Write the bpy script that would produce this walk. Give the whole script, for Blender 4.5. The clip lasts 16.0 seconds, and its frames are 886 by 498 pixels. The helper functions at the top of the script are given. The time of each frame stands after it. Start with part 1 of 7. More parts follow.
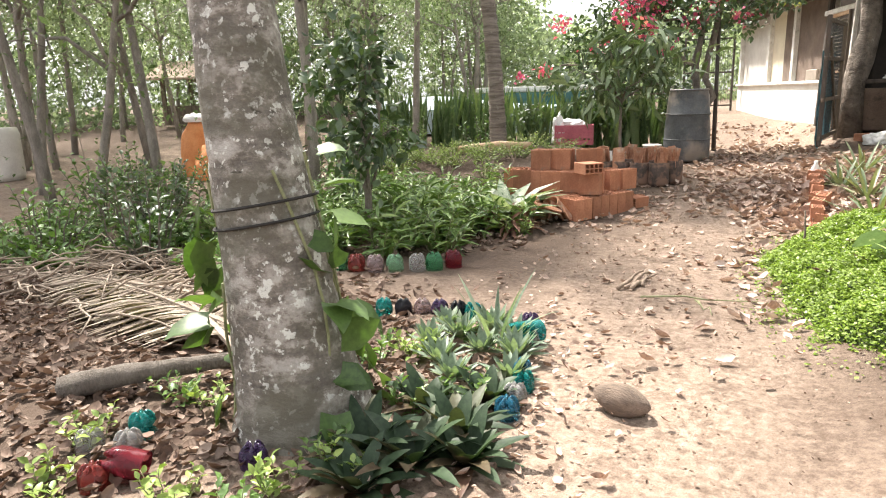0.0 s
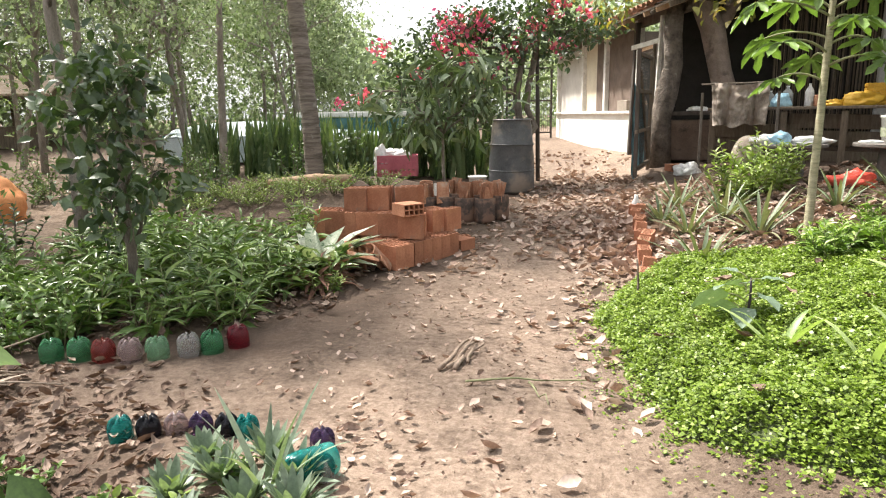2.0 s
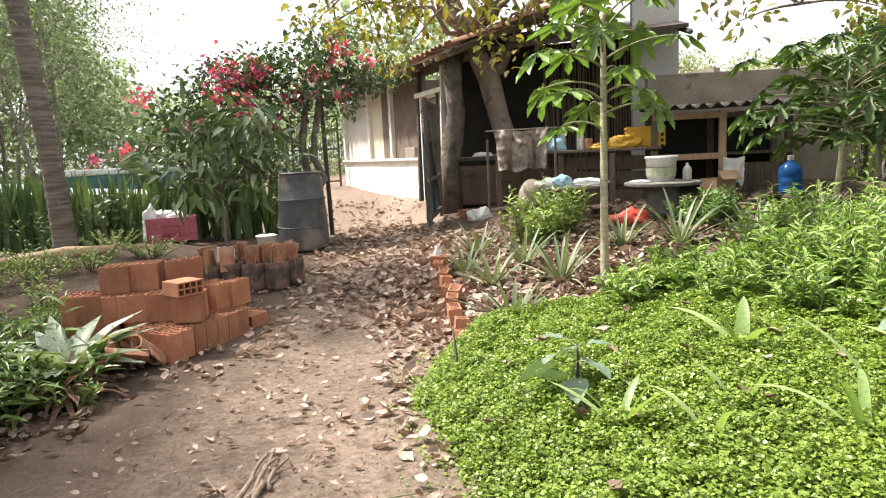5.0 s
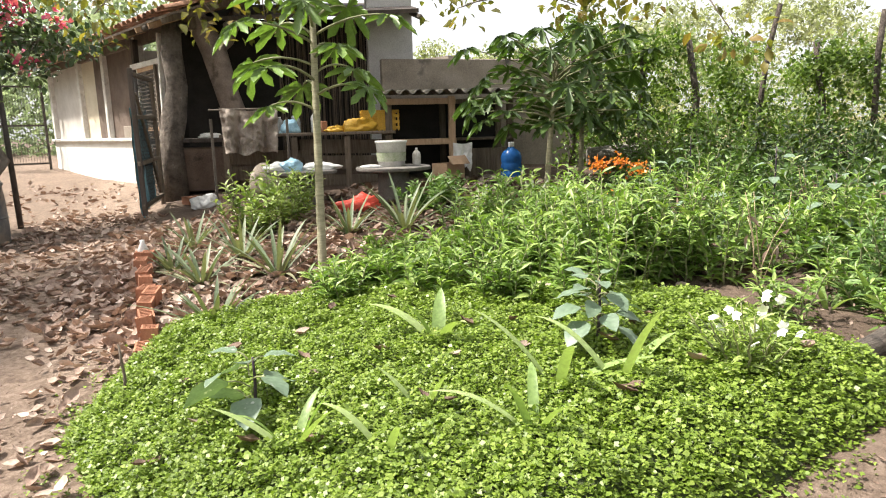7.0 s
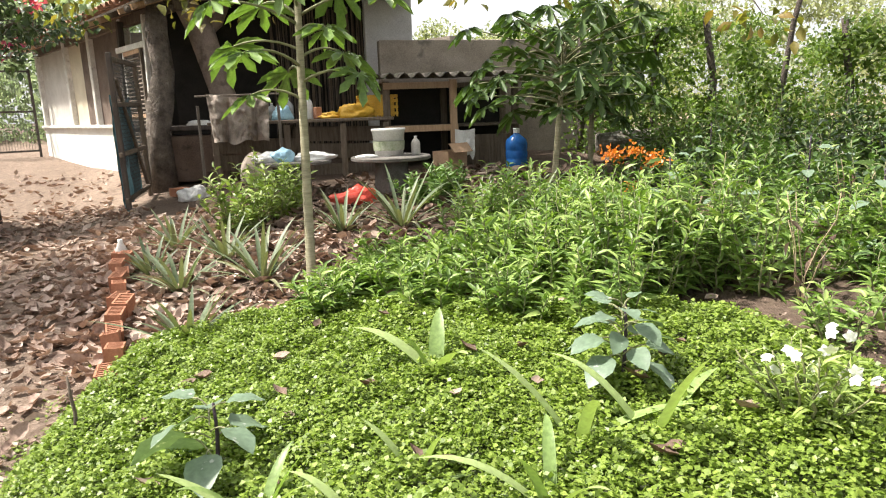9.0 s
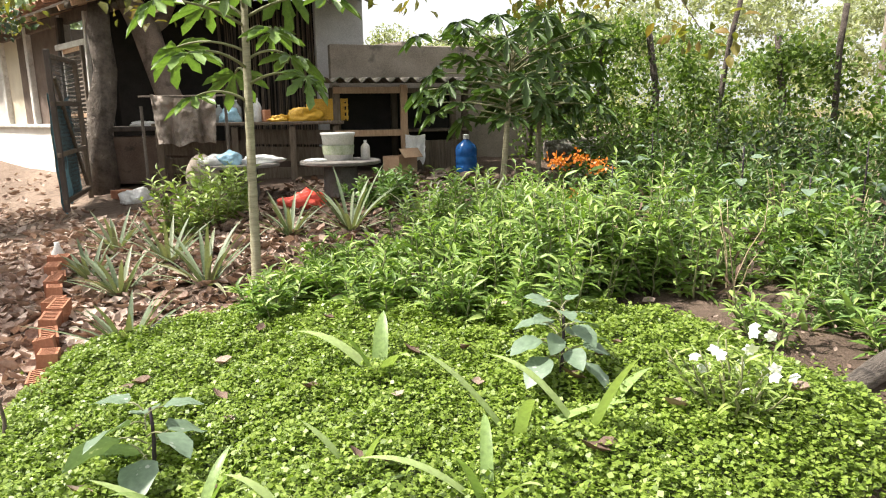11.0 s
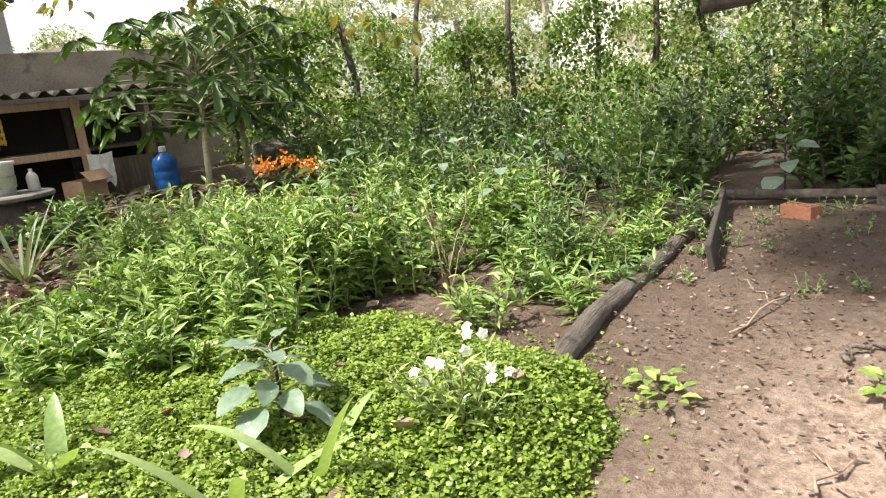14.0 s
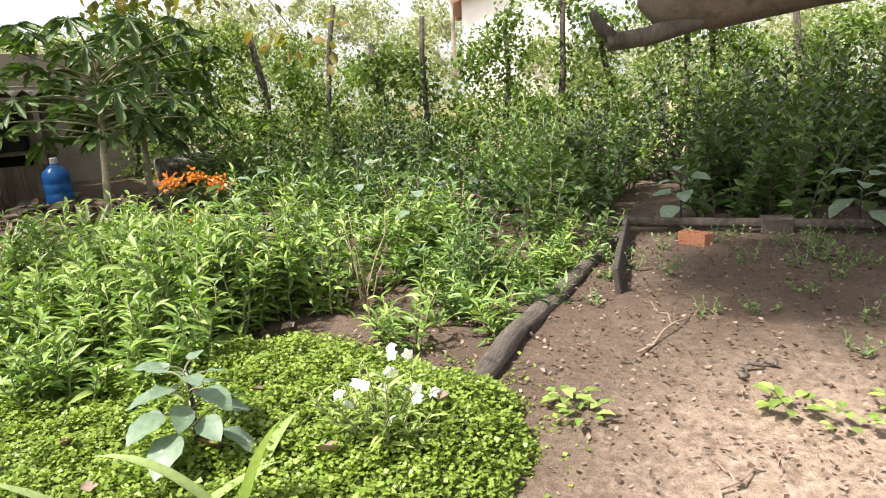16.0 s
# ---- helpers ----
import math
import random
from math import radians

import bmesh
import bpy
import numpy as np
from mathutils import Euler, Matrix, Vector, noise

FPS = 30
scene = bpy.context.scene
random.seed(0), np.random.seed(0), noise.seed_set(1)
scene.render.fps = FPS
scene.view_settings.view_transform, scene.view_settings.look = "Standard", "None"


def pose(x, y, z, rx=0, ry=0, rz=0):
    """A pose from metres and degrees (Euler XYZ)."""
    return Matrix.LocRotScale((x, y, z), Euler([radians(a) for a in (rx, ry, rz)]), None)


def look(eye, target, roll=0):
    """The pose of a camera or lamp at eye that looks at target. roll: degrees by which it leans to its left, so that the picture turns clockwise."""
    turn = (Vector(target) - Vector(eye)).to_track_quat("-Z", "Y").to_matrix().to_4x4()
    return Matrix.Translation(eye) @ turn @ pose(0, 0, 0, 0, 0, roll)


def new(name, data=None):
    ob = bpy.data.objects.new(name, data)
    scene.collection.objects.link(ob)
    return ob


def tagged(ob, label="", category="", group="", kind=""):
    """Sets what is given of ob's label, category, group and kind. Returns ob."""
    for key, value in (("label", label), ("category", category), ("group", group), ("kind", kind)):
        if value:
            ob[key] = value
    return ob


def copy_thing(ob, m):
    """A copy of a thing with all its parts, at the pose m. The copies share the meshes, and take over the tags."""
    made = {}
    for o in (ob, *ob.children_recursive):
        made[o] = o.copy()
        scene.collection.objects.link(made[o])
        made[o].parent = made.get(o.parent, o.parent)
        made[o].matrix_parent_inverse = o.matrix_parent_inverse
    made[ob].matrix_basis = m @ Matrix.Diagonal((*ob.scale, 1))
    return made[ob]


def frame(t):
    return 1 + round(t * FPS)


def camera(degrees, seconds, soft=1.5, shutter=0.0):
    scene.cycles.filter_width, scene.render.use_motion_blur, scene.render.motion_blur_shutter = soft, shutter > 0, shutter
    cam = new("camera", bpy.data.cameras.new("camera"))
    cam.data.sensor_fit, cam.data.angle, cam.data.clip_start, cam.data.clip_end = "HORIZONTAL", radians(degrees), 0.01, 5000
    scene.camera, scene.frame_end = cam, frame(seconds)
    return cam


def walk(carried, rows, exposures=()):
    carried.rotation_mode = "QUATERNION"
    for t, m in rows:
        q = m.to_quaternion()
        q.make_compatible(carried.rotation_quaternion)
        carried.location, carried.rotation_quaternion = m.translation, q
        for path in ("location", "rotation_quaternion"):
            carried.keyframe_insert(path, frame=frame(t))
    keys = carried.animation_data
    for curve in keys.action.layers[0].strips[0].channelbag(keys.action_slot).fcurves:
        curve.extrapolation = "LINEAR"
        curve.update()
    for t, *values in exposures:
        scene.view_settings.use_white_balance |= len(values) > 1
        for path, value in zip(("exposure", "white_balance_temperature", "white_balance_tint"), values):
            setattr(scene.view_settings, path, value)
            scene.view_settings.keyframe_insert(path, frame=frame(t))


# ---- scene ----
cam = camera(67.8, 16.0, 1.1)
PATH = [
    (0, (-0.037, -0.033, 1.207), (-0.945, 1.865, 0.720), -1.63),
    (0.5, (0.089, 0.275, 1.207), (-0.638, 2.252, 0.726), 1.32),
    (1, (0.084, 0.477, 1.214), (-0.532, 2.485, 0.705), 0.17),
    (1.5, (-0.052, 0.699, 1.280), (-0.559, 2.776, 0.971), -2.28),
    (2, (-0.111, 0.885, 1.278), (-0.526, 2.960, 0.848), -0.86),
    (2.5, (-0.072, 1.136, 1.347), (-0.496, 3.239, 1.095), -1.48),
    (3, (-0.066, 1.285, 1.353), (-0.443, 3.390, 1.051), -2.12),
    (3.2, (-0.078, 1.335, 1.364), (-0.324, 3.464, 1.090), -1.76),
    (5.3, (-0.161, 1.471, 1.348), (0.179, 3.418, 1.048), -2.2),
    (5.5, (-0.136, 1.483, 1.338), (0.31, 3.404, 1.007), -1.6),
    (6, (-0.018, 1.545, 1.325), (0.641, 3.394, 0.941), -2.0),
    (6.5, (0.185, 1.66, 1.343), (0.979, 3.462, 0.995), 0.1),
    (7, (0.324, 1.728, 1.339), (1.212, 3.483, 0.977), -1.5),
    (7.5, (0.384, 1.882, 1.361), (1.38, 3.583, 1.019), -2.7),
    (8, (0.457, 2.051, 1.391), (1.554, 3.676, 0.996), -2.2),
    (8.5, (0.507, 2.105, 1.396), (1.396, 3.852, 0.998), -2.6),
    (8.7, (0.54, 2.126, 1.399), (1.411, 3.877, 0.982), -1.9),
    (10.8, (0.586, 2.089, 1.393), (1.487, 3.828, 0.988), -1.2),
    (11, (0.575, 2.079, 1.397), (1.574, 3.764, 0.993), -0.8),
    (11.5, (0.579, 2.069, 1.393), (1.762, 3.635, 1.009), -0.9),
    (12, (0.58, 2.051, 1.389), (1.969, 3.436, 0.999), -0.4),
    (12.5, (0.578, 2.056, 1.377), (2.126, 3.25, 0.953), -1.7),
    (13, (0.65, 2.097, 1.387), (2.277, 3.148, 0.891), -2.4),
    (13.5, (0.795, 2.174, 1.41), (2.382, 3.282, 0.904), -1.2),
    (14, (0.877, 2.179, 1.445), (2.434, 3.342, 0.973), -6.0),
    (14.5, (0.82, 2.211, 1.45), (2.436, 3.308, 1.02), -3.7),
    (15, (0.82, 2.236, 1.447), (2.449, 3.291, 0.967), -5.6),
    (15.5, (0.841, 2.227, 1.453), (2.511, 3.215, 0.966), -6.1),
    (16, (0.829, 2.224, 1.452), (2.549, 3.149, 1.022), -3.4),
]
walk(cam, [(t, look(e, g, r)) for t, e, g, r in PATH], [(0, 1.55), (0.8, 1.4), (1.4, 1.28), (3.2, 1.28), (5.5, 1.2), (8, 1.12), (16, 1.1)])

# ---- world, sun ----
SUN_UP, SUN_AZ = radians(56), radians(302)      # azimuth counted from +y towards +x
world = bpy.data.worlds.new("world")
scene.world = world
world.use_nodes = True
wn = world.node_tree.nodes
sky = wn.new("ShaderNodeTexSky")
sky.sky_type, sky.sun_disc = "NISHITA", False
sky.sun_elevation, sky.sun_rotation = SUN_UP, SUN_AZ
sky.air_density, sky.dust_density, sky.ozone_density = 1.0, 6.0, 0.6
haze = wn.new("ShaderNodeHueSaturation")
haze.inputs["Saturation"].default_value = 0.3
wn["Background"].inputs["Strength"].default_value = 0.145
world.node_tree.links.new(sky.outputs[0], haze.inputs["Color"])
veil = wn.new("ShaderNodeMix")          # thin white cloud over the whole sky
veil.data_type = "RGBA"
veil.inputs[0].default_value, veil.inputs[7].default_value = 0.45, (5.4, 5.45, 5.5, 1)
world.node_tree.links.new(haze.outputs[0], veil.inputs[6])
world.node_tree.links.new(veil.outputs[2], wn["Background"].inputs["Color"])
sun = new("sun", bpy.data.lights.new("sun", "SUN"))
sun.data.energy, sun.data.angle, sun.data.color = 4.7, radians(2.5), (1.0, 0.94, 0.84)
to_sun = Vector((math.sin(SUN_AZ) * math.cos(SUN_UP), math.cos(SUN_AZ) * math.cos(SUN_UP), math.sin(SUN_UP)))
sun.matrix_world = look(to_sun * 60, (0, 0, 0))

# ---- materials ----


def nodes_of(name):
    m = bpy.data.materials.new(name)
    m.use_nodes = True
    return m, m.node_tree.nodes, m.node_tree.links.new


def ramp(nd, ln, src, stops):
    r = nd.new("ShaderNodeValToRGB")
    el = r.color_ramp.elements
    while len(el) < len(stops):
        el.new(0.5)
    for e, (p, c) in zip(el, stops):
        e.position, e.color = p, (*c, 1)
    ln(src, r.inputs[0])
    return r.outputs[0]


def noise_tex(nd, ln, scale, detail=6, rough=0.6, stretch=None):
    tc = nd.new("ShaderNodeTexCoord")
    n = nd.new("ShaderNodeTexNoise")
    n.inputs["Scale"].default_value, n.inputs["Detail"].default_value, n.inputs["Roughness"].default_value = scale, detail, rough
    if stretch:
        mp = nd.new("ShaderNodeMapping")
        mp.inputs["Scale"].default_value = stretch
        ln(tc.outputs["Object"], mp.inputs[0])
        ln(mp.outputs[0], n.inputs["Vector"])
    else:
        ln(tc.outputs["Object"], n.inputs["Vector"])
    return n.outputs["Fac"]


def mixc(nd, ln, fac, a, b, kind="MIX"):
    m = nd.new("ShaderNodeMix")
    m.data_type, m.blend_type = "RGBA", kind
    for sock, val in ((m.inputs[0], fac), (m.inputs[6], a), (m.inputs[7], b)):
        if isinstance(val, (int, float)):
            sock.default_value = val
        elif isinstance(val, tuple):
            sock.default_value = (*val, 1)
        else:
            ln(val, sock)
    return m.outputs[2]


def bump(nd, ln, src, strength, dist):
    b = nd.new("ShaderNodeBump")
    b.inputs["Strength"].default_value, b.inputs["Distance"].default_value = strength, dist
    ln(src, b.inputs["Height"])
    return b.outputs[0]


def surface(name, dark, light, scale=8.0, rough=0.8, metal=0.0, relief=0.4, depth=0.01, fine=60.0, stretch=None, spread=(0.35, 0.65), vary=0.0, stain=None, crisp=0.12):
    """A matt or glossy surface with variation at two scales, relief, and a random shade for each object."""
    m, nd, ln = nodes_of(name)
    p = nd["Principled BSDF"]
    big, small = noise_tex(nd, ln, scale, 5, 0.6, stretch), noise_tex(nd, ln, fine, 4, 0.7, stretch)
    c = ramp(nd, ln, big, [(spread[0], dark), (spread[1], light)])
    c = mixc(nd, ln, 0.35, c, ramp(nd, ln, small, [(0.3, tuple(0.55 * v for v in dark)), (0.7, tuple(min(1, 1.25 * v) for v in light))]))
    if stain:
        s = noise_tex(nd, ln, stain[1], 4, 0.62)
        c = mixc(nd, ln, ramp(nd, ln, s, [(stain[2], (0, 0, 0)), (stain[2] + crisp, (1, 1, 1))]), c, stain[0])
    if vary:
        oi = nd.new("ShaderNodeObjectInfo")
        hs = nd.new("ShaderNodeHueSaturation")
        mr = nd.new("ShaderNodeMapRange")
        mr.inputs[3].default_value, mr.inputs[4].default_value = 1 - vary, 1 + vary
        ln(oi.outputs["Random"], mr.inputs[0])
        ln(mr.outputs[0], hs.inputs["Value"])
        ln(c, hs.inputs["Color"])
        c = hs.outputs[0]
    ln(c, p.inputs["Base Color"])
    p.inputs["Roughness"].default_value, p.inputs["Metallic"].default_value = rough, metal
    ln(bump(nd, ln, small, relief, depth), p.inputs["Normal"])
    return m


def leafy(name, a, b, c=None, rough=0.42, glow=0.26, spots=None, gloss=0.42, tint=(1.0, 1.15, 0.45)):
    """Leaf: shade differs from leaf to leaf; light shines through."""
    m, nd, ln = nodes_of(name)
    p = nd["Principled BSDF"]
    geo = nd.new("ShaderNodeNewGeometry")
    stops = [(0.0, tuple(0.62 * v for v in a)), (0.22, a), (0.62, b), (1.0, c or b)]
    col = ramp(nd, ln, geo.outputs["Random Per Island"], stops)
    fine = noise_tex(nd, ln, 55, 3, 0.6)
    col = mixc(nd, ln, 0.4, col, ramp(nd, ln, fine, [(0.3, tuple(0.55 * v for v in a)), (0.75, tuple(min(1, 1.3 * v) for v in b))]))
    if spots:
        col = mixc(nd, ln, ramp(nd, ln, noise_tex(nd, ln, spots[1], 4, 0.6), [(spots[2], (0, 0, 0)), (spots[2] + 0.05, (1, 1, 1))]), col, spots[0])
    ln(col, p.inputs["Base Color"])
    p.inputs["Roughness"].default_value = rough
    p.inputs["Specular IOR Level"].default_value = gloss
    tr = nd.new("ShaderNodeBsdfTranslucent")
    ln(mixc(nd, ln, 1.0, col, tint, "MULTIPLY"), tr.inputs["Color"])
    mx = nd.new("ShaderNodeMixShader")
    mx.inputs[0].default_value = glow
    ln(p.outputs[0], mx.inputs[1])
    ln(tr.outputs[0], mx.inputs[2])
    ln(mx.outputs[0], nd["Material Output"].inputs["Surface"])
    return m


def plain(name, col, rough=0.5, metal=0.0, alpha=1.0, trans=0.0):
    return surface(name, tuple(0.8 * v for v in col), tuple(min(1, 1.1 * v) for v in col), 14, rough, metal, 0.15, 0.004)


def palm_bark():
    """Old palm stem: pale grey lichen plates over brown bark, fine rings, dark pits and small white flecks."""
    m, nd, ln = nodes_of("palm_bark")
    p = nd["Principled BSDF"]
    plates, rings, fine = noise_tex(nd, ln, 7.5, 7, 0.68, (1, 1, 1.5)), noise_tex(nd, ln, 3.0, 4, 0.6, (0.8, 0.8, 11)), noise_tex(nd, ln, 70, 4, 0.7)
    c = ramp(nd, ln, plates, [(0.4, (0.06, 0.05, 0.04)), (0.49, (0.13, 0.107, 0.088)), (0.52, (0.28, 0.25, 0.22)), (0.62, (0.44, 0.41, 0.375))])
    c = mixc(nd, ln, 0.18, c, ramp(nd, ln, rings, [(0.38, (0.08, 0.066, 0.052)), (0.6, (0.42, 0.38, 0.34))]))
    c = mixc(nd, ln, 0.18, c, ramp(nd, ln, fine, [(0.3, (0.05, 0.04, 0.032)), (0.7, (0.5, 0.46, 0.42))]))
    flecks = ramp(nd, ln, noise_tex(nd, ln, 24, 3, 0.6), [(0.575, (0, 0, 0)), (0.62, (1, 1, 1))])
    c = mixc(nd, ln, flecks, c, (0.58, 0.57, 0.53))
    pits = ramp(nd, ln, noise_tex(nd, ln, 13, 3, 0.55, (1, 1, 1.8)), [(0.27, (1, 1, 1)), (0.33, (0, 0, 0))])
    c = mixc(nd, ln, pits, c, (0.035, 0.028, 0.022))
    moss = ramp(nd, ln, noise_tex(nd, ln, 2.6, 6, 0.7), [(0.45, (0, 0, 0)), (0.56, (0.8, 0.8, 0.8))])
    c = mixc(nd, ln, moss, c, (0.1, 0.09, 0.065))
    ln(c, p.inputs["Base Color"])
    p.inputs["Roughness"].default_value = 0.93
    ln(bump(nd, ln, plates, 0.8, 0.03), p.inputs["Normal"])
    return m


M = dict(
    house_wall=surface("lime_washed_plaster", (0.76, 0.73, 0.68), (0.88, 0.86, 0.83), 3, 0.9, stain=((0.42, 0.3, 0.22), 2.2, 0.66)),
    block_wall=surface("grey_cement_render", (0.18, 0.15, 0.12), (0.36, 0.305, 0.255), 2.2, 0.95, stain=((0.1, 0.09, 0.08), 2.5, 0.6)),
    old_wood=surface("weathered_wood", (0.075, 0.055, 0.04), (0.2, 0.155, 0.115), 6, 0.85, relief=0.7, stretch=(6, 6, 0.7), vary=0.25),
    pale_wood=surface("pale_sawn_wood", (0.36, 0.22, 0.13), (0.55, 0.38, 0.25), 6, 0.8, stretch=(6, 6, 1), vary=0.15),
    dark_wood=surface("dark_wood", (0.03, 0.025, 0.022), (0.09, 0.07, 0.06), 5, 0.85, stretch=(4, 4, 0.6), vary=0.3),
    white_wood=surface("white_painted_wood", (0.5, 0.47, 0.43), (0.78, 0.76, 0.72), 7, 0.7, stain=((0.2, 0.15, 0.11), 9, 0.62)),
    brick=surface("fired_clay", (0.3, 0.12, 0.065), (0.44, 0.2, 0.115), 9, 0.9, relief=0.5, vary=0.22, stain=((0.24, 0.17, 0.13), 7, 0.6)),
    roof_tile=surface("roof_clay", (0.2, 0.1, 0.06), (0.42, 0.24, 0.16), 4, 0.9, vary=0.25, stain=((0.09, 0.085, 0.07), 6, 0.56)),
    fibre=surface("fibre_cement", (0.085, 0.075, 0.068), (0.2, 0.185, 0.17), 5, 0.95, relief=0.6),
    barrel=surface("black_plastic", (0.045, 0.048, 0.054), (0.13, 0.132, 0.14), 3, 0.5, stain=((0.24, 0.2, 0.17), 2.2, 0.5)),
    bag=surface("black_grow_bag", (0.04, 0.03, 0.026), (0.11, 0.078, 0.065), 10, 0.75, relief=0.8, stain=((0.21, 0.125, 0.09), 8, 0.44)),
    metal=surface("dull_dark_metal", (0.05, 0.045, 0.04), (0.13, 0.11, 0.1), 9, 0.6, 0.4),
    palm=palm_bark(),
    palm_thin=surface("thin_palm_bark", (0.11, 0.085, 0.068), (0.36, 0.3, 0.255), 4, 0.92, relief=1.0, depth=0.03, stretch=(0.6, 0.6, 6), fine=22, spread=(0.4, 0.6), stain=((0.42, 0.38, 0.33), 9, 0.6)),
    bark=surface("bark", (0.1, 0.08, 0.065), (0.26, 0.22, 0.185), 7, 0.95, relief=0.9, depth=0.02, stretch=(2, 2, 0.7), vary=0.2),
    woods_bark=surface("grey_woodland_bark", (0.14, 0.12, 0.1), (0.36, 0.32, 0.28), 6, 0.95, relief=0.9, depth=0.02, stretch=(2, 2, 0.7), vary=0.25),
    old_log=surface("rotting_log", (0.05, 0.04, 0.034), (0.22, 0.18, 0.15), 5, 0.95, relief=1.0, depth=0.03, stretch=(0.5, 3, 3), fine=30, stain=((0.03, 0.025, 0.022), 6, 0.62)),
    smooth_bark=surface("smooth_bark", (0.14, 0.1, 0.08), (0.3, 0.235, 0.195), 4, 0.9, relief=0.7, depth=0.015, stain=((0.12, 0.09, 0.07), 6, 0.58)),
    stem=surface("green_stem", (0.13, 0.14, 0.06), (0.28, 0.28, 0.15), 12, 0.7),
    papaya_stem=surface("papaya_stem", (0.22, 0.2, 0.12), (0.42, 0.38, 0.26), 9, 0.8, stretch=(0.7, 0.7, 6)),
    dark_bark=surface("dark_dead_wood", (0.045, 0.035, 0.03), (0.15, 0.12, 0.1), 9, 0.95, relief=1.0, depth=0.02, stretch=(0.6, 3, 3)),
    # near-black that paints the shade of interiors; also the colour of the wire
    black=surface("interior_shade_and_wire", (0.012, 0.011, 0.01), (0.03, 0.027, 0.025), 5, 0.95),
)
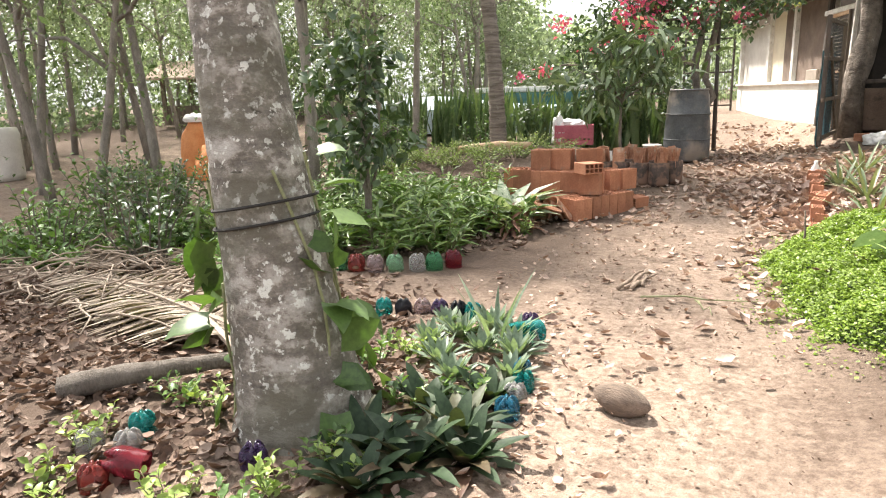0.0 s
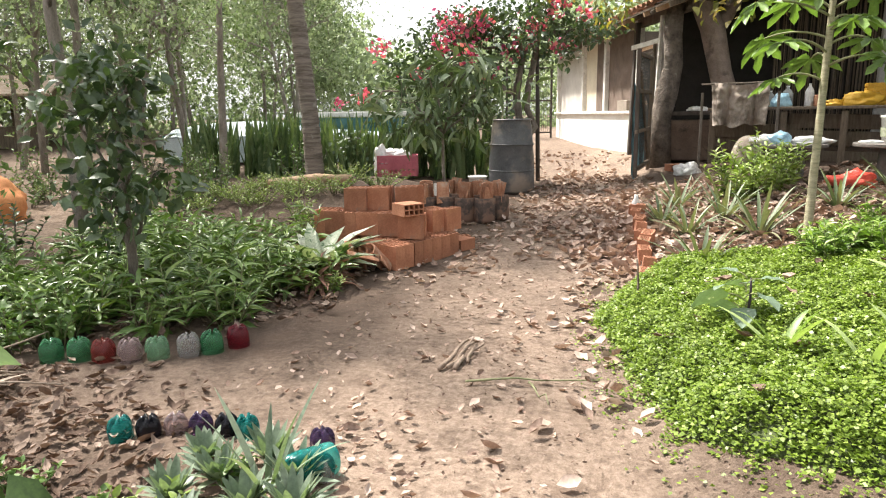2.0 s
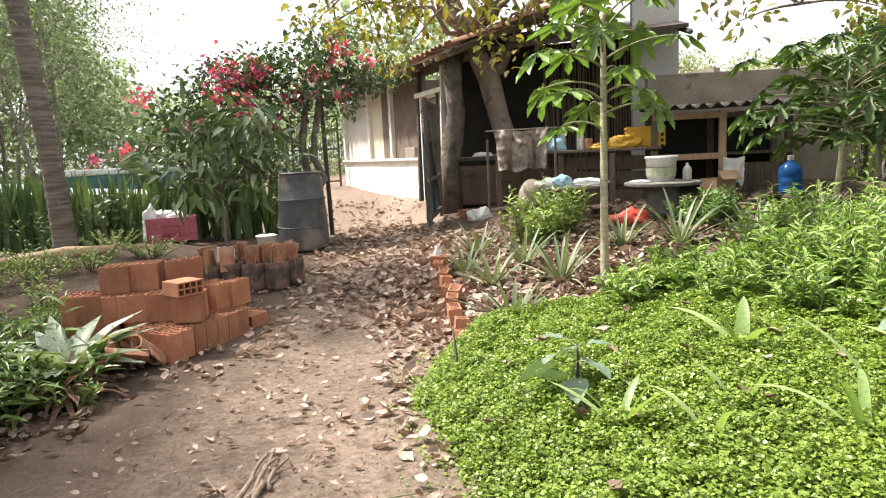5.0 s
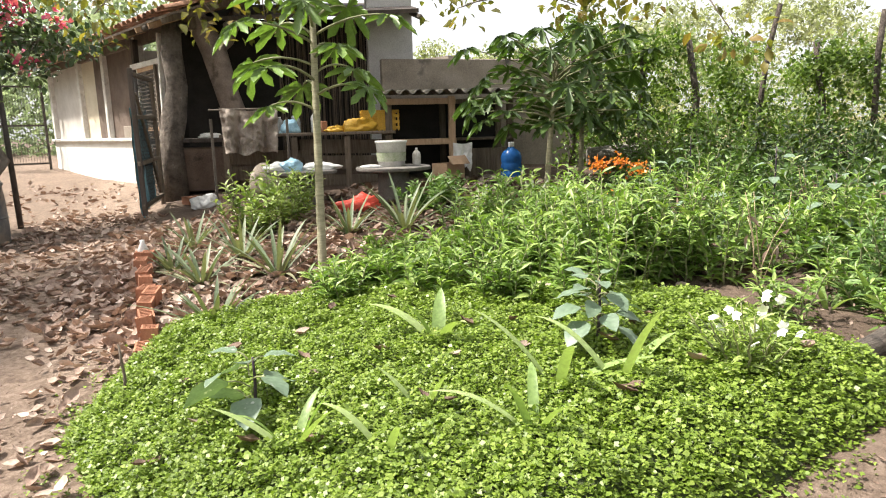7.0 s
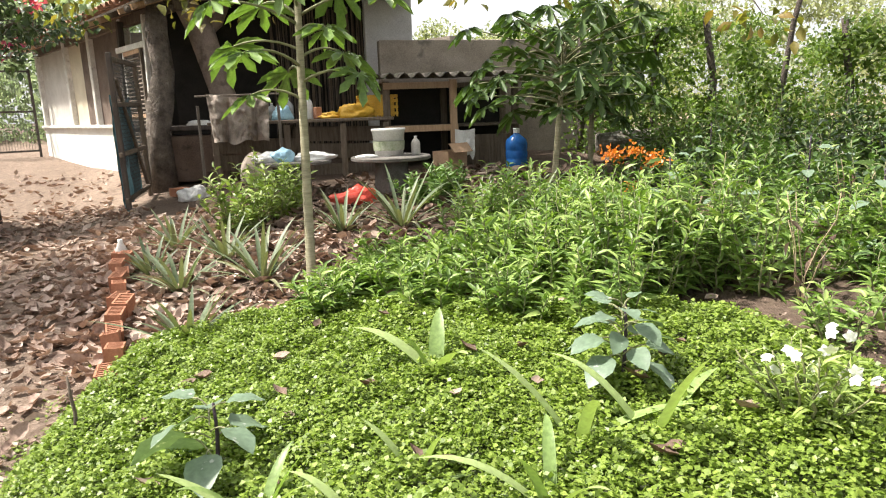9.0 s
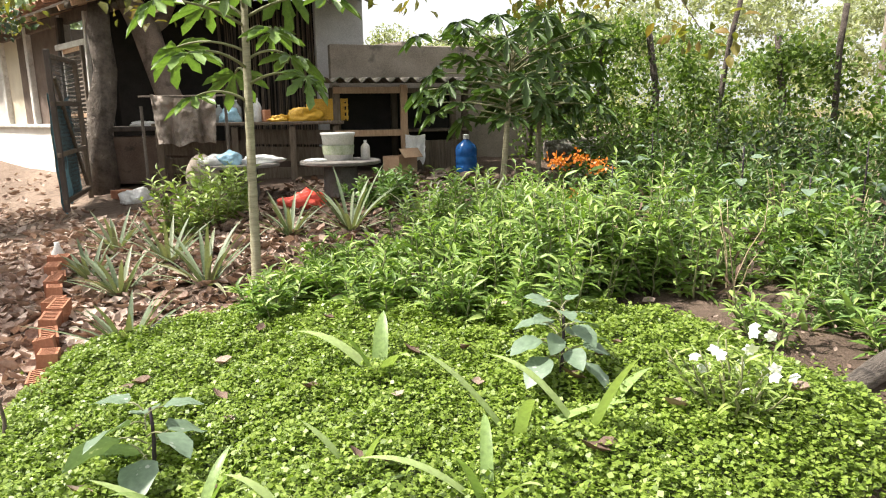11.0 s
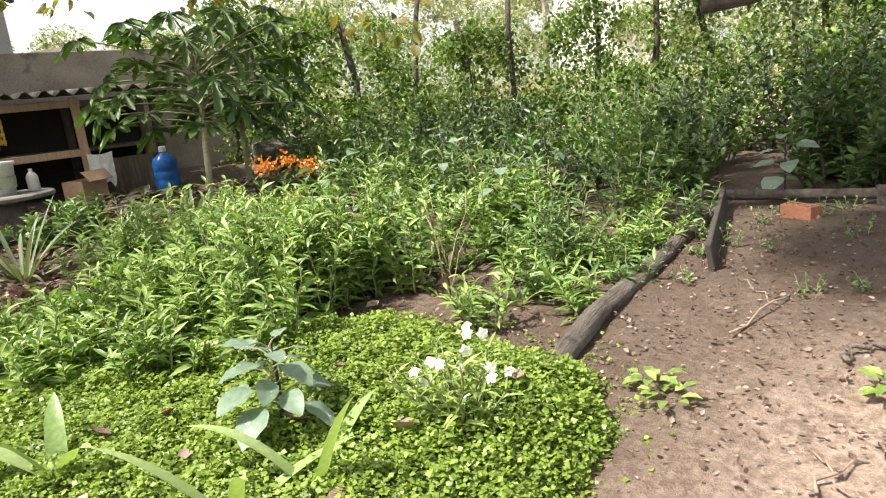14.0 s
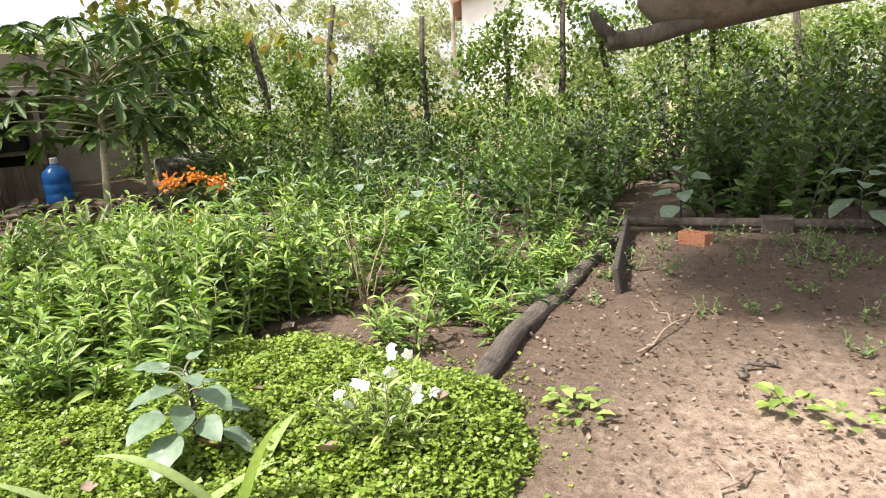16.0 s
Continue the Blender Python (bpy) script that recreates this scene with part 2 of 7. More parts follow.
LEAF = dict(
    woods=leafy("woods_leaf", (0.07, 0.11, 0.045), (0.17, 0.23, 0.09), (0.31, 0.37, 0.17), glow=0.42, tint=(1.0, 1.1, 0.7)),
    # grey-green lifted so that the colour holds some haze
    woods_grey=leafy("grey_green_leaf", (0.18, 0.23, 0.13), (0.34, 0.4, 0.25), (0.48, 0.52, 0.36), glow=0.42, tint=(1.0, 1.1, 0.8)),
    dark=leafy("dark_glossy_leaf", (0.035, 0.065, 0.03), (0.08, 0.125, 0.055), (0.15, 0.2, 0.09), 0.35, 0.25, gloss=0.6),
    mid=leafy("garden_leaf", (0.07, 0.13, 0.035), (0.15, 0.25, 0.07), (0.25, 0.36, 0.12)),
    bright=leafy("bright_weed_leaf", (0.14, 0.21, 0.045), (0.28, 0.37, 0.09), (0.44, 0.51, 0.18), glow=0.27),
    cover=leafy("lime_ground_cover", (0.13, 0.2, 0.03), (0.235, 0.325, 0.05), (0.34, 0.42, 0.1), glow=0.3),
    vine=leafy("vine_leaf", (0.07, 0.12, 0.025), (0.16, 0.24, 0.055), (0.34, 0.41, 0.13), glow=0.45),
    mango=leafy("mango_leaf", (0.06, 0.1, 0.04), (0.16, 0.22, 0.1), (0.36, 0.42, 0.27), 0.35, 0.2, gloss=0.6),
    cashew=leafy("yellowing_leaf", (0.14, 0.15, 0.04), (0.26, 0.23, 0.06), (0.38, 0.22, 0.07), glow=0.5),
    sword=leafy("sword_leaf", (0.08, 0.135, 0.06), (0.19, 0.26, 0.11), (0.45, 0.46, 0.17), 0.5, 0.2, spots=((0.2, 0.25, 0.12), 9, 0.55)),
    pine=leafy("pineapple_leaf", (0.12, 0.16, 0.09), (0.2, 0.24, 0.14), (0.3, 0.27, 0.17), 0.5, 0.2),
    grey=leafy("silvery_leaf", (0.13, 0.18, 0.13), (0.24, 0.3, 0.22), (0.36, 0.4, 0.3), 0.45, 0.25),
    purple=leafy("purplish_leaf", (0.025, 0.045, 0.025), (0.06, 0.09, 0.045), (0.15, 0.05, 0.04), 0.5, 0.15, gloss=0.2),
    pink=leafy("magenta_bract", (0.66, 0.06, 0.22), (0.84, 0.14, 0.33), (0.92, 0.36, 0.46), glow=0.35),
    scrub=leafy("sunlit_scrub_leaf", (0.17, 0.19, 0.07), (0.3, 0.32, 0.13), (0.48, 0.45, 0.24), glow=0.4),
    # far leaves: overexposure and distance haze are mixed into these pale colours
    scrub_far=leafy("glare_paled_tree_leaf", (0.2, 0.23, 0.12), (0.36, 0.38, 0.23), (0.54, 0.54, 0.38), glow=0.35),
    woods_far=leafy("haze_tinted_tree_leaf", (0.22, 0.28, 0.16), (0.36, 0.42, 0.26), (0.5, 0.54, 0.38), glow=0.42, tint=(1.0, 1.08, 0.8)),
    weed=leafy("tall_weed_leaf", (0.09, 0.165, 0.03), (0.24, 0.36, 0.08), (0.47, 0.56, 0.2), glow=0.3),
    garden=leafy("lance_garden_leaf", (0.07, 0.13, 0.03), (0.17, 0.27, 0.065), (0.36, 0.45, 0.16), 0.34, 0.22, gloss=0.55),
    lily=leafy("strap_leaf", (0.2, 0.3, 0.09), (0.32, 0.43, 0.15), (0.46, 0.54, 0.24), glow=0.3),
    papaya=leafy("papaya_leaf", (0.045, 0.085, 0.022), (0.095, 0.16, 0.042), (0.18, 0.26, 0.08), glow=0.28),
    papaya_young=leafy("young_papaya_leaf", (0.09, 0.16, 0.04), (0.18, 0.28, 0.07), (0.3, 0.4, 0.14), 0.36, 0.3, gloss=0.5),
    tan=leafy("pale_dry_leaf", (0.24, 0.16, 0.125), (0.48, 0.36, 0.295), (0.68, 0.57, 0.5), 0.75, 0.12, gloss=0.2, tint=(1.0, 0.8, 0.6)),
    rust=leafy("withered_leaf", (0.14, 0.07, 0.05), (0.26, 0.15, 0.11), (0.38, 0.25, 0.19), 0.8, 0.15, gloss=0.2, tint=(1.0, 0.8, 0.6)),
    white=leafy("white_petal", (0.75, 0.77, 0.75), (0.85, 0.86, 0.84), (0.9, 0.9, 0.9), glow=0.3),
    orange=leafy("orange_petal", (0.75, 0.2, 0.03), (0.85, 0.28, 0.05), (0.9, 0.35, 0.08), glow=0.3),
    dry=leafy("dry_leaf", (0.1, 0.064, 0.048), (0.22, 0.155, 0.12), (0.46, 0.37, 0.31), 0.8, 0.1, gloss=0.2, tint=(1.0, 0.8, 0.6)),
    variegated=leafy("variegated_leaf", (0.3, 0.36, 0.24), (0.5, 0.54, 0.42), (0.62, 0.64, 0.54), glow=0.25, spots=((0.08, 0.14, 0.06), 14, 0.55)),
    eggplant=leafy("broad_grey_leaf", (0.11, 0.17, 0.11), (0.19, 0.26, 0.18), (0.26, 0.33, 0.25), 0.45, 0.25, spots=((0.45, 0.47, 0.44), 30, 0.64)),
)

# ---- building helpers ----
rnd = np.random.default_rng(7)


def height(x, y):
    """Height of the bare ground: it climbs to the east and, gently, to the north."""
    x, y = np.asarray(x, float), np.asarray(y, float)
    return 0.54 * (1 - np.exp(-np.maximum(0, x - 0.2) / 2.7)) + 0.045 * np.clip(y - 5.4, 0, 18)


def hz(x, y):
    return float(height(x, y))


def thing(name, label, category, at=(0, 0, 0), turn=0.0, group="", kind=""):
    ob = new(name)
    ob.empty_display_size = 0.1
    ob.matrix_basis = pose(*at, 0, 0, turn)
    return tagged(ob, label, category, group, kind)


def link(name, me, material, parent=None, label="", smooth=False):
    me.materials.append(material)
    if smooth:
        me.polygons.foreach_set("use_smooth", [True] * len(me.polygons))
    ob = new(name, me)
    if parent:
        ob.parent = parent
    if label:
        ob["label"] = label
    return ob


def part(name, bm, material, parent=None, label="", smooth=False):
    me = bpy.data.meshes.new(name)
    bm.to_mesh(me)
    bm.free()
    return link(name, me, material, parent, label, smooth)


def grid_part(name, V, F, material, parent=None, label="", smooth=False):
    me = bpy.data.meshes.new(name)
    me.from_pydata(np.asarray(V).tolist() if len(V) < 20000 else list(map(tuple, V)), [], F if isinstance(F, list) else F.tolist())
    me.update()
    return link(name, me, material, parent, label, smooth)


def box(bm, size, at=(0, 0, 0), turn=(0, 0, 0), bevel=0.0):
    m = pose(*at, *turn) @ Matrix.Diagonal((*size, 1))
    got = bmesh.ops.create_cube(bm, size=1, matrix=m)["verts"]
    if bevel:
        edges = list({e for v in got for e in v.link_edges})
        bmesh.ops.bevel(bm, geom=edges, offset=bevel, segments=1, affect="EDGES")
    return bm


def boxes(*items):
    bm = bmesh.new()
    for it in items:
        box(bm, *it)
    return bm


def lathe(profile, n=24, wob=0.0, seed=0):
    """Turned shape from (radius, height) pairs, closed where the radius is 0."""
    r = np.random.default_rng(seed)
    a = np.linspace(0, 2 * np.pi, n, endpoint=False)
    V, F = [], []
    for rad, z in profile:
        k = 1 + wob * r.uniform(-1, 1, n)
        V += [(rad * math.cos(t) * q, rad * math.sin(t) * q, z) for t, q in zip(a, k)]
    for i in range(len(profile) - 1):
        for j in range(n):
            F.append((i * n + j, i * n + (j + 1) % n, (i + 1) * n + (j + 1) % n, (i + 1) * n + j))
    if profile[0][0] > 0:
        F.append(tuple(range(n - 1, -1, -1)))
    if profile[-1][0] > 0:
        F.append(tuple((len(profile) - 1) * n + j for j in range(n)))
    return np.array(V), F


def tube(points, radii, n=9, lumps=0.0, seed=0, cap=True):
    P, r = np.array(points, float), np.random.default_rng(seed)
    k = len(P)
    T = np.gradient(P, axis=0)
    T /= np.linalg.norm(T, axis=1)[:, None]
    ref = np.array((0, 0, 1.0)) if abs(T[:, 2]).mean() < 0.8 else np.array((1.0, 0, 0))
    A = np.cross(T, ref)
    A /= np.linalg.norm(A, axis=1)[:, None]
    B = np.cross(T, A)
    ang = np.linspace(0, 2 * np.pi, n, endpoint=False)
    R = np.broadcast_to(np.array(radii, float), (k,))
    V = []
    for i in range(k):
        q = R[i] * (1 + lumps * r.uniform(-1, 1, n))
        V.append(P[i] + q[:, None] * (np.cos(ang)[:, None] * A[i] + np.sin(ang)[:, None] * B[i]))
    V = np.concatenate(V)
    F = [(i * n + j, i * n + (j + 1) % n, (i + 1) * n + (j + 1) % n, (i + 1) * n + j) for i in range(k - 1) for j in range(n)]
    if cap:
        F += [tuple(range(n - 1, -1, -1)), tuple((k - 1) * n + j for j in range(n))]
    return V, F


def join(*pieces):
    V, F, o = [], [], 0
    for v, f in pieces:
        V.append(np.asarray(v))
        F += [tuple(i + o for i in q) for q in f]
        o += len(v)
    return np.concatenate(V), F


def bend(a, b, n=6, sag=(0, 0, 0), wander=0.0, seed=0):
    r = np.random.default_rng(seed)
    t = np.linspace(0, 1, n)[:, None]
    P = np.array(a) * (1 - t) + np.array(b) * t + 4 * t * (1 - t) * np.array(sag)
    w = r.normal(0, wander, (n, 3)) if wander else 0
    if wander:
        w[0] = 0
    return P + w


OVAL = (np.array([(0, 0, 0), (0, .38, 0), (0, .72, -.04), (0, 1, -.14), (-.5, .36, .1), (-.36, .72, .05), (.5, .36, .1), (.36, .72, .05)]),
        [(0, 1, 4), (4, 1, 2, 5), (5, 2, 3), (0, 6, 1), (6, 7, 2, 1), (7, 3, 2)])
LANCE = (np.array([(0, 0, 0), (0, .3, .03), (0, .65, -.03), (0, 1, -.2), (-.5, .32, .1), (-.42, .66, .0), (.5, .32, .1), (.42, .66, .0)]), OVAL[1])
SMALL = (np.array([(0, 0, 0), (-.5, .5, .12), (.5, .5, .12), (0, 1, -.05)]), [(0, 2, 3, 1)])
HEX = (np.array([(0, 0, 0), (-.45, .36, .1), (-.34, .72, .05), (0, 1, -.1), (.34, .72, .05), (.45, .36, .1)]), [(0, 3, 2, 1), (0, 5, 4, 3)])
CURL = (np.array([(0, 0, 0), (0, .4, -.12), (0, .75, -.06), (0, 1, .16), (-.5, .38, .14), (-.34, .74, .2), (.5, .38, .1), (.36, .72, .02)]), OVAL[1])


def papaya_leaf():
    """Papaya leaf: seven long lobes, each with side teeth, drooping from the stalk."""
    V, F = [(0, 0, 0)], []
    for i in range(7):
        a = (i / 6 - 0.5) * 4.4
        s = 1 - 0.3 * abs(i / 6 - 0.5) * 2
        ring = ((-0.35, 0.26, 0.0), (-0.16, 0.45, 0.02), (-0.3, 0.62, -0.08), (-0.14, 0.66, -0.09), (-0.16, 0.85, -0.2), (0.0, 1.0, -0.34), (0.16, 0.85, -0.2), (0.14, 0.66, -0.09), (0.3, 0.62, -0.08), (0.16, 0.45, 0.02))
        for da, q, z in ring:
            V.append((math.sin(a + da) * q * s, math.cos(a + da) * q * s, z - 0.03 * math.cos(3 * a)))
    V.append((math.sin(2.55) * 0.24, math.cos(2.55) * 0.24, 0.0))
    for i in range(1, len(V) - 1):
        F.append((0, i + 1, i))
    return np.array(V), F


PAPAYA = papaya_leaf()


def unit(v):
    return v / np.maximum(1e-6, np.linalg.norm(v, axis=-1, keepdims=True))


def leaves(template, pos, aim, up, length, width):
    """Places a leaf shape at each point: it grows along aim with its face to up."""
    T, faces = template
    pos, aim, up = np.asarray(pos, float), unit(np.asarray(aim, float)), np.asarray(up, float)
    n = len(pos)
    X = unit(np.cross(aim, np.broadcast_to(up, (n, 3))))
    Z = np.cross(X, aim)
    L, W = np.broadcast_to(length, (n,)), np.broadcast_to(width, (n,))
    V = (pos[:, None] + X[:, None] * (T[None, :, 0, None] * W[:, None, None]) + aim[:, None] * (T[None, :, 1, None] * L[:, None, None])
         + Z[:, None] * (T[None, :, 2, None] * L[:, None, None])).reshape(-1, 3)
    k = len(T)
    return V, faces, n, k


def leaf_part(name, made, material, parent=None, label=""):
    """One mesh from any number of leaf lots."""
    lots = made if isinstance(made, list) else [made]
    V = np.concatenate([m[0] for m in lots])
    loops, sizes, o = [], [], 0
    for v, faces, n, k in lots:
        off = (np.arange(n) * k + o)[:, None]
        flat = np.array([i for f in faces for i in f])
        loops.append((off + flat[None]).ravel())
        sizes.append(np.tile([len(f) for f in faces], n))
        o += n * k
    loops, sizes = np.concatenate(loops), np.concatenate(sizes)
    me = bpy.data.meshes.new(name)
    me.vertices.add(len(V))
    me.vertices.foreach_set("co", V.astype(np.float32).ravel())
    me.loops.add(len(loops))
    me.loops.foreach_set("vertex_index", loops.astype(np.int32))
    me.polygons.add(len(sizes))
    me.polygons.foreach_set("loop_start", np.concatenate(([0], np.cumsum(sizes)[:-1])).astype(np.int32))
    me.update(calc_edges=True)
    return link(name, me, material, parent, label)


def ball(n, r=rnd):
    return unit(r.normal(size=(n, 3)))


def blades(roots, aims, length, width, droop, n=6, r=rnd, fold=0.15):
    """Strap leaves: each a curved, folded strip that tapers to its tip."""
    roots, aims = np.asarray(roots, float), unit(np.asarray(aims, float))
    N = len(roots)
    L, W, D = (np.broadcast_to(q, (N,)).astype(float) for q in (length, width, droop))
    side = unit(np.cross(aims, np.array((0, 0, 1.0)) + 1e-3 * r.normal(size=(N, 3))))
    V = np.zeros((N, n * 3, 3))
    for i in range(n):
        t = i / (n - 1)
        c = roots + aims * (L * t)[:, None] - np.array((0, 0, 1.0)) * (D * L * t * t)[:, None]
        w = W * (0.75 + 0.5 * t) * (1 - t ** 2.2) * 0.5 if i else W * 0.35
        nrm = np.cross(side, aims)
        V[:, i * 3] = c - side * w[:, None] + nrm * (w * fold * 2)[:, None]
        V[:, i * 3 + 1] = c
        V[:, i * 3 + 2] = c + side * w[:, None] + nrm * (w * fold * 2)[:, None]
    F = []
    for i in range(n - 1):
        a = i * 3
        F += [(a, a + 1, a + 4, a + 3), (a + 1, a + 2, a + 5, a + 4)]
    return V.reshape(-1, 3), F, N, n * 3


def plant(name, label, category, at, stems, tall, spread, leaf, size, per, leaf_mat, stem_mat=None, seed=1, droop=0.2, group="", first=0.15, radius=0.006, upright=0.6, parent_z=None):
    """A plant with several stems that fan out from its foot, with leaves all along them."""
    r = np.random.default_rng(seed)
    x, y = at[0], at[1]
    z = hz(x, y) if len(at) < 3 else at[2]
    root = thing(name, label, category, (x, y, z), group=group)
    lots = []
    for s in range(stems):
        a = r.uniform(0, 2 * np.pi)
        lean = spread * math.sqrt(r.uniform(0.02, 1))
        h = tall * r.uniform(0.65, 1.05) * (1 - 0.25 * lean / max(spread, 1e-3))
        foot = np.array((math.cos(a), math.sin(a), 0)) * lean * 0.35
        top = np.array((math.cos(a) * lean, math.sin(a) * lean, h))
        P = bend(foot - np.array((0, 0, 0.03)), top, 6, (0, 0, 0.06 * h), 0.015 * tall, int(r.integers(1e6)))
        V, F = tube(P, np.linspace(radius, radius * 0.4, 6), 5)
        grid_part("stem", V, F, stem_mat or M["stem"], root, smooth=True)
        t = np.linspace(first, 1, per) + r.uniform(-0.02, 0.02, per)
        t = np.clip(t, 0, 1)
        seg = t * 5
        i = np.minimum(seg.astype(int), 4)
        pos = P[i] + (P[i + 1] - P[i]) * (seg - i)[:, None]
        ang = np.arange(per) * 2.4 + r.uniform(0, 6)
        out = np.stack([np.cos(ang), np.sin(ang), np.full(per, upright) + 0.4 * t], 1) + 0.25 * r.normal(size=(per, 3))
        L = size[0] * r.uniform(0.6, 1.15, per) * (1.15 - 0.45 * t)
        lots.append(leaves(leaf, pos, out - np.array((0, 0, droop)), np.array((0, 0, 1.0)) + 0.35 * r.normal(size=(per, 3)), L, L * size[1]))
    leaf_part("foliage", lots, leaf_mat, root)
    return root


def tree(name, label, at, trunk, limbs, crown, leaf, size, count, leaf_mat, bark, seed=1, category="tree", droop=0.4, twig=0.6, group=""):
    """trunk: points with radii; limbs: (start index, end point, radius); crown: clump centres come from limb ends and random spots round them."""
    r = np.random.default_rng(seed)
    root = thing(name, label, category, at, group=group)
    tp = np.array([p[:3] for p in trunk])
    V, F = tube(tp, [p[3] for p in trunk], 11, 0.05, seed)
    grid_part("trunk", V, F, bark, root, smooth=True)
    ends = []
    for i, (k, end, rad) in enumerate(limbs):
        P = bend(tp[k], end, 7, (0, 0, 0.15 * np.linalg.norm(np.array(end) - tp[k])), 0.04 * np.linalg.norm(np.array(end) - tp[k]), seed * 31 + i)
        woods = [tube(P, np.linspace(rad, rad * 0.3, 7), 7, 0.05, i)]
        for q in (3, 5, 6):
            for _ in range(3):
                e = P[q] + r.normal(0, twig, 3)
                shoot = tube(bend(P[q], e, 4, (0, 0, 0.1 * twig), 0.03 * twig, int(r.integers(1e6))), np.linspace(rad * 0.3, rad * 0.08, 4), 5)
                if twig < 0.35:
                    grid_part("twig", *shoot, bark, root, smooth=True)
                else:
                    woods.append(shoot)
                ends.append(e)
        V, F = join(*woods)
        grid_part("limb", V, F, bark, root, smooth=True)
    E = np.array(ends)
    pick = r.integers(0, len(E), count)
    rad = crown * r.uniform(0.15, 1, count) ** 0.6
    off = ball(count, r) * rad[:, None] * np.array((1, 1, 0.75))
    pos = E[pick] + off
    aim = off * 0.8 / crown + 0.7 * r.normal(size=(count, 3)) - np.array((0, 0, droop))
    L = size[0] * r.uniform(0.6, 1.2, count)
    leaf_part("crown", leaves(leaf, pos, aim, np.array((0, 0, 1.0)) + 0.6 * r.normal(size=(count, 3)), L, L * size[1]), leaf_mat, root)
    return root

# ---- ground ----


def axis(lo, hi, step, far):
    near = np.arange(lo, hi + 1e-6, step)
    grow = np.geomspace(step * 2, far, 26)
    return np.concatenate([(lo - grow)[::-1], near, hi + grow])


def in_bed(x, y):
    """1 inside the ground-cover bed, falling to 0 over its rounded shoulder."""
    poly = np.array([(0.32, 3.35), (0.95, 2.95), (1.8, 2.88), (2.6, 2.9), (3.0, 3.12), (3.02, 3.5), (3.15, 4.1), (2.9, 4.6), (2.3, 5.2), (1.7, 5.75), (1.05, 6.0), (0.5, 5.98), (0.25, 5.6), (0.03, 4.95), (0.17, 4.2)])
    x, y = np.asarray(x, float), np.asarray(y, float)
    inside, dist = np.zeros(x.shape, bool), np.full(x.shape, 1e9)
    for (ax, ay), (bx, by) in zip(poly, np.roll(poly, -1, 0)):
        inside ^= ((ay > y) != (by > y)) & (x < (bx - ax) * (y - ay) / (by - ay + 1e-12) + ax)
        t = np.clip(((x - ax) * (bx - ax) + (y - ay) * (by - ay)) / ((bx - ax) ** 2 + (by - ay) ** 2), 0, 1)
        dist = np.minimum(dist, np.hypot(x - ax - t * (bx - ax), y - ay - t * (by - ay)))
    return np.where(inside, dist, -dist)


def bumps(x, y, s, seed=0.0):
    return np.array([noise.noise((a * s, b * s, seed)) for a, b in zip(np.ravel(x), np.ravel(y))]).reshape(np.shape(x))


gx, gy = axis(-7, 9, 0.09, 260), axis(-2.5, 13, 0.09, 300)
GX, GY = np.meshgrid(gx, gy)
near = (np.abs(GX - 1) < 12) & (np.abs(GY - 5) < 12)
GZ = height(GX, GY)
lump = np.zeros(GX.shape)
lump[near] = 0.02 * bumps(GX[near], GY[near], 2.2) + 0.01 * bumps(GX[near], GY[near], 8.0, 3.0)
GZ += lump
nx, ny = len(gx), len(gy)
ids = np.arange(nx * ny).reshape(ny, nx)
GF = np.stack([ids[:-1, :-1], ids[:-1, 1:], ids[1:, 1:], ids[1:, :-1]], -1).reshape(-1, 4)
GV = np.stack([GX, GY, GZ], -1).reshape(-1, 3)


def trodden_and_lit(x, y):
    """How sandy and bare the soil is: the swept path, the yard by the house and the open patch, against humus under
    plants. Shade on the mid path and sun on the near patch are mixed in.
    """
    x, y = np.asarray(x, float), np.asarray(y, float)
    # lowered along the middle stretch, to put its shade into the soil colour
    path = np.exp(-((x + 0.5 - 0.12 * (y - 4)) / 0.95) ** 4) * (y < 16) * (0.6 + 0.4 * np.exp(-((y - 1.0) / 2.4) ** 4) + 0.2 * np.clip((y - 6) / 5, 0, 1))
    front = np.exp(-((y + 0.2) / 2.6) ** 4) * (x > -0.9) * np.exp(-(np.maximum(0, x - 0.8) / 2.7) ** 4)
    # strong near and cut short: near sun and far shade as soil colour
    patch = 1.4 * np.exp(-((x - 2.4) / 1.15) ** 4) * np.exp(-((y - 1.3) / 1.35) ** 4)
    yard = 0.6 * np.exp(-((x + 0.6) / 1.6) ** 4) * (y > 10)
    left = 0.75 * np.exp(-((x + 9) / 4.0) ** 4) * np.exp(-((y - 9.5) / 5.0) ** 4)
    field = 0.9 * (x > 9.6)
    lane = 0.45 * np.exp(-((y - 3.45 - 0.15 * (x + 2)) / 0.45) ** 4) * (x < -0.5) * (x > -5)
    return np.clip(np.maximum.reduce([path, front, patch, yard, left, field, lane]), 0, 1)


m, nd, ln = nodes_of("sandy_soil")
p = nd["Principled BSDF"]
at = nd.new("ShaderNodeAttribute")
at.attribute_name = "sand"
n1, n2, n3 = noise_tex(nd, ln, 1.6, 6, 0.62), noise_tex(nd, ln, 26, 6, 0.75), noise_tex(nd, ln, 160, 3, 0.7)
mathn = nd.new("ShaderNodeMath")
mathn.operation = "MULTIPLY_ADD"
mathn.inputs[1].default_value, mathn.inputs[2].default_value = 0.7, -0.35
ln(n1, mathn.inputs[0])
add = nd.new("ShaderNodeMath")
add.use_clamp = True
ln(mathn.outputs[0], add.inputs[0])
ln(at.outputs["Fac"], add.inputs[1])
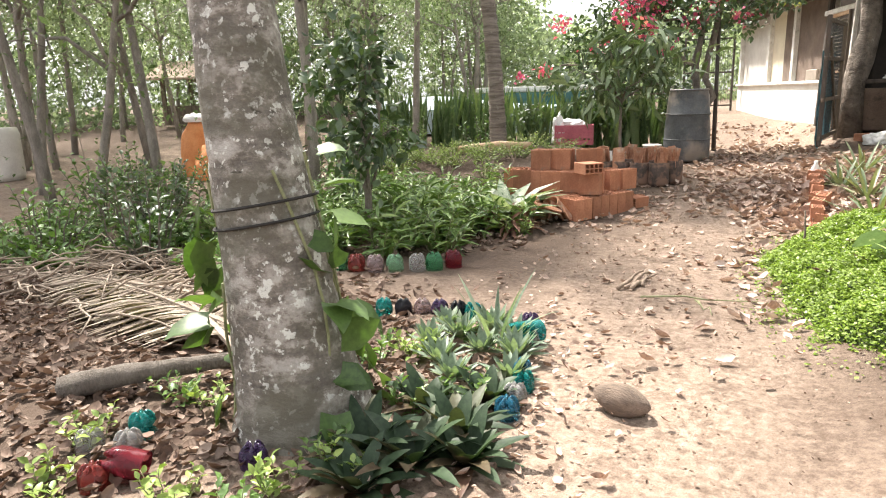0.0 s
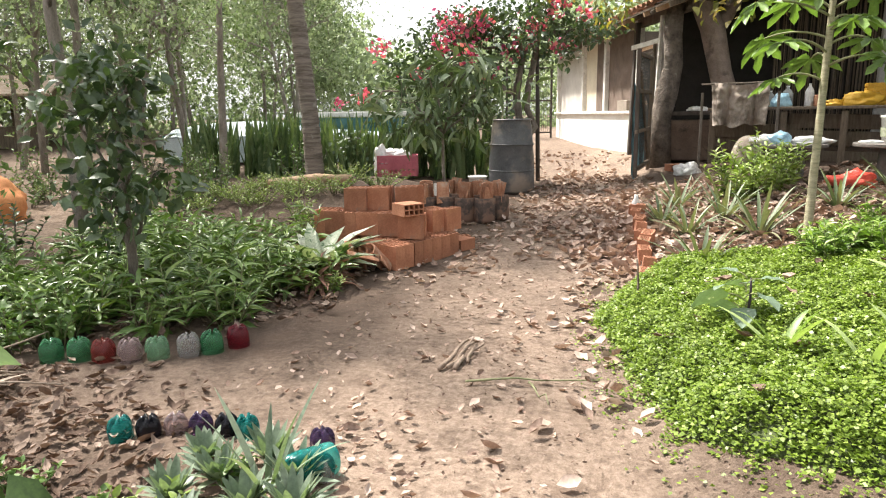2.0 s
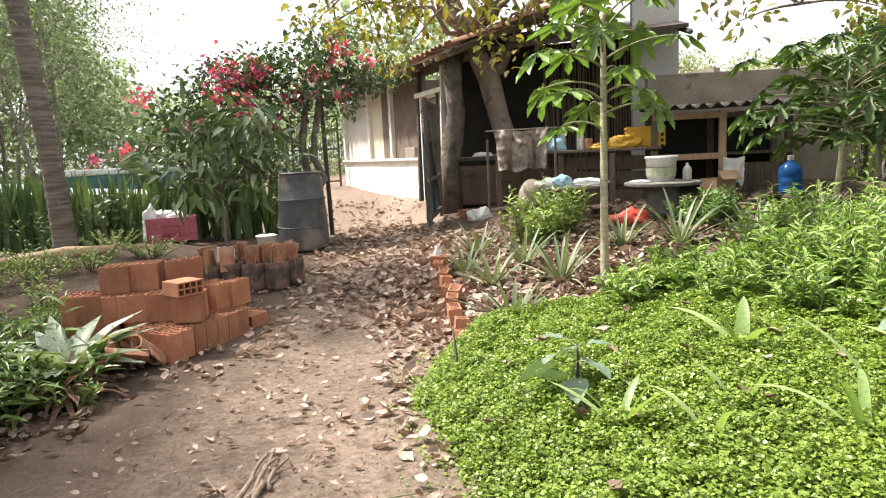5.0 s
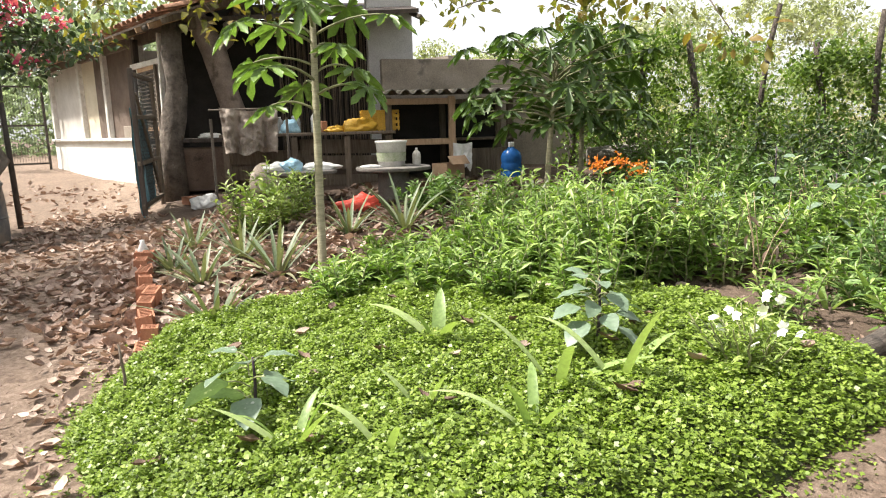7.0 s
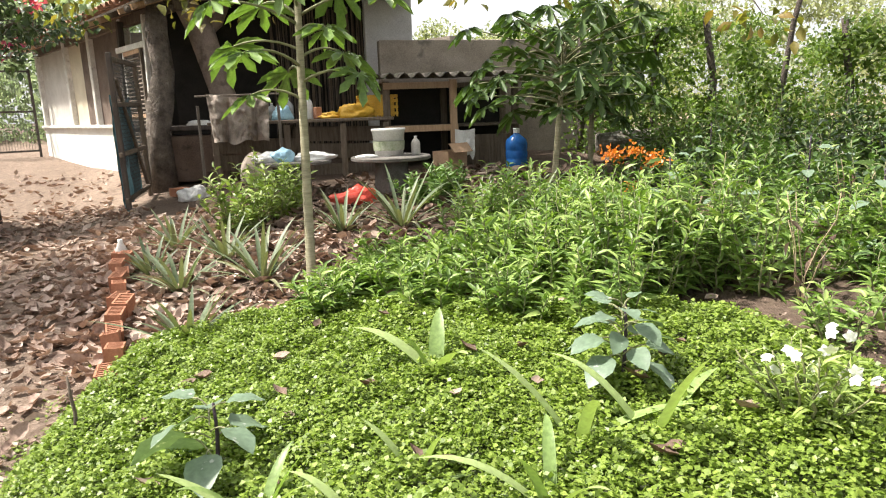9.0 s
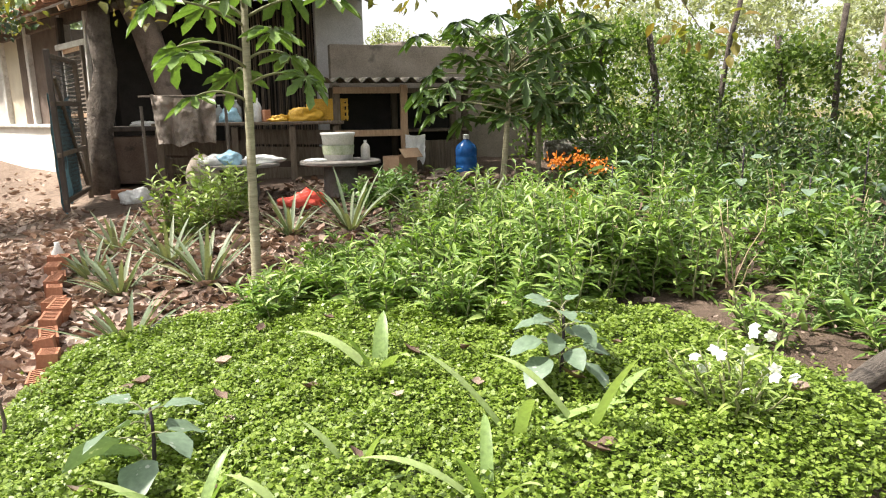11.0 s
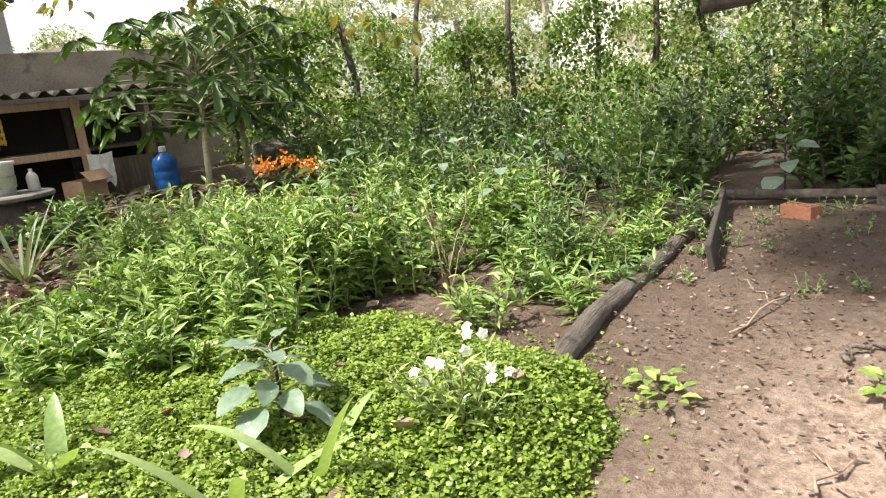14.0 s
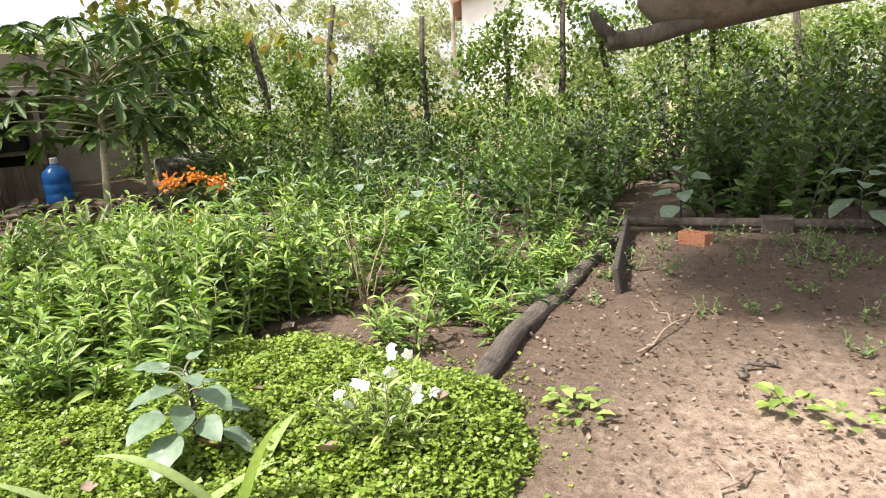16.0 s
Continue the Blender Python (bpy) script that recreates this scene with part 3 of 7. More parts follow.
sand = ramp(nd, ln, n2, [(0.3, (0.17, 0.12, 0.09)), (0.5, (0.32, 0.236, 0.182)), (0.72, (0.5, 0.395, 0.32))])
humus = ramp(nd, ln, n2, [(0.3, (0.045, 0.03, 0.022)), (0.6, (0.1, 0.067, 0.05)), (0.8, (0.18, 0.125, 0.095))])
col = mixc(nd, ln, add.outputs[0], humus, sand)
col = mixc(nd, ln, 0.16, col, ramp(nd, ln, n3, [(0.35, (0.06, 0.042, 0.03)), (0.65, (0.4, 0.32, 0.26))]))
n4 = noise_tex(nd, ln, 6.5, 5, 0.7)
col = mixc(nd, ln, ramp(nd, ln, n4, [(0.36, (0.5, 0.5, 0.5)), (0.52, (0, 0, 0))]), col, (0.1, 0.068, 0.05))
ln(col, p.inputs["Base Color"])
p.inputs["Roughness"].default_value = 0.95
p.inputs["Specular IOR Level"].default_value = 0.2
ln(bump(nd, ln, n2, 0.8, 0.03), p.inputs["Normal"])
M["soil"] = m
ground = grid_part("ground", GV, GF, M["soil"], smooth=True)
attr = ground.data.attributes.new("sand", "FLOAT", "POINT")
attr.data.foreach_set("value", trodden_and_lit(GV[:, 0], GV[:, 1]).astype(np.float32))
tagged(ground, "swept sandy earth with fallen leaves and dark humus", "ground", kind="structure")

# ---- ground-cover bed ----
bx, by = np.meshgrid(np.arange(-0.2, 3.5, 0.05), np.arange(2.6, 6.3, 0.05))
bd = in_bed(bx, by)


def bed_height(x, y):
    """Top of the mat of ground cover above the bare soil."""
    d = in_bed(x, y)
    return height(x, y) + 0.15 * np.sqrt(np.clip(d / 0.22, 0, 1)) + np.clip(d / 0.2, 0, 1) * 0.035 * bumps(x, y, 2.5, 9.0)


keep = bd > -0.02
idb = -np.ones(bx.shape, int)
idb[keep] = np.arange(keep.sum())
BZ = bed_height(bx[keep], by[keep]) - 0.045
q = np.stack([idb[:-1, :-1], idb[:-1, 1:], idb[1:, 1:], idb[1:, :-1]], -1).reshape(-1, 4)
# dark green base paints the shade in gaps between the creeper's clumps
mound = grid_part("flower_bed", np.stack([bx[keep], by[keep], BZ], 1), q[(q >= 0).all(1)], surface("creeper_gap_shade", (0.03, 0.04, 0.015), (0.07, 0.09, 0.03), 12, 0.95), smooth=True)
tagged(mound, "low raised garden bed covered in lime-green creeper", "garden bed", kind="structure")


def cover_leaves(n, r):
    pts = np.stack([r.uniform(-0.1, 3.3, n), r.uniform(2.75, 6.15, n)], 1)
    d = in_bed(pts[:, 0], pts[:, 1])
    pts = pts[d > -0.32 * r.uniform(0, 1, n) ** 5 - 0.02]
    k = len(pts)
    z = bed_height(pts[:, 0], pts[:, 1]) + r.uniform(-0.05, 0.012, k) + 0.045 * bumps(pts[:, 0], pts[:, 1], 9.0, 2.0) + 0.02 * bumps(pts[:, 0], pts[:, 1], 23.0, 5.0)
    a = r.uniform(0, 2 * np.pi, k)
    aim = np.stack([np.cos(a), np.sin(a), r.uniform(-0.35, 0.6, k)], 1)
    L = r.uniform(0.011, 0.026, k)
    return leaves(SMALL, np.column_stack([pts, z]), aim, np.array((0, 0, 1.0)) + 0.45 * r.normal(size=(k, 3)), L, L * 0.85)


cover = leaf_part("ground_cover", cover_leaves(250000, np.random.default_rng(5)), LEAF["cover"])
tagged(cover, "dense mat of small lime-green creeping leaves", "ground cover", kind="stuff")

# ---- house ----
# west wall runs from A (by the door) to B; u points along it, v into the house
A, B = Vector((0.95, 13.9, 0)), Vector((-0.63, 19.6, 0))
u = (B - A).normalized()
v = Vector((u.y, -u.x, 0))
WALL_TURN = math.degrees(math.atan2(u.y, u.x))
FLOOR_Z = 0.5


def on_wall(s, d, z):
    """s metres along the west wall from the door post, d metres into the house."""
    q = A + u * s + v * d
    return (q.x, q.y, z)


house = thing("house", "low white-washed rural house with tiled roof and mesh windows", "house", kind="structure")
LEN = 5.9
part("wall", boxes(((LEN, 0.15, 1.05), on_wall(LEN / 2, 0.075, 0.72), (0, 0, WALL_TURN))), M["house_wall"], house, "white-washed low wall with mud splashes")
part("sill", boxes(((LEN + 0.05, 0.24, 0.06), on_wall(LEN / 2, 0.06, 1.275), (0, 0, WALL_TURN), 0.012)), M["white_wood"], house)
for s0, w in ((0.0, 0.1), (1.75, 0.14), (3.4, 0.16), (5.75, 0.16)):
    part("pillar", boxes(((w, 0.16, 1.62), on_wall(s0 + w / 2, 0.08, 2.1), (0, 0, WALL_TURN), 0.01)), M["white_wood"], house)
part("upper_beam", boxes(((LEN + 2.4, 0.12, 0.16), on_wall(LEN / 2 - 1.0, 0.08, 2.86), (0, 0, WALL_TURN), 0.01)), M["old_wood"], house)
for s0, s1, mat in ((0.1, 1.75, "brown_mesh"), (1.89, 2.6, "brown_mesh"), (2.6, 3.4, "cream_panel"), (3.56, 5.75, "pale_panel")):
    if mat not in M:
        M[mat] = {"brown_mesh": surface("brown_dusty_mesh", (0.1, 0.07, 0.055), (0.2, 0.145, 0.115), 4, 0.9, fine=260),
                  "cream_panel": surface("cream_board", (0.6, 0.52, 0.4), (0.72, 0.64, 0.5), 3, 0.85),
                  "pale_panel": surface("pale_plaster", (0.5, 0.46, 0.42), (0.66, 0.62, 0.58), 3, 0.9)}[mat]
    part("window_panel", boxes(((s1 - s0, 0.03, 1.5), on_wall((s0 + s1) / 2, 0.1, 2.05), (0, 0, WALL_TURN))), M[mat], house)
part("block", boxes(((0.55, 0.12, 0.2), on_wall(0.55, 0.02, 1.405), (0, 0, WALL_TURN), 0.01)), M["block_wall"], house)
# back and far walls close the house
part("back_wall", boxes(((LEN + 3, 0.15, 2.3), on_wall(LEN / 2 - 0.5, 5.2, 1.55), (0, 0, WALL_TURN))), M["block_wall"], house)
part("end_wall", boxes(((0.15, 5.2, 3.0), on_wall(LEN, 2.65, 1.9), (0, 0, WALL_TURN))), M["block_wall"], house)
# painted near-black in place of the shade inside the house
part("inner_wall", boxes(((0.12, 4.6, 2.6), on_wall(-0.1, 2.9, 1.7), (0, 0, WALL_TURN))), M["black"], house, "near-black inner wall standing in for the dark interior")
part("floor_slab", boxes(((LEN + 2.8, 5.2, 0.12), on_wall(LEN / 2 - 1.2, 2.7, 0.42), (0, 0, WALL_TURN))), M["block_wall"], house)


def roof_row(n, length, seed):
    """Half-round clay tiles laid in overlapping rows down the slope; x along the eave, y up the slope."""
    r = np.random.default_rng(seed)
    V, F = [], []
    for i in range(n):
        rows = int(length / 0.38)
        for j in range(rows):
            x0, y0 = i * 0.2 + r.normal(0, 0.008), j * 0.38 + r.normal(0, 0.012)
            o = len(V)
            for yy, lift in ((0, 0.028), (0.44, 0.0)):
                for k in range(6):
                    a = math.pi * k / 5
                    V.append((x0 + 0.085 * math.cos(a), y0 + yy, lift + 0.055 * math.sin(a) + r.normal(0, 0.002)))
            for k in range(5):
                F.append((o + k, o + k + 1, o + 6 + k + 1, o + 6 + k))
    return V, F


RV, RF = roof_row(46, 3.6, 3)
slope = pose(*on_wall(-2.7, -0.45, 2.9), 0, 0, WALL_TURN) @ pose(0, 0, 0, 0, 0, 0)
fl = Matrix(((1, 0, 0, 0), (0, -1, 0, 0), (0, 0, 1, 0), (0, 0, 0, 1)))
roof_m = slope @ fl @ pose(0, 0, 0, math.degrees(0.33), 0, 0)
roof = grid_part("roof", [tuple(roof_m @ Vector(q)) for q in RV], RF, M["roof_tile"], house, "weathered half-round clay roof tiles", smooth=True)
deck = bmesh.new()
bmesh.ops.create_cube(deck, size=1, matrix=roof_m @ pose(4.6, 1.85, -0.05) @ Matrix.Diagonal((9.3, 3.7, 0.03, 1)))
part("roof_deck", deck, M["old_wood"], house)
for i in range(19):
    bm = bmesh.new()
    bmesh.ops.create_cube(bm, size=1, matrix=roof_m @ pose(0.15 + i * 0.5, 1.3, -0.1) @ Matrix.Diagonal((0.05, 2.7, 0.07, 1)))
    part("rafter", bm, M["pale_wood"] if i % 3 else M["old_wood"], house)

# door frame, tall dark post and the log that carries the eave
for x, y, z0, z1, w, mat, lean in ((0.93, 13.8, 0.45, 2.85, 0.09, "dark_wood", -4), (1.2, 12.55, 0.42, 2.8, 0.06, "white_wood", -4)):
    part("door_post", boxes(((w, w, z1 - z0), (x, y, (z0 + z1) / 2), (0, lean, WALL_TURN), 0.008)), M[mat], house)
part("door_lintel", boxes(((1.35, 0.05, 0.08), (1.06, 13.15, 2.42), (0, 0, WALL_TURN), 0.006)), M["white_wood"], house)
Vp, Fp = tube([(1.18, 11.7, 0.4), (1.2, 11.75, 1.2), (1.27, 11.83, 1.55), (1.34, 11.9, 2.0), (1.33, 11.98, 2.5), (1.38, 12.05, 2.95)], [0.17, 0.14, 0.165, 0.135, 0.15, 0.12], 14, 0.16, 4)
grid_part("log_post", Vp, Fp, surface("knotty_bark", (0.05, 0.04, 0.033), (0.22, 0.18, 0.15), 5, 0.95, relief=1.0, depth=0.04, fine=25, stain=((0.4, 0.36, 0.32), 5, 0.63)), house, "gnarled tree-trunk post", True)

# ---- plastered yard wall behind the stall ----
yard_wall = part("wall_yard", boxes(((3.5, 0.16, 1.86), (5.85, 10.8, 1.43), (0, 0, -12), 0.01)), M["block_wall"])
tagged(yard_wall, "stained grey cement-rendered yard wall", "wall", kind="structure")
gable = part("wall_gable", boxes(((0.72, 0.16, 3.6), (4.54, 11.75, 2.2), (0, 0, -12), 0.01)), surface("pale_render", (0.42, 0.41, 0.4), (0.58, 0.57, 0.56), 2.5, 0.95, stain=((0.25, 0.24, 0.23), 3, 0.6)))
tagged(gable, "pale grey rendered wall panel of the outdoor kitchen", "wall", kind="structure")

# ---- barrel ----
barrel = thing("barrel", "tall black plastic barrel, dusty at its foot, on bare earth", "barrel", (-0.97, 10.15, hz(-0.97, 10.15)))
Vb, Fb = lathe([(0.86 * q, z) for q, z in ((0, 0), (0.34, 0), (0.365, 0.03), (0.37, 0.2), (0.362, 0.45), (0.345, 0.62), (0.352, 0.64), (0.352, 0.665), (0.34, 0.68), (0.325, 0.86), (0.3, 0.97), (0.305, 0.985), (0.305, 1.0), (0.28, 1.0), (0.275, 0.95), (0.3, 0.75), (0, 0.7))], 32)
grid_part("body", Vb, Fb, M["barrel"], barrel, smooth=True)
for z, rr_, nm in ((0.655, 0.305, "hoop"), (0.3, 0.318, "hoop"), (0.985, 0.263, "rim")):
    Vh, Fh = tube([(rr_ * math.cos(a), rr_ * math.sin(a), z) for a in np.linspace(0, 2 * math.pi, 41)], 0.012 if nm == "rim" else 0.009, 7, cap=False)
    grid_part(nm, Vh, Fh, M["barrel"], barrel, smooth=True)

# ---- woods ----


def wood_tree(seed, tall, leaf_mat, count, crown=1.5, size=0.13):
    r = np.random.default_rng(seed)
    lean = r.normal(0, 0.06, 2)
    trunk = [(lean[0] * tall * t ** 1.5 + 0.12 * math.sin(5 * t + seed), lean[1] * tall * t, tall * 0.8 * t - 0.1, 0.07 * (1 - 0.75 * t)) for t in np.linspace(0, 1, 8)]
    limbs = []
    for i in range(7):
        k = int(r.integers(3, 8))
        a = r.uniform(0, 6.28)
        out = r.uniform(0.6, 1.7)
        limbs.append((k, np.array(trunk[k][:3]) + np.array((math.cos(a) * out, math.sin(a) * out, r.uniform(0.3, 1.4))), 0.032))
    return tree("tree", "slender woodland tree with sparse grey-green foliage", (0, 0, -50), trunk, limbs, crown, SMALL, (size, 0.5), count, leaf_mat, M["woods_bark"], seed, group="woodland trees")


protos = [wood_tree(11, 6.5, LEAF["woods"], 4200, 1.3, 0.09), wood_tree(12, 7.5, LEAF["woods_grey"], 4400, 1.4, 0.09), wood_tree(13, 5.2, LEAF["woods"], 3800, 1.2, 0.09), wood_tree(14, 8.5, LEAF["woods_grey"], 6400, 1.7, 0.1)]
r = np.random.default_rng(21)
spots = [(-7.9, 5.1), (-7.3, 6.4), (-8.1, 5.9), (-6.6, 8.6), (-5.6, 10.4), (-9.6, 8.2)]
while len(spots) < 46:
    a, d = r.uniform(-62, 6), r.uniform(10, 30)
    x, y = d * math.sin(radians(a)), 1 + d * math.cos(radians(a))
    if -22 < a < -3 and d < 40 or (x > -7 and y < 12.8) or x > -1.5 or (-11.5 < x < -6.5 and 7 < y < 11) or (x > -4.2 and y < 22):
        continue
    spots.append((x, y))
for i, (x, y) in enumerate(spots):
    s = r.uniform(0.8, 1.2)
    pr = protos[i % 4]
    mt = pose(x, y, hz(x, y) - 0.05, 0, 0, r.uniform(0, 360))
    if i < 4:
        pr.matrix_basis = mt
    else:
        copy_thing(protos[i % 4], mt)


def hedge(name, label, count, spot, leaf, size, mat, seed, kind="stuff"):
    rr = np.random.default_rng(seed)
    pos = spot(count, rr)
    L = size[0] * rr.uniform(0.6, 1.3, count)
    ob = leaf_part(name, leaves(leaf, pos, rr.normal(size=(count, 3)) - np.array((0, 0, 0.3)), np.array((0, 0, 1.0)) + 0.7 * rr.normal(size=(count, 3)), L, L * size[1]), mat)
    return tagged(ob, label, "foliage", kind=kind)


def crowns(n, rr, centres, radii):
    """Leaf places gathered in rounded clumps round the given centres, denser towards their outside."""
    k = rr.integers(0, len(centres), n)
    return centres[k] + ball(n, rr) * (radii[k] * rr.uniform(0, 1, n) ** 0.4)[:, None] * np.array((1, 1, 0.8))


def far_woods(n, rr):
    m = 420
    dg = rr.uniform(-80, 8, m)
    a, d = np.radians(dg), rr.uniform(26, 42, m)
    x, y = d * np.sin(a), d * np.cos(a)
    top = np.interp(dg, [-80, -40, -27, -20, -15, -9, -3, 8], [9.5, 9.5, 9, 5.6, 3.0, 4.0, 6.0, 6.0]) * rr.uniform(0.8, 1.12, m)
    z = height(x, y) + top * rr.uniform(0.1, 1, m) ** 0.7
    return crowns(n, rr, np.stack([x, y, z], 1), rr.uniform(0.6, 1.5, m))


hedge("far_woods", "far grey-green woodland, haze mixed into its pale leaf colour", 76000, far_woods, SMALL, (0.28, 0.6), LEAF["woods_far"], 31)


def woods_edge(n, rr):
    a = np.radians(rr.uniform(-85, 8, n))
    d = rr.uniform(24, 34, n)
    x, y = d * np.sin(a), d * np.cos(a)
    return np.stack([x, y, height(x, y) + rr.uniform(0, 1, n) ** 1.5 * 3.0], 1)


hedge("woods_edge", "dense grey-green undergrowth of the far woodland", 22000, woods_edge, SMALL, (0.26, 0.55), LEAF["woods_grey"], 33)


def field_grass(n, rr):
    a = np.radians(rr.uniform(20, 150, n))
    d = rr.uniform(10.0, 26, n)
    x, y = 2 + d * np.sin(a), 4 + d * np.cos(a)
    top = 0.7 + 0.5 * np.clip(np.sin(a * 13 + d) + 0.5 * np.sin(a * 31), 0, 2)
    return np.stack([x, y, height(x, y) + rr.uniform(0, 1, n) ** 1.3 * top], 1)


def field_trees(n, rr):
    m = 520
    a, d = np.radians(rr.uniform(10, 150, m)), rr.uniform(22, 40, m)
    x, y = 2 + d * np.sin(a), 4 + d * np.cos(a)
    top = (4.6 + 1.1 * np.sin(a * 7 + 1.0)) * rr.uniform(0.75, 1.15, m) * d / 32
    z = height(x, y) + top * rr.uniform(0.12, 1, m) ** 0.75
    return crowns(n, rr, np.stack([x, y, z], 1), rr.uniform(0.5, 1.3, m))


def near_scrub(n, rr):
    """Thin bushes just beyond the fence."""
    m = 110
    a, d = np.radians(rr.uniform(25, 120, m)), rr.uniform(9.5, 16, m)
    x, y = 1.5 + d * np.sin(a), 3 + d * np.cos(a)
    z = height(x, y) + rr.uniform(0.2, 1.9, m)
    return crowns(n, rr, np.stack([x, y, z], 1), rr.uniform(0.25, 0.6, m))


hedge("near_scrub", "thin sunlit bushes close beyond the fence", 26000, near_scrub, SMALL, (0.085, 0.5), LEAF["vine"], 35)
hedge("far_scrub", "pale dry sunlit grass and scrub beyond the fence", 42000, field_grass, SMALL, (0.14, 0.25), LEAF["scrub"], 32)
hedge("far_trees", "line of trees across the field, glare and haze put into pale leaves", 100000, field_trees, SMALL, (0.21, 0.5), LEAF["scrub_far"], 34)

# ---- fence with vines ----
FENCE = [(6.75, 10.2), (7.05, 8.6), (7.6, 7.0), (8.3, 5.5), (8.8, 3.9), (9.1, 2.2), (9.2, 0.0), (9.2, -2.5)]
fp = np.array(FENCE)
seg = np.concatenate([[0], np.cumsum(np.linalg.norm(np.diff(fp, axis=0), axis=1))])


def fence_at(s):
    return np.stack([np.interp(s, seg, fp[:, 0]), np.interp(s, seg, fp[:, 1])], -1)


fence = thing("fence", "rough wooden stake fence overgrown with climbing vines", "fence", kind="structure")
r = np.random.default_rng(8)
for i in range(19):
    x, y = fence_at(i * seg[-1] / 19 + 0.2)
    h = r.uniform(1.55, 2.1)
    z = hz(x, y)
    P = bend((x, y, z - 0.1), (x + r.normal(0, 0.09), y + r.normal(0, 0.13), z + h), 6, (0, r.normal(0, 0.05), 0), 0.015, i)
    Vf, Ff = tube(P, np.linspace(0.048, 0.034, 6) * r.uniform(0.8, 1.2), 8, 0.1, i)
    grid_part("stake", Vf, Ff, M["dark_bark"], fence, smooth=True)


def vine_spots(n, rr):
    s = rr.uniform(0, seg[-1], n)
    xy = fence_at(s)
    dens = 1.6 + 0.35 * np.sin(s * 1.1 + 1.0) + 0.2 * np.sin(s * 3.7)
    z = np.where(rr.uniform(0, 1, n) < 0.25, dens + rr.normal(0, 0.1, n), rr.uniform(0.0, 1, n) * dens)
    # the vines hang in columns, with gaps between them higher up
    gap = np.sin(s * 5.3 + 0.7 * np.sin(s * 2.1)) + 0.7 * np.sin(s * 11.7 + 2.0 * z) + 0.4 * np.sin(z * 7.0 + s * 3.0)
    z = np.where((z > 0.75) & (gap < -0.5 + 0.3 * rr.normal(size=n)), z * 0.45, z)
    off = rr.normal(0, 0.13, n)
    return np.stack([xy[:, 0] + off, xy[:, 1] + rr.normal(0, 0.08, n), height(xy[:, 0], xy[:, 1]) + z], 1)


hedge("climbing_vines", "sunlit climbing vines hanging over the stake fence", 44000, vine_spots, HEX, (0.062, 0.75), LEAF["vine"], 41)

# ---- second raised bed, with the thin palm ----


def mound_height(x, y):
    return 0.3 * np.exp(-(((np.asarray(x) + 3.3) / 1.35) ** 4 + ((np.asarray(y) - 8.9) / 1.75) ** 4))


def gz(x, y):
    """Ground with the raised bed of the thin palm."""
    return float(height(x, y) + mound_height(x, y))


mx, my = np.meshgrid(np.arange(-5.3, -1.2, 0.09), np.arange(6.6, 11.4, 0.09))
mz = height(mx, my) + mound_height(mx, my) - 0.035 + 0.02 * bumps(mx, my, 4.0, 1.0)
mi = np.arange(mx.size).reshape(mx.shape)
mound2 = grid_part("planting_bed", np.stack([mx, my, mz], -1).reshape(-1, 3), np.stack([mi[:-1, :-1], mi[:-1, 1:], mi[1:, 1:], mi[1:, :-1]], -1).reshape(-1, 4), M["soil"], smooth=True)
tagged(mound2, "raised bed of dark earth edged with broken pieces", "garden bed", kind="structure")

# ---- hollow clay bricks ----


def brick_mesh(w=0.2, t=0.1, h=0.2, across=4, deep=2, wall=0.009):
    """Hollow block, its holes running up: thin walls that cross, w wide, t thick and h high, standing on z = 0."""
    bm = bmesh.new()
    for i in range(deep + 1):
        box(bm, (w, wall, h), (0, -t / 2 + wall / 2 + i * (t - wall) / deep, h / 2))
    for i in range(across + 1):
        box(bm, (wall + 0.001, t - 0.001, h - 0.001), (-w / 2 + wall / 2 + i * (w - wall) / across, 0, h / 2))
    box(bm, (w - 0.01, t - 0.01, 0.004), (0, 0, h * 0.45))
    me = bpy.data.meshes.new("brick")
    bm.to_mesh(me)
    bm.free()
    me.materials.append(M["brick"])
    return me


BRICK = brick_mesh()
HALF = brick_mesh(0.2, 0.1, 0.1)
SLOT = brick_mesh(0.19, 0.095, 0.19, 6, 1, 0.011)


def lay(x, y, z, turn, me=BRICK, tip=(0, 0), label="hollow orange clay brick standing in an untidy stack", group="stacked bricks"):
    ob = new("brick", me)
    ob.matrix_basis = pose(x, y, z, tip[0], tip[1], turn)
    return tagged(ob, label, "brick", group)


r = np.random.default_rng(3)
C0, dv, nv = np.array((-1.53, 5.98)), np.array((0.575, 0.818)), np.array((-0.818, 0.575))
for row in range(3):
    for k in range(7):
        if row == 2 and k < 1:
            continue
        q = C0 + dv * (0.052 + 0.106 * k) + nv * (0.1 + 0.206 * row)
        lay(*q, hz(*q) - 0.004, 144.9 + r.normal(0, 1.2))
z2, z3 = hz(-1.8, 6.4) + 0.2, hz(-1.8, 6.4) + 0.402
for x0, y0, turn in ((-2.21, 6.5, 4), (-2.05, 6.48, 92), (-1.89, 6.43, 3), (-1.68, 6.4, -2), (-1.47, 6.3, -4), (-1.47, 6.42, 2), (-1.22, 6.78, 56), (-1.32, 6.68, 56), (-2.2, 6.62, 0), (-1.95, 6.72, 3), (-1.9, 6.57, 2), (-1.73, 6.68, 1), (-1.69, 6.54, -1), (-1.52, 6.62, 0), (-1.42, 6.78, 52)):
    lay(x0, y0, z2, turn + r.normal(0, 1.5))
for x0, y0 in ((-2.31, 6.5), (-2.31, 6.61)):
    lay(x0, y0, hz(x0, y0), 3)
    lay(x0, y0, hz(x0, y0) + 0.2, 4)
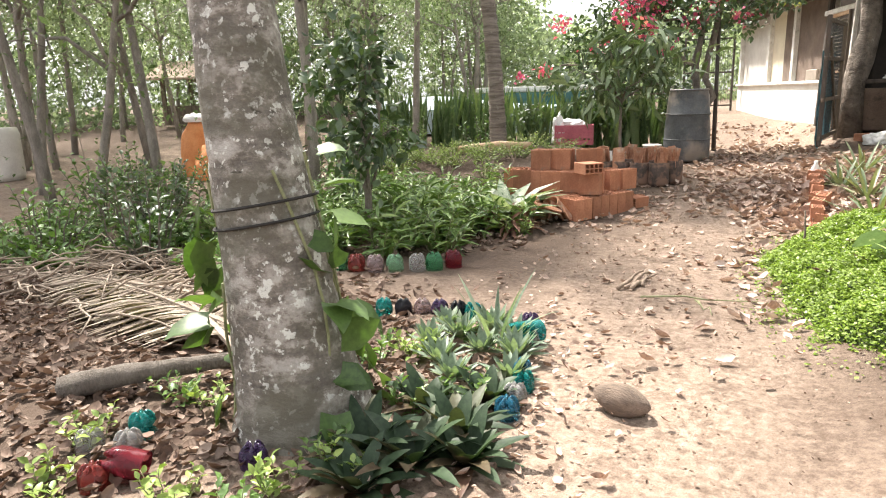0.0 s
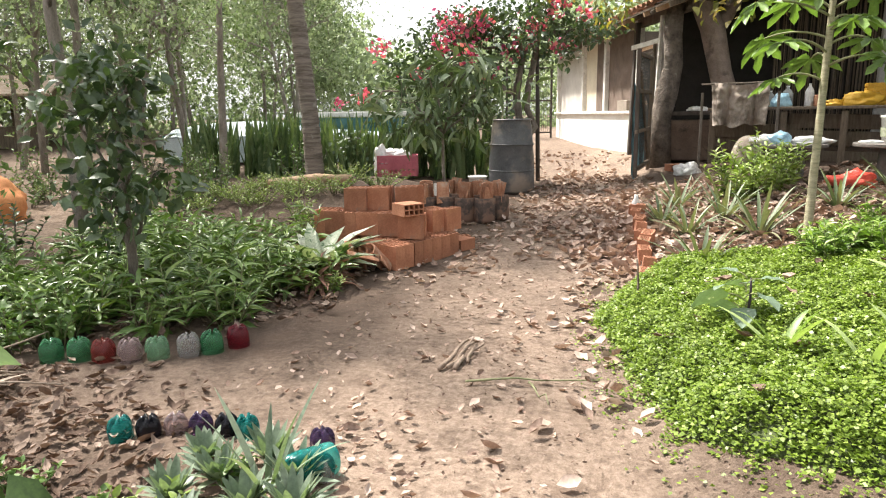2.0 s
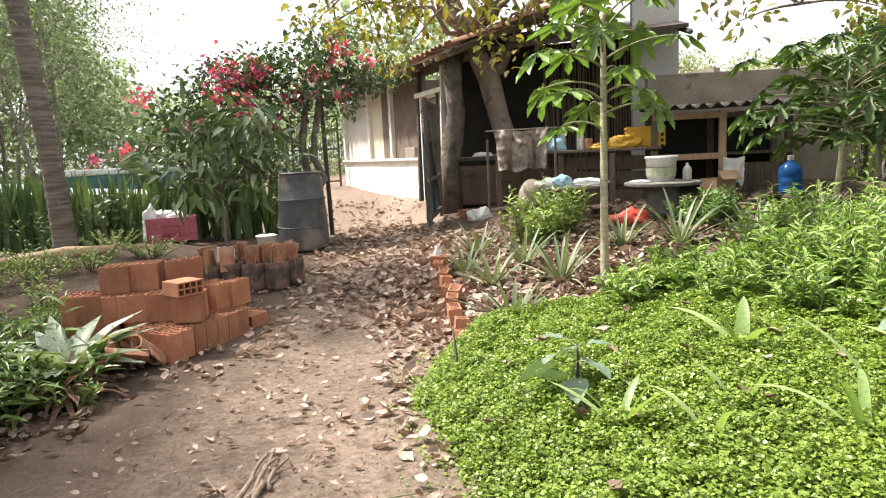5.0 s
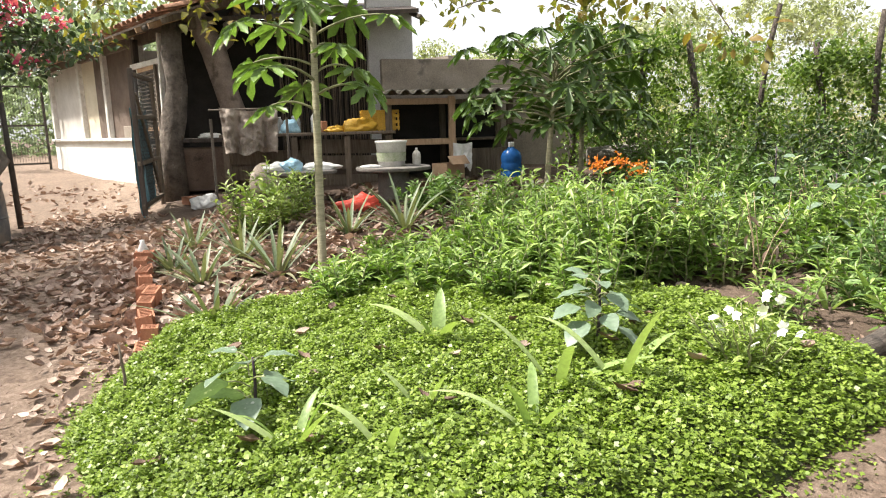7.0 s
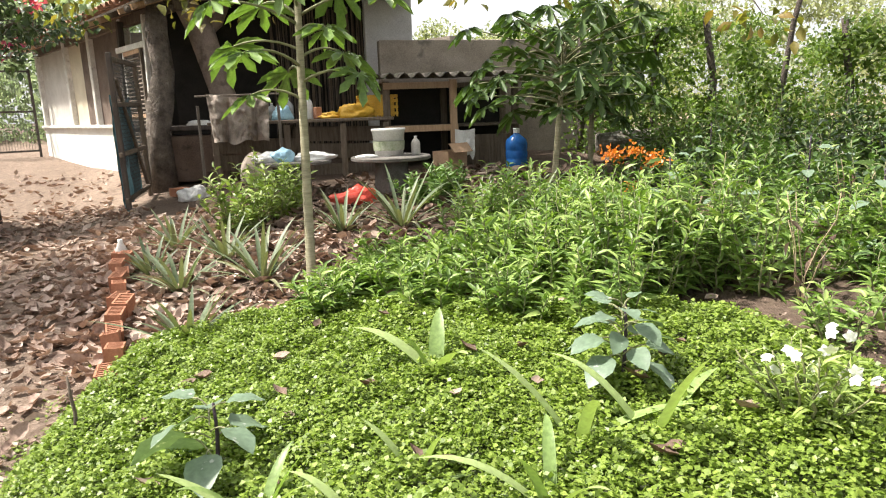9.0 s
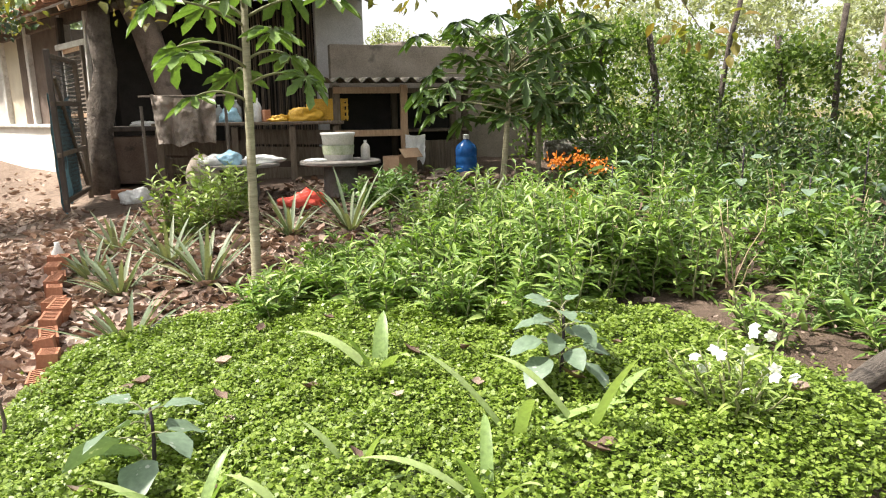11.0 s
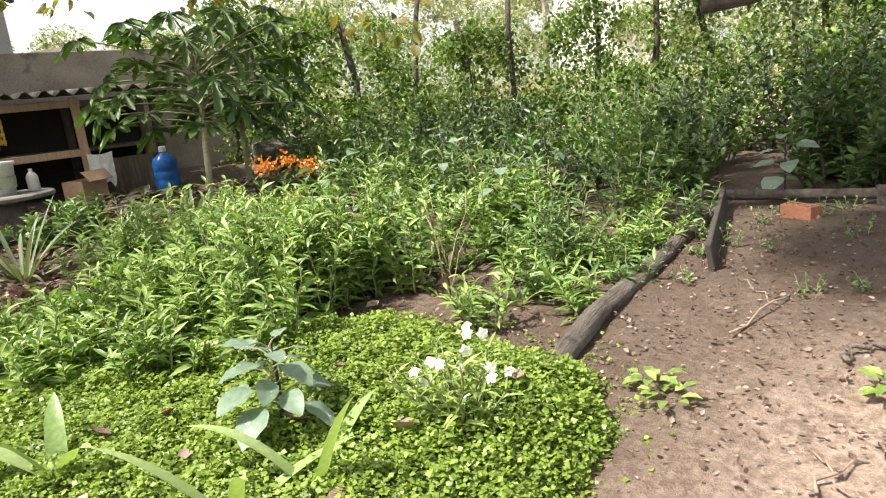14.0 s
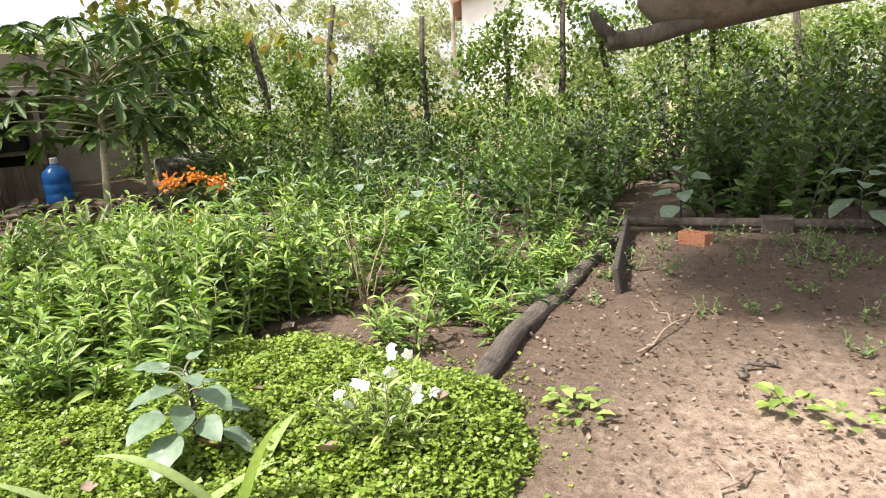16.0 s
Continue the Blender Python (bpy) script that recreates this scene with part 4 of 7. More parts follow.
for x0, y0 in ((-2.12, 6.5), (-2.12, 6.62), (-1.98, 6.75), (-1.78, 6.78)):
    lay(x0, y0, hz(x0, y0) - 0.003, 3)
for x0, y0, turn in ((-2.03, 6.53, 6), (-2.03, 6.64, 4), (-1.84, 6.6, 3), (-1.84, 6.71, 5), (-1.6, 6.66, 20), (-1.57, 6.77, 22)):
    lay(x0, y0, z3, turn)
lay(-1.56, 6.36, z2 + 0.255, 45, tip=(90, 0), label="loose hollow clay brick lying across the stack")
lay(-1.08, 6.86, hz(-1.08, 6.86) + 0.05, -30, tip=(90, 0), label="single hollow clay brick lying on the sandy path")
for x0, y0, a in ((-1.28, 7.0, 30), (-1.16, 6.93, 28), (-1.34, 7.12, 33)):
    lay(x0, y0, hz(x0, y0) - 0.01, a, HALF, label="short clay block lying behind the stack")
# edging row beside the bed
r = np.random.default_rng(4)
for i in range(14):
    t = i / 13
    x0, y0 = 0.44 + 0.11 * t + 0.012 * (-1) ** i + r.normal(0, 0.014), 5.5 + 2.75 * t
    lay(x0, y0, hz(x0, y0) - 0.05 - 0.03 * (i % 3 == 1), 84 + r.normal(0, 6), SLOT, tip=(r.normal(4, 6), r.normal(0, 5)), label="hollow clay brick set as edging beside the litter", group="edging bricks")
lay(1.28, 11.05, hz(1.28, 11.05) + 0.05, 20, tip=(90, 0), label="dusty hollow brick at the foot of the post", group="edging bricks")
lay(5.32, 2.76, hz(5.32, 2.76) - 0.02, 62, tip=(0, 0), me=HALF, label="short orange brick propping the log", group="log props")

# broken tiles heaped by the stack
M["tile"] = surface("broken_tile", (0.32, 0.13, 0.07), (0.5, 0.27, 0.17), 9, 0.9, vary=0.2, stain=((0.42, 0.33, 0.26), 9, 0.58))
Vt, Ft = [], []
for ang in np.linspace(0.5, 2.64, 6):
    for rad in (0.085, 0.072):
        for yy in (-0.13, 0.13):
            Vt.append((rad * math.cos(ang), yy, rad * math.sin(ang) - 0.04))
for i in range(5):
    a = i * 4
    Ft += [(a, a + 4, a + 5, a + 1), (a + 2, a + 3, a + 7, a + 6), (a, a + 2, a + 6, a + 4), (a + 1, a + 5, a + 7, a + 3)]
Ft += [(0, 1, 3, 2), (20, 22, 23, 21)]
r = np.random.default_rng(6)
tile_me = None
for i in range(10):
    x0, y0 = -1.86 + 0.033 * i + r.normal(0, 0.03), 5.93 + r.normal(0, 0.06)
    if tile_me is None:
        ob = grid_part("roof_tile", np.array(Vt), Ft, M["tile"], smooth=False)
        tile_me = ob.data
    else:
        ob = new("roof_tile", tile_me)
    ob.matrix_basis = pose(x0 - 0.08, y0, hz(x0, y0) + 0.06 + 0.035 * (i % 3), r.uniform(-50, -12), r.uniform(-30, 30), -40 + r.normal(0, 25))
    tagged(ob, "broken curved clay tile heaped beside the bricks", "roof tile", "broken tiles")

# ---- grow bags with shards ----


def grow_bag(x, y, seed, high=0.26, rad=0.115, shards=3):
    r = np.random.default_rng(seed)
    ob = thing("grow_bag", "dusty dark plastic grow bag of earth with clay shards in it", "plant pot", (x, y, hz(x, y)), r.uniform(0, 360), "grow bags")
    V, F = lathe([(0, 0), (rad * 0.93, 0.0), (rad, 0.04), (rad * 1.02, high * 0.6), (rad, high), (rad * 0.94, high + 0.012), (rad * 0.9, high - 0.03), (0, high - 0.03)], 20, 0.03, seed)
    grid_part("bag", V, F, M["bag"], ob, smooth=True)
    V, F = lathe([(rad * 0.9, high - 0.035), (0.0, high - 0.015)], 14)
    grid_part("earth", V, F, M["soil"], ob)
    for _ in range(shards):
        a, q = r.uniform(0, 6.28), r.uniform(0.02, 0.07)
        s = new("shard", tile_me)
        s.parent = ob
        s.matrix_basis = pose(q * math.cos(a), q * math.sin(a), high + 0.045, 82 + r.normal(0, 10), 0, r.uniform(0, 360)) @ Matrix.Scale(r.uniform(0.75, 1.05), 4)
    return ob


for i, (x, y) in enumerate(((-1.5, 8.08), (-1.28, 8.02), (-1.06, 8.0), (-0.93, 8.2), (-1.2, 8.25), (-1.42, 8.32), (-1.72, 8.05))):
    grow_bag(x, y, 50 + i, shards=4 if i != 0 else 1)

# ---- crate and bucket ----
M["crate"] = surface("faded_red_plastic", (0.33, 0.07, 0.1), (0.5, 0.14, 0.17), 5, 0.55)
M["white_plastic"] = surface("white_plastic", (0.62, 0.6, 0.58), (0.82, 0.81, 0.79), 6, 0.45)
crate = thing("crate", "faded red plastic crate with a white sack, on the raised bed", "crate", (-2.62, 10.2, gz(-2.62, 10.2)), 12)
W, D, H = 0.56, 0.36, 0.3
for sx in (-1, 1):
    part("end_panel", boxes(((0.02, D, 0.09), (sx * (W / 2), 0, H - 0.045)), ((0.02, D, 0.12), (sx * (W / 2), 0, 0.06)), ((0.024, 0.05, H), (sx * W / 2, -D / 2 + 0.025, H / 2)), ((0.024, 0.05, H), (sx * W / 2, D / 2 - 0.025, H / 2))), M["crate"], crate)
for sy in (-1, 1):
    part("top_rail", boxes(((W, 0.02, 0.1), (0, sy * D / 2, H - 0.05))), M["crate"], crate)
    part("bottom_rail", boxes(((W, 0.02, 0.05), (0, sy * D / 2, 0.03))), M["crate"], crate)
    part("band", boxes(((W * 0.96, 0.01, 0.08), (0, sy * (D / 2 - 0.006), 0.14))), M["crate"], crate)
    for k in range(9):
        part("slat", boxes(((0.02, 0.024, H - 0.02), (-W / 2 + 0.03 + k * (W - 0.06) / 8, sy * D / 2, H / 2))), M["crate"], crate)
part("bottom", boxes(((W, D, 0.015), (0, 0, 0.01))), M["crate"], crate)


def lumpy(name, label, category, at, size, mat, seed, folds=0.25, parent=None):
    """A crumpled soft thing: a dented, flattened blob that rests on its base."""
    r = np.random.default_rng(seed)
    bm = bmesh.new()
    bmesh.ops.create_icosphere(bm, subdivisions=4, radius=1)
    for q in bm.verts:
        n = noise.noise(q.co * 1.7 + Vector((seed, 0, 0))) + 0.6 * noise.noise(q.co * 4.1 + Vector((0, seed, 0))) + 0.35 * abs(noise.noise(q.co * 9))
        q.co *= 1 + folds * n
        q.co = Vector((q.co.x * size[0], q.co.y * size[1], max(q.co.z, -0.35) * size[2] + 0.35 * size[2]))
    ob = part(name, bm, mat, smooth=True)
    ob.matrix_basis = pose(*at)
    return tagged(ob, label, category)


lumpy("sack", "crumpled white plastic sack slung over the crate", "sack", (-2.86, 10.12, gz(-2.86, 10.1)), (0.1, 0.12, 0.3), M["white_plastic"], 3, 0.35)
lumpy("sack", "white sack folded over the crate rim", "sack", (-2.66, 10.2, gz(-2.6, 10.2) + 0.29), (0.2, 0.1, 0.07), M["white_plastic"], 5, 0.4)
V, F = lathe([(0, 0), (0.1, 0), (0.125, 0.22), (0.135, 0.225), (0.135, 0.24), (0.115, 0.24), (0.1, 0.03), (0, 0.03)], 20)
bucket = thing("bucket", "small white plastic bucket beside the barrel", "bucket", (-1.42, 9.95, hz(-1.42, 9.95)))
grid_part("body", V, F, M["white_plastic"], bucket, smooth=True)
V, F = tube([(0.13 * math.cos(a), 0.02, 0.23 + 0.03 * math.sin(a)) for a in np.linspace(0, math.pi, 9)], 0.003, 5)
grid_part("handle", V, F, M["metal"], bucket)
sheet = bmesh.new()
for i in range(13):
    box(sheet, (0.028, 0.004, 0.2), (i * 0.026 - 0.16, 0.02 * math.cos(i * math.pi / 1.5), 0.1), (-20, 0, 20 * math.sin(i * 2.1)))
ob = part("roof_sheet", sheet, M["white_wood"])
ob.matrix_basis = pose(-1.75, 9.4, hz(-1.75, 9.4) + 0.02, 0, 0, 5)
tagged(ob, "pale offcut of corrugated sheet leaning by the bags", "roofing sheet")
post = thing("post", "thin dark upright post beside the barrel", "post", (-0.66, 11.2, hz(-0.66, 11.2)))
V, F = tube([(0, 0, -0.1), (-0.02, 0, 1.2), (-0.05, 0, 2.75)], [0.035, 0.03, 0.028], 8, 0.05)
grid_part("pole", V, F, M["metal"], post, smooth=True)

# ---- gate ----
gate = thing("gate", "open timber gate with dark mesh and torn blue netting", "gate", (0.99, 11.45, hz(0.99, 11.45)), math.degrees(math.atan2(10.1 - 11.45, 0.68 - 0.99)))
GL, GH = 1.38, 1.68
M["mesh"] = surface("rusty_dark_mesh", (0.045, 0.05, 0.05), (0.1, 0.1, 0.1), 7, 0.8)
M["net"] = surface("faded_blue_net", (0.08, 0.2, 0.25), (0.2, 0.38, 0.44), 12, 0.8)
for x, mat in ((0.0, "old_wood"), (GL - 0.05, "dark_wood")):
    part("stile", boxes(((0.07, 0.05, GH), (x, 0, GH / 2), (0, 1.5, 0), 0.006)), M[mat], gate)
for z in (0.12, 0.62, 1.15, GH - 0.05):
    part("rail", boxes(((GL, 0.035, 0.05), (GL / 2, 0.005, z), (0, 1, 0), 0.005)), M["old_wood"], gate)
part("brace", boxes(((0.05, 0.03, 1.6), (GL / 2, 0.012, 0.8), (0, 40, 0), 0.005)), M["old_wood"], gate)
bm = bmesh.new()
for i in range(30):
    box(bm, (0.006, 0.004, GH - 0.1), (0.05 + i * (GL - 0.1) / 29, -0.02, GH / 2))
for i in range(36):
    box(bm, (GL - 0.06, 0.004, 0.006), (GL / 2, -0.024, 0.08 + i * (GH - 0.14) / 35))
part("wire_mesh", bm, M["mesh"], gate)


def cloth(name, w, h, nx, ny, depth, mat, at, turn, label, category, seed=0, sag=0.05, torn=0.0, parent=None):
    """Hanging cloth with vertical folds, double-sided by a thin second layer."""
    r = np.random.default_rng(seed)
    ph = np.cumsum(r.uniform(0.02, 0.34, nx))
    V, F = [], []
    for side in (0, 1):
        for j in range(ny):
            t = j / (ny - 1)
            for i in range(nx):
                s = i / (nx - 1)
                f = depth * (0.25 + 0.9 * t) * (1 - 1.6 * abs(math.sin(ph[i] * 0.7 + 0.9 * t * math.sin(5 * s)))) + 0.5 * depth * noise.noise((s * 5, t * 4, seed)) + 0.2 * depth * noise.noise((s * 14, t * 9, seed))
                bottom = h * (1 + torn * noise.noise((s * 4.0, seed, 1)))
                V.append((w * (s - 0.5) * (1 - 0.1 * t) + 0.012 * noise.noise((s * 9, t * 9, 4)), f + side * 0.006, -bottom * t - sag * math.sin(math.pi * s) * (1 - t)))
    n = nx * ny
    for j in range(ny - 1):
        for i in range(nx - 1):
            a = j * nx + i
            F += [(a, a + 1, a + nx + 1, a + nx), (n + a, n + a + nx, n + a + nx + 1, n + a + 1)]
    ob = grid_part(name, V, F, mat, parent, smooth=True)
    ob.matrix_basis = pose(*at, 0, 0, turn)
    if label:
        tagged(ob, label, category)
    return ob


cloth("netting", 0.95, 1.15, 40, 18, 0.03, M["net"], (GL - 0.55, -0.05, 1.25), 0, "", "", 2, 0.1, 0.5, gate)

# screen door that stands in the doorway
door = thing("door", "slatted screen door in a pale timber frame", "door", (1.16, 12.75, 0.48), math.degrees(math.atan2(1.0, -0.22)))
for x in (0.03, 0.92):
    part("stile", boxes(((0.06, 0.04, 1.9), (x, 0, 0.95), (0, 0, 0), 0.005)), M["white_wood"] if x > 0.5 else M["old_wood"], door)
for z in (0.05, 0.95, 1.87):
    part("rail", boxes(((0.9, 0.036, 0.06), (0.475, 0, z), (0, 0, 0), 0.005)), M["pale_wood"], door)
for i in range(30):
    part("slat", boxes(((0.84, 0.012, 0.022), (0.475, 0.004, 0.12 + i * 0.059), (25, 0, 0))), M["old_wood"], door)

# ---- outdoor kitchen ----
roof_pts = [(1.05, 12.1, 2.86), (4.6, 10.75, 2.98), (5.4, 13.3, 3.55), (1.9, 14.6, 3.5)]
bm = bmesh.new()
lo = [bm.verts.new(q) for q in roof_pts]
hi = [bm.verts.new((q[0], q[1], q[2] + 0.06)) for q in roof_pts]
bm.faces.new(lo[::-1])
bm.faces.new(hi)
for i in range(4):
    bm.faces.new((lo[i], lo[(i + 1) % 4], hi[(i + 1) % 4], hi[i]))
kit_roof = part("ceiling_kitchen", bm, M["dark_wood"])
tagged(kit_roof, "dark low roof of the outdoor kitchen", "roof", kind="structure")
for i in range(8):
    a, b = Vector(roof_pts[0]).lerp(Vector(roof_pts[1]), i / 7), Vector(roof_pts[3]).lerp(Vector(roof_pts[2]), i / 7)
    V, F = tube([tuple(a + (a - b) * 0.05 - Vector((0, 0, 0.05))), tuple(b - Vector((0, 0, 0.05)))], [0.04, 0.035], 7, 0.06, i)
    ob = grid_part("roof_pole", V, F, M["bark"], kit_roof, smooth=True)
screen = thing("stick_screen", "screen wall of dark upright sticks", "screen wall", (0, 0, 0), kind="structure")
r = np.random.default_rng(12)
for i in range(64):
    t = i / 63
    x, y = 2.95 + 1.75 * t, 12.55 - 0.75 * t + r.normal(0, 0.012)
    V, F = tube([(x, y, 0.6), (x + r.normal(0, 0.01), y, 1.8), (x + r.normal(0, 0.02), y, 2.95 + r.uniform(-0.1, 0.1))], r.uniform(0.009, 0.015), 5)
    grid_part("stick", V, F, M["old_wood"] if i % 3 else M["dark_wood"], screen)
# dark sheet added where the kitchen's interior lies in shade
part("back_boarding", boxes(((3.6, 0.04, 2.6), (3.3, 12.62, 1.8), (0, 0, -20))), M["black"], screen, "near-black sheet painting the kitchen's inner shade behind the sticks")

work = thing("work_table", "long rough plank work table with low boarding", "table", (2.88, 10.72, hz(2.88, 10.72)), -18.9)
top = 0.72
for k in range(3):
    part("plank", boxes(((2.3, 0.2, 0.04), (0, -0.21 + 0.21 * k, top), (0, 0, 0), 0.006)), M["old_wood"], work)
for x in (-1.08, -0.2, 0.5, 1.05):
    for y in (-0.24, 0.24):
        part("leg", boxes(((0.08, 0.08, top - 0.02), (x, y, (top - 0.02) / 2 - 0.02), (0, 0, 0), 0.006)), M["old_wood"], work)
for z, x0, w in ((0.42, -0.55, 1.1), (0.2, -0.4, 1.4), (0.54, 0.45, 1.2), (0.32, 0.5, 1.2), (0.06, 0.4, 1.3)):
    part("board", boxes(((w, 0.025, 0.19), (x0, -0.02 + 0.05 * z, z), (0, 1.5, 0), 0.004)), M["old_wood"], work)
rack = thing("counter", "low clay hearth counter behind the tree", "counter", (1.75, 11.9, hz(1.75, 11.9)), -18)
part("hearth", boxes(((1.5, 0.5, 0.62), (0, 0, 0.31), (0, 0, 0), 0.02)), surface("smoked_clay", (0.08, 0.052, 0.04), (0.2, 0.14, 0.105), 3, 0.95, relief=0.8, stain=((0.03, 0.025, 0.02), 4, 0.58)), rack)
part("slab", boxes(((1.6, 0.6, 0.06), (0, 0, 0.72), (0, 0, 0), 0.01)), M["dark_wood"], rack)
lumpy("rag", "white rag lying on the hearth counter", "rag", (1.72, 11.72, hz(1.75, 11.9) + 0.755), (0.16, 0.08, 0.05), M["white_plastic"], 9)
M["jute"] = surface("dirty_canvas", (0.17, 0.14, 0.115), (0.42, 0.35, 0.3), 5, 0.95, fine=90, relief=0.6, stain=((0.33, 0.28, 0.24), 9, 0.56))
cloth("cloth", 0.72, 0.58, 70, 34, 0.17, M["jute"], (2.02, 10.42, 1.66), -12, "dirty brown canvas cloth hung over a rail", "cloth", 5, 0.05, 0.1)
V, F = tube([(1.55, 10.55, 1.63), (2.5, 10.35, 1.64)], 0.012, 6)
rail = thing("rail", "thin rail that carries the cloth", "rail", (0, 0, 0))
grid_part("bar", V, F, M["bark"], rail)
for x, y in ((1.57, 10.55), (2.48, 10.36)):
    V, F = tube([(x, y, hz(x, y) - 0.05), (x, y, 1.52)], 0.018, 6, 0.05)
    grid_part("upright", V, F, M["bark"], rail)


def bottle(name, x, y, z, high, rad, mat, label, turn=0, lid=None, tip=0):
    ob = thing(name, label, "bottle", (x, y, z))
    ob.matrix_basis = pose(x, y, z, tip, 0, turn)
    V, F = lathe([(0, 0), (rad * 0.9, 0), (rad, 0.02 * high), (rad, 0.3 * high), (rad * 0.96, 0.34 * high), (rad, 0.38 * high), (rad, 0.62 * high), (rad * 0.75, 0.76 * high), (rad * 0.3, 0.87 * high), (rad * 0.28, 0.95 * high), (0, 0.95 * high)], 18)
    grid_part("body", V, F, mat, ob, smooth=True)
    V, F = lathe([(0, 0.93 * high), (rad * 0.33, 0.93 * high), (rad * 0.33, high), (0, high)], 14)
    grid_part("cap", V, F, lid or M["white_plastic"], ob, smooth=False)
    return ob


def tinted(name, col, rough=0.15, glassy=0.75):
    m, nd, ln = nodes_of(name)
    p = nd["Principled BSDF"]
    n = noise_tex(nd, ln, 18, 4)
    ln(ramp(nd, ln, n, [(0.3, tuple(0.7 * c for c in col)), (0.7, col)]), p.inputs["Base Color"])
    p.inputs["Roughness"].default_value, p.inputs["Transmission Weight"].default_value = rough, glassy
    p.inputs["IOR"].default_value = 1.3
    return m


M["clear"] = tinted("cloudy_clear_plastic", (0.8, 0.82, 0.82), 0.25, 0.6)
M["jug_blue"] = tinted("blue_water_jug_plastic", (0.04, 0.2, 0.62), 0.2, 0.35)
M["yellow"] = surface("yellow_plastic", (0.55, 0.3, 0.02), (0.75, 0.45, 0.05), 5, 0.5)
M["blue_bag"] = surface("pale_blue_bag", (0.25, 0.45, 0.6), (0.4, 0.62, 0.75), 8, 0.4)
tz = hz(2.88, 10.72) + 0.74
bottle("bottle", 2.95, 10.7, tz, 0.3, 0.055, M["white_plastic"], "white plastic bottle on the work table")
bottle("bottle", 2.72, 10.85, tz, 0.28, 0.07, M["clear"], "cloudy clear bottle on the work table")
bottle("bottle", 2.52, 10.9, tz, 0.22, 0.06, M["clear"], "cloudy clear bottle on the work table")
lumpy("bag", "pale blue plastic bag on the work table", "bag", (2.6, 10.68, tz), (0.13, 0.1, 0.13), M["blue_bag"], 12)
lumpy("bag", "yellow bag of fruit on the work table", "bag", (3.5, 10.4, tz), (0.24, 0.14, 0.13), M["yellow"], 14, 0.4)
lumpy("bag", "yellow cloth lying on the work table", "bag", (3.2, 10.5, tz), (0.16, 0.1, 0.06), M["yellow"], 15, 0.4)
part_bm = boxes(((0.09, 0.09, 0.15), (0, 0, 0.075), (0, 0, 0), 0.01))
ob = part("tin", part_bm, M["tile"])
ob.matrix_basis = pose(3.04, 10.62, tz, 0, 0, 12)
tagged(ob, "small brown carton on the work table", "carton")
ybox = thing("crate", "yellow plastic crate on the end of the work table", "crate", (3.8, 10.45, tz), -15)
for z in (0.04, 0.12, 0.2, 0.26):
    for sy in (-1, 1):
        part("rail", boxes(((0.5, 0.012, 0.035), (0, sy * 0.16, z))), M["yellow"], ybox)
    for sx in (-1, 1):
        part("end_rail", boxes(((0.012, 0.32, 0.035), (sx * 0.25, 0, z))), M["yellow"], ybox)
for i in range(8):
    for sy in (-1, 1):
        part("slat", boxes(((0.02, 0.016, 0.28), (-0.24 + i * 0.0686, sy * 0.16, 0.14))), M["yellow"], ybox)
part("back_sheet", boxes(((0.48, 0.006, 0.26), (0, 0.15, 0.14))), M["yellow"], ybox)


def round_table(x, y, z, rad, high, label):
    ob = thing("round_table", label, "table", (x, y, z))
    V, F = lathe([(0, high - 0.045), (rad * 0.95, high - 0.045), (rad, high - 0.035), (rad, high - 0.01), (rad * 0.97, high), (0, high)], 36, 0.006, 2)
    grid_part("tabletop", V, F, M["fibre"], ob)
    V, F = lathe([(0, -0.03), (rad * 0.5, -0.03), (rad * 0.44, 0.05), (rad * 0.42, high - 0.046), (0, high - 0.046)], 24, 0.01, 3)
    grid_part("pedestal", V, F, M["fibre"], ob, smooth=True)
    return ob


round_table(3.28, 8.78, hz(3.28, 8.78) - 0.02, 0.43, 0.42, "round grey cement table on a thick pedestal")
round_table(2.4, 9.5, hz(2.4, 9.5) - 0.02, 0.42, 0.42, "low round cement table with sacks lying on it")
lumpy("sack", "crumpled white sack on the round table", "sack", (2.15, 9.45, hz(2.4, 9.5) + 0.4), (0.2, 0.14, 0.08), M["white_plastic"], 21)
lumpy("sack", "pale blue plastic bag on the round table", "bag", (2.25, 9.36, hz(2.4, 9.5) + 0.4), (0.13, 0.1, 0.1), M["blue_bag"], 22)
lumpy("sack", "flat grey-white sack on the round table", "sack", (2.6, 9.42, hz(2.4, 9.5) + 0.4), (0.24, 0.14, 0.06), M["white_plastic"], 23)
lumpy("pot", "round pale clay pot under the cloth", "pot", (2.2, 10.6, hz(2.2, 10.6) + 0.05), (0.2, 0.2, 0.28), surface("pale_clay", (0.3, 0.25, 0.2), (0.45, 0.38, 0.32), 5, 0.9), 4, 0.03)
t2 = hz(3.28, 8.78) + 0.4
V, F = lathe([(0, 0), (0.15, 0), (0.175, 0.26), (0.185, 0.265), (0.185, 0.29), (0.165, 0.29), (0.14, 0.02), (0, 0.02)], 24)
tub = thing("tub", "white plastic tub with painted bands, on the round table", "tub", (3.27, 8.8, t2))
grid_part("body", V, F, M["white_plastic"], tub, smooth=True)
V, F = lathe([(0.16, 0.06), (0.168, 0.16)], 24)
part_ob = grid_part("label_band", np.array(V) * np.array((1.03, 1.03, 1)), F[:-2], surface("faded_green_print", (0.16, 0.22, 0.1), (0.5, 0.5, 0.4), 9, 0.6), tub, smooth=True)
bottle("bottle", 3.55, 8.72, t2, 0.2, 0.05, M["pale_panel"], "cut grey-pink plastic bottle on the round table")
lumpy("sponge", "flat white tray on the round table", "tray", (2.98, 8.72, t2), (0.12, 0.07, 0.025), M["white_plastic"], 7, 0.1)
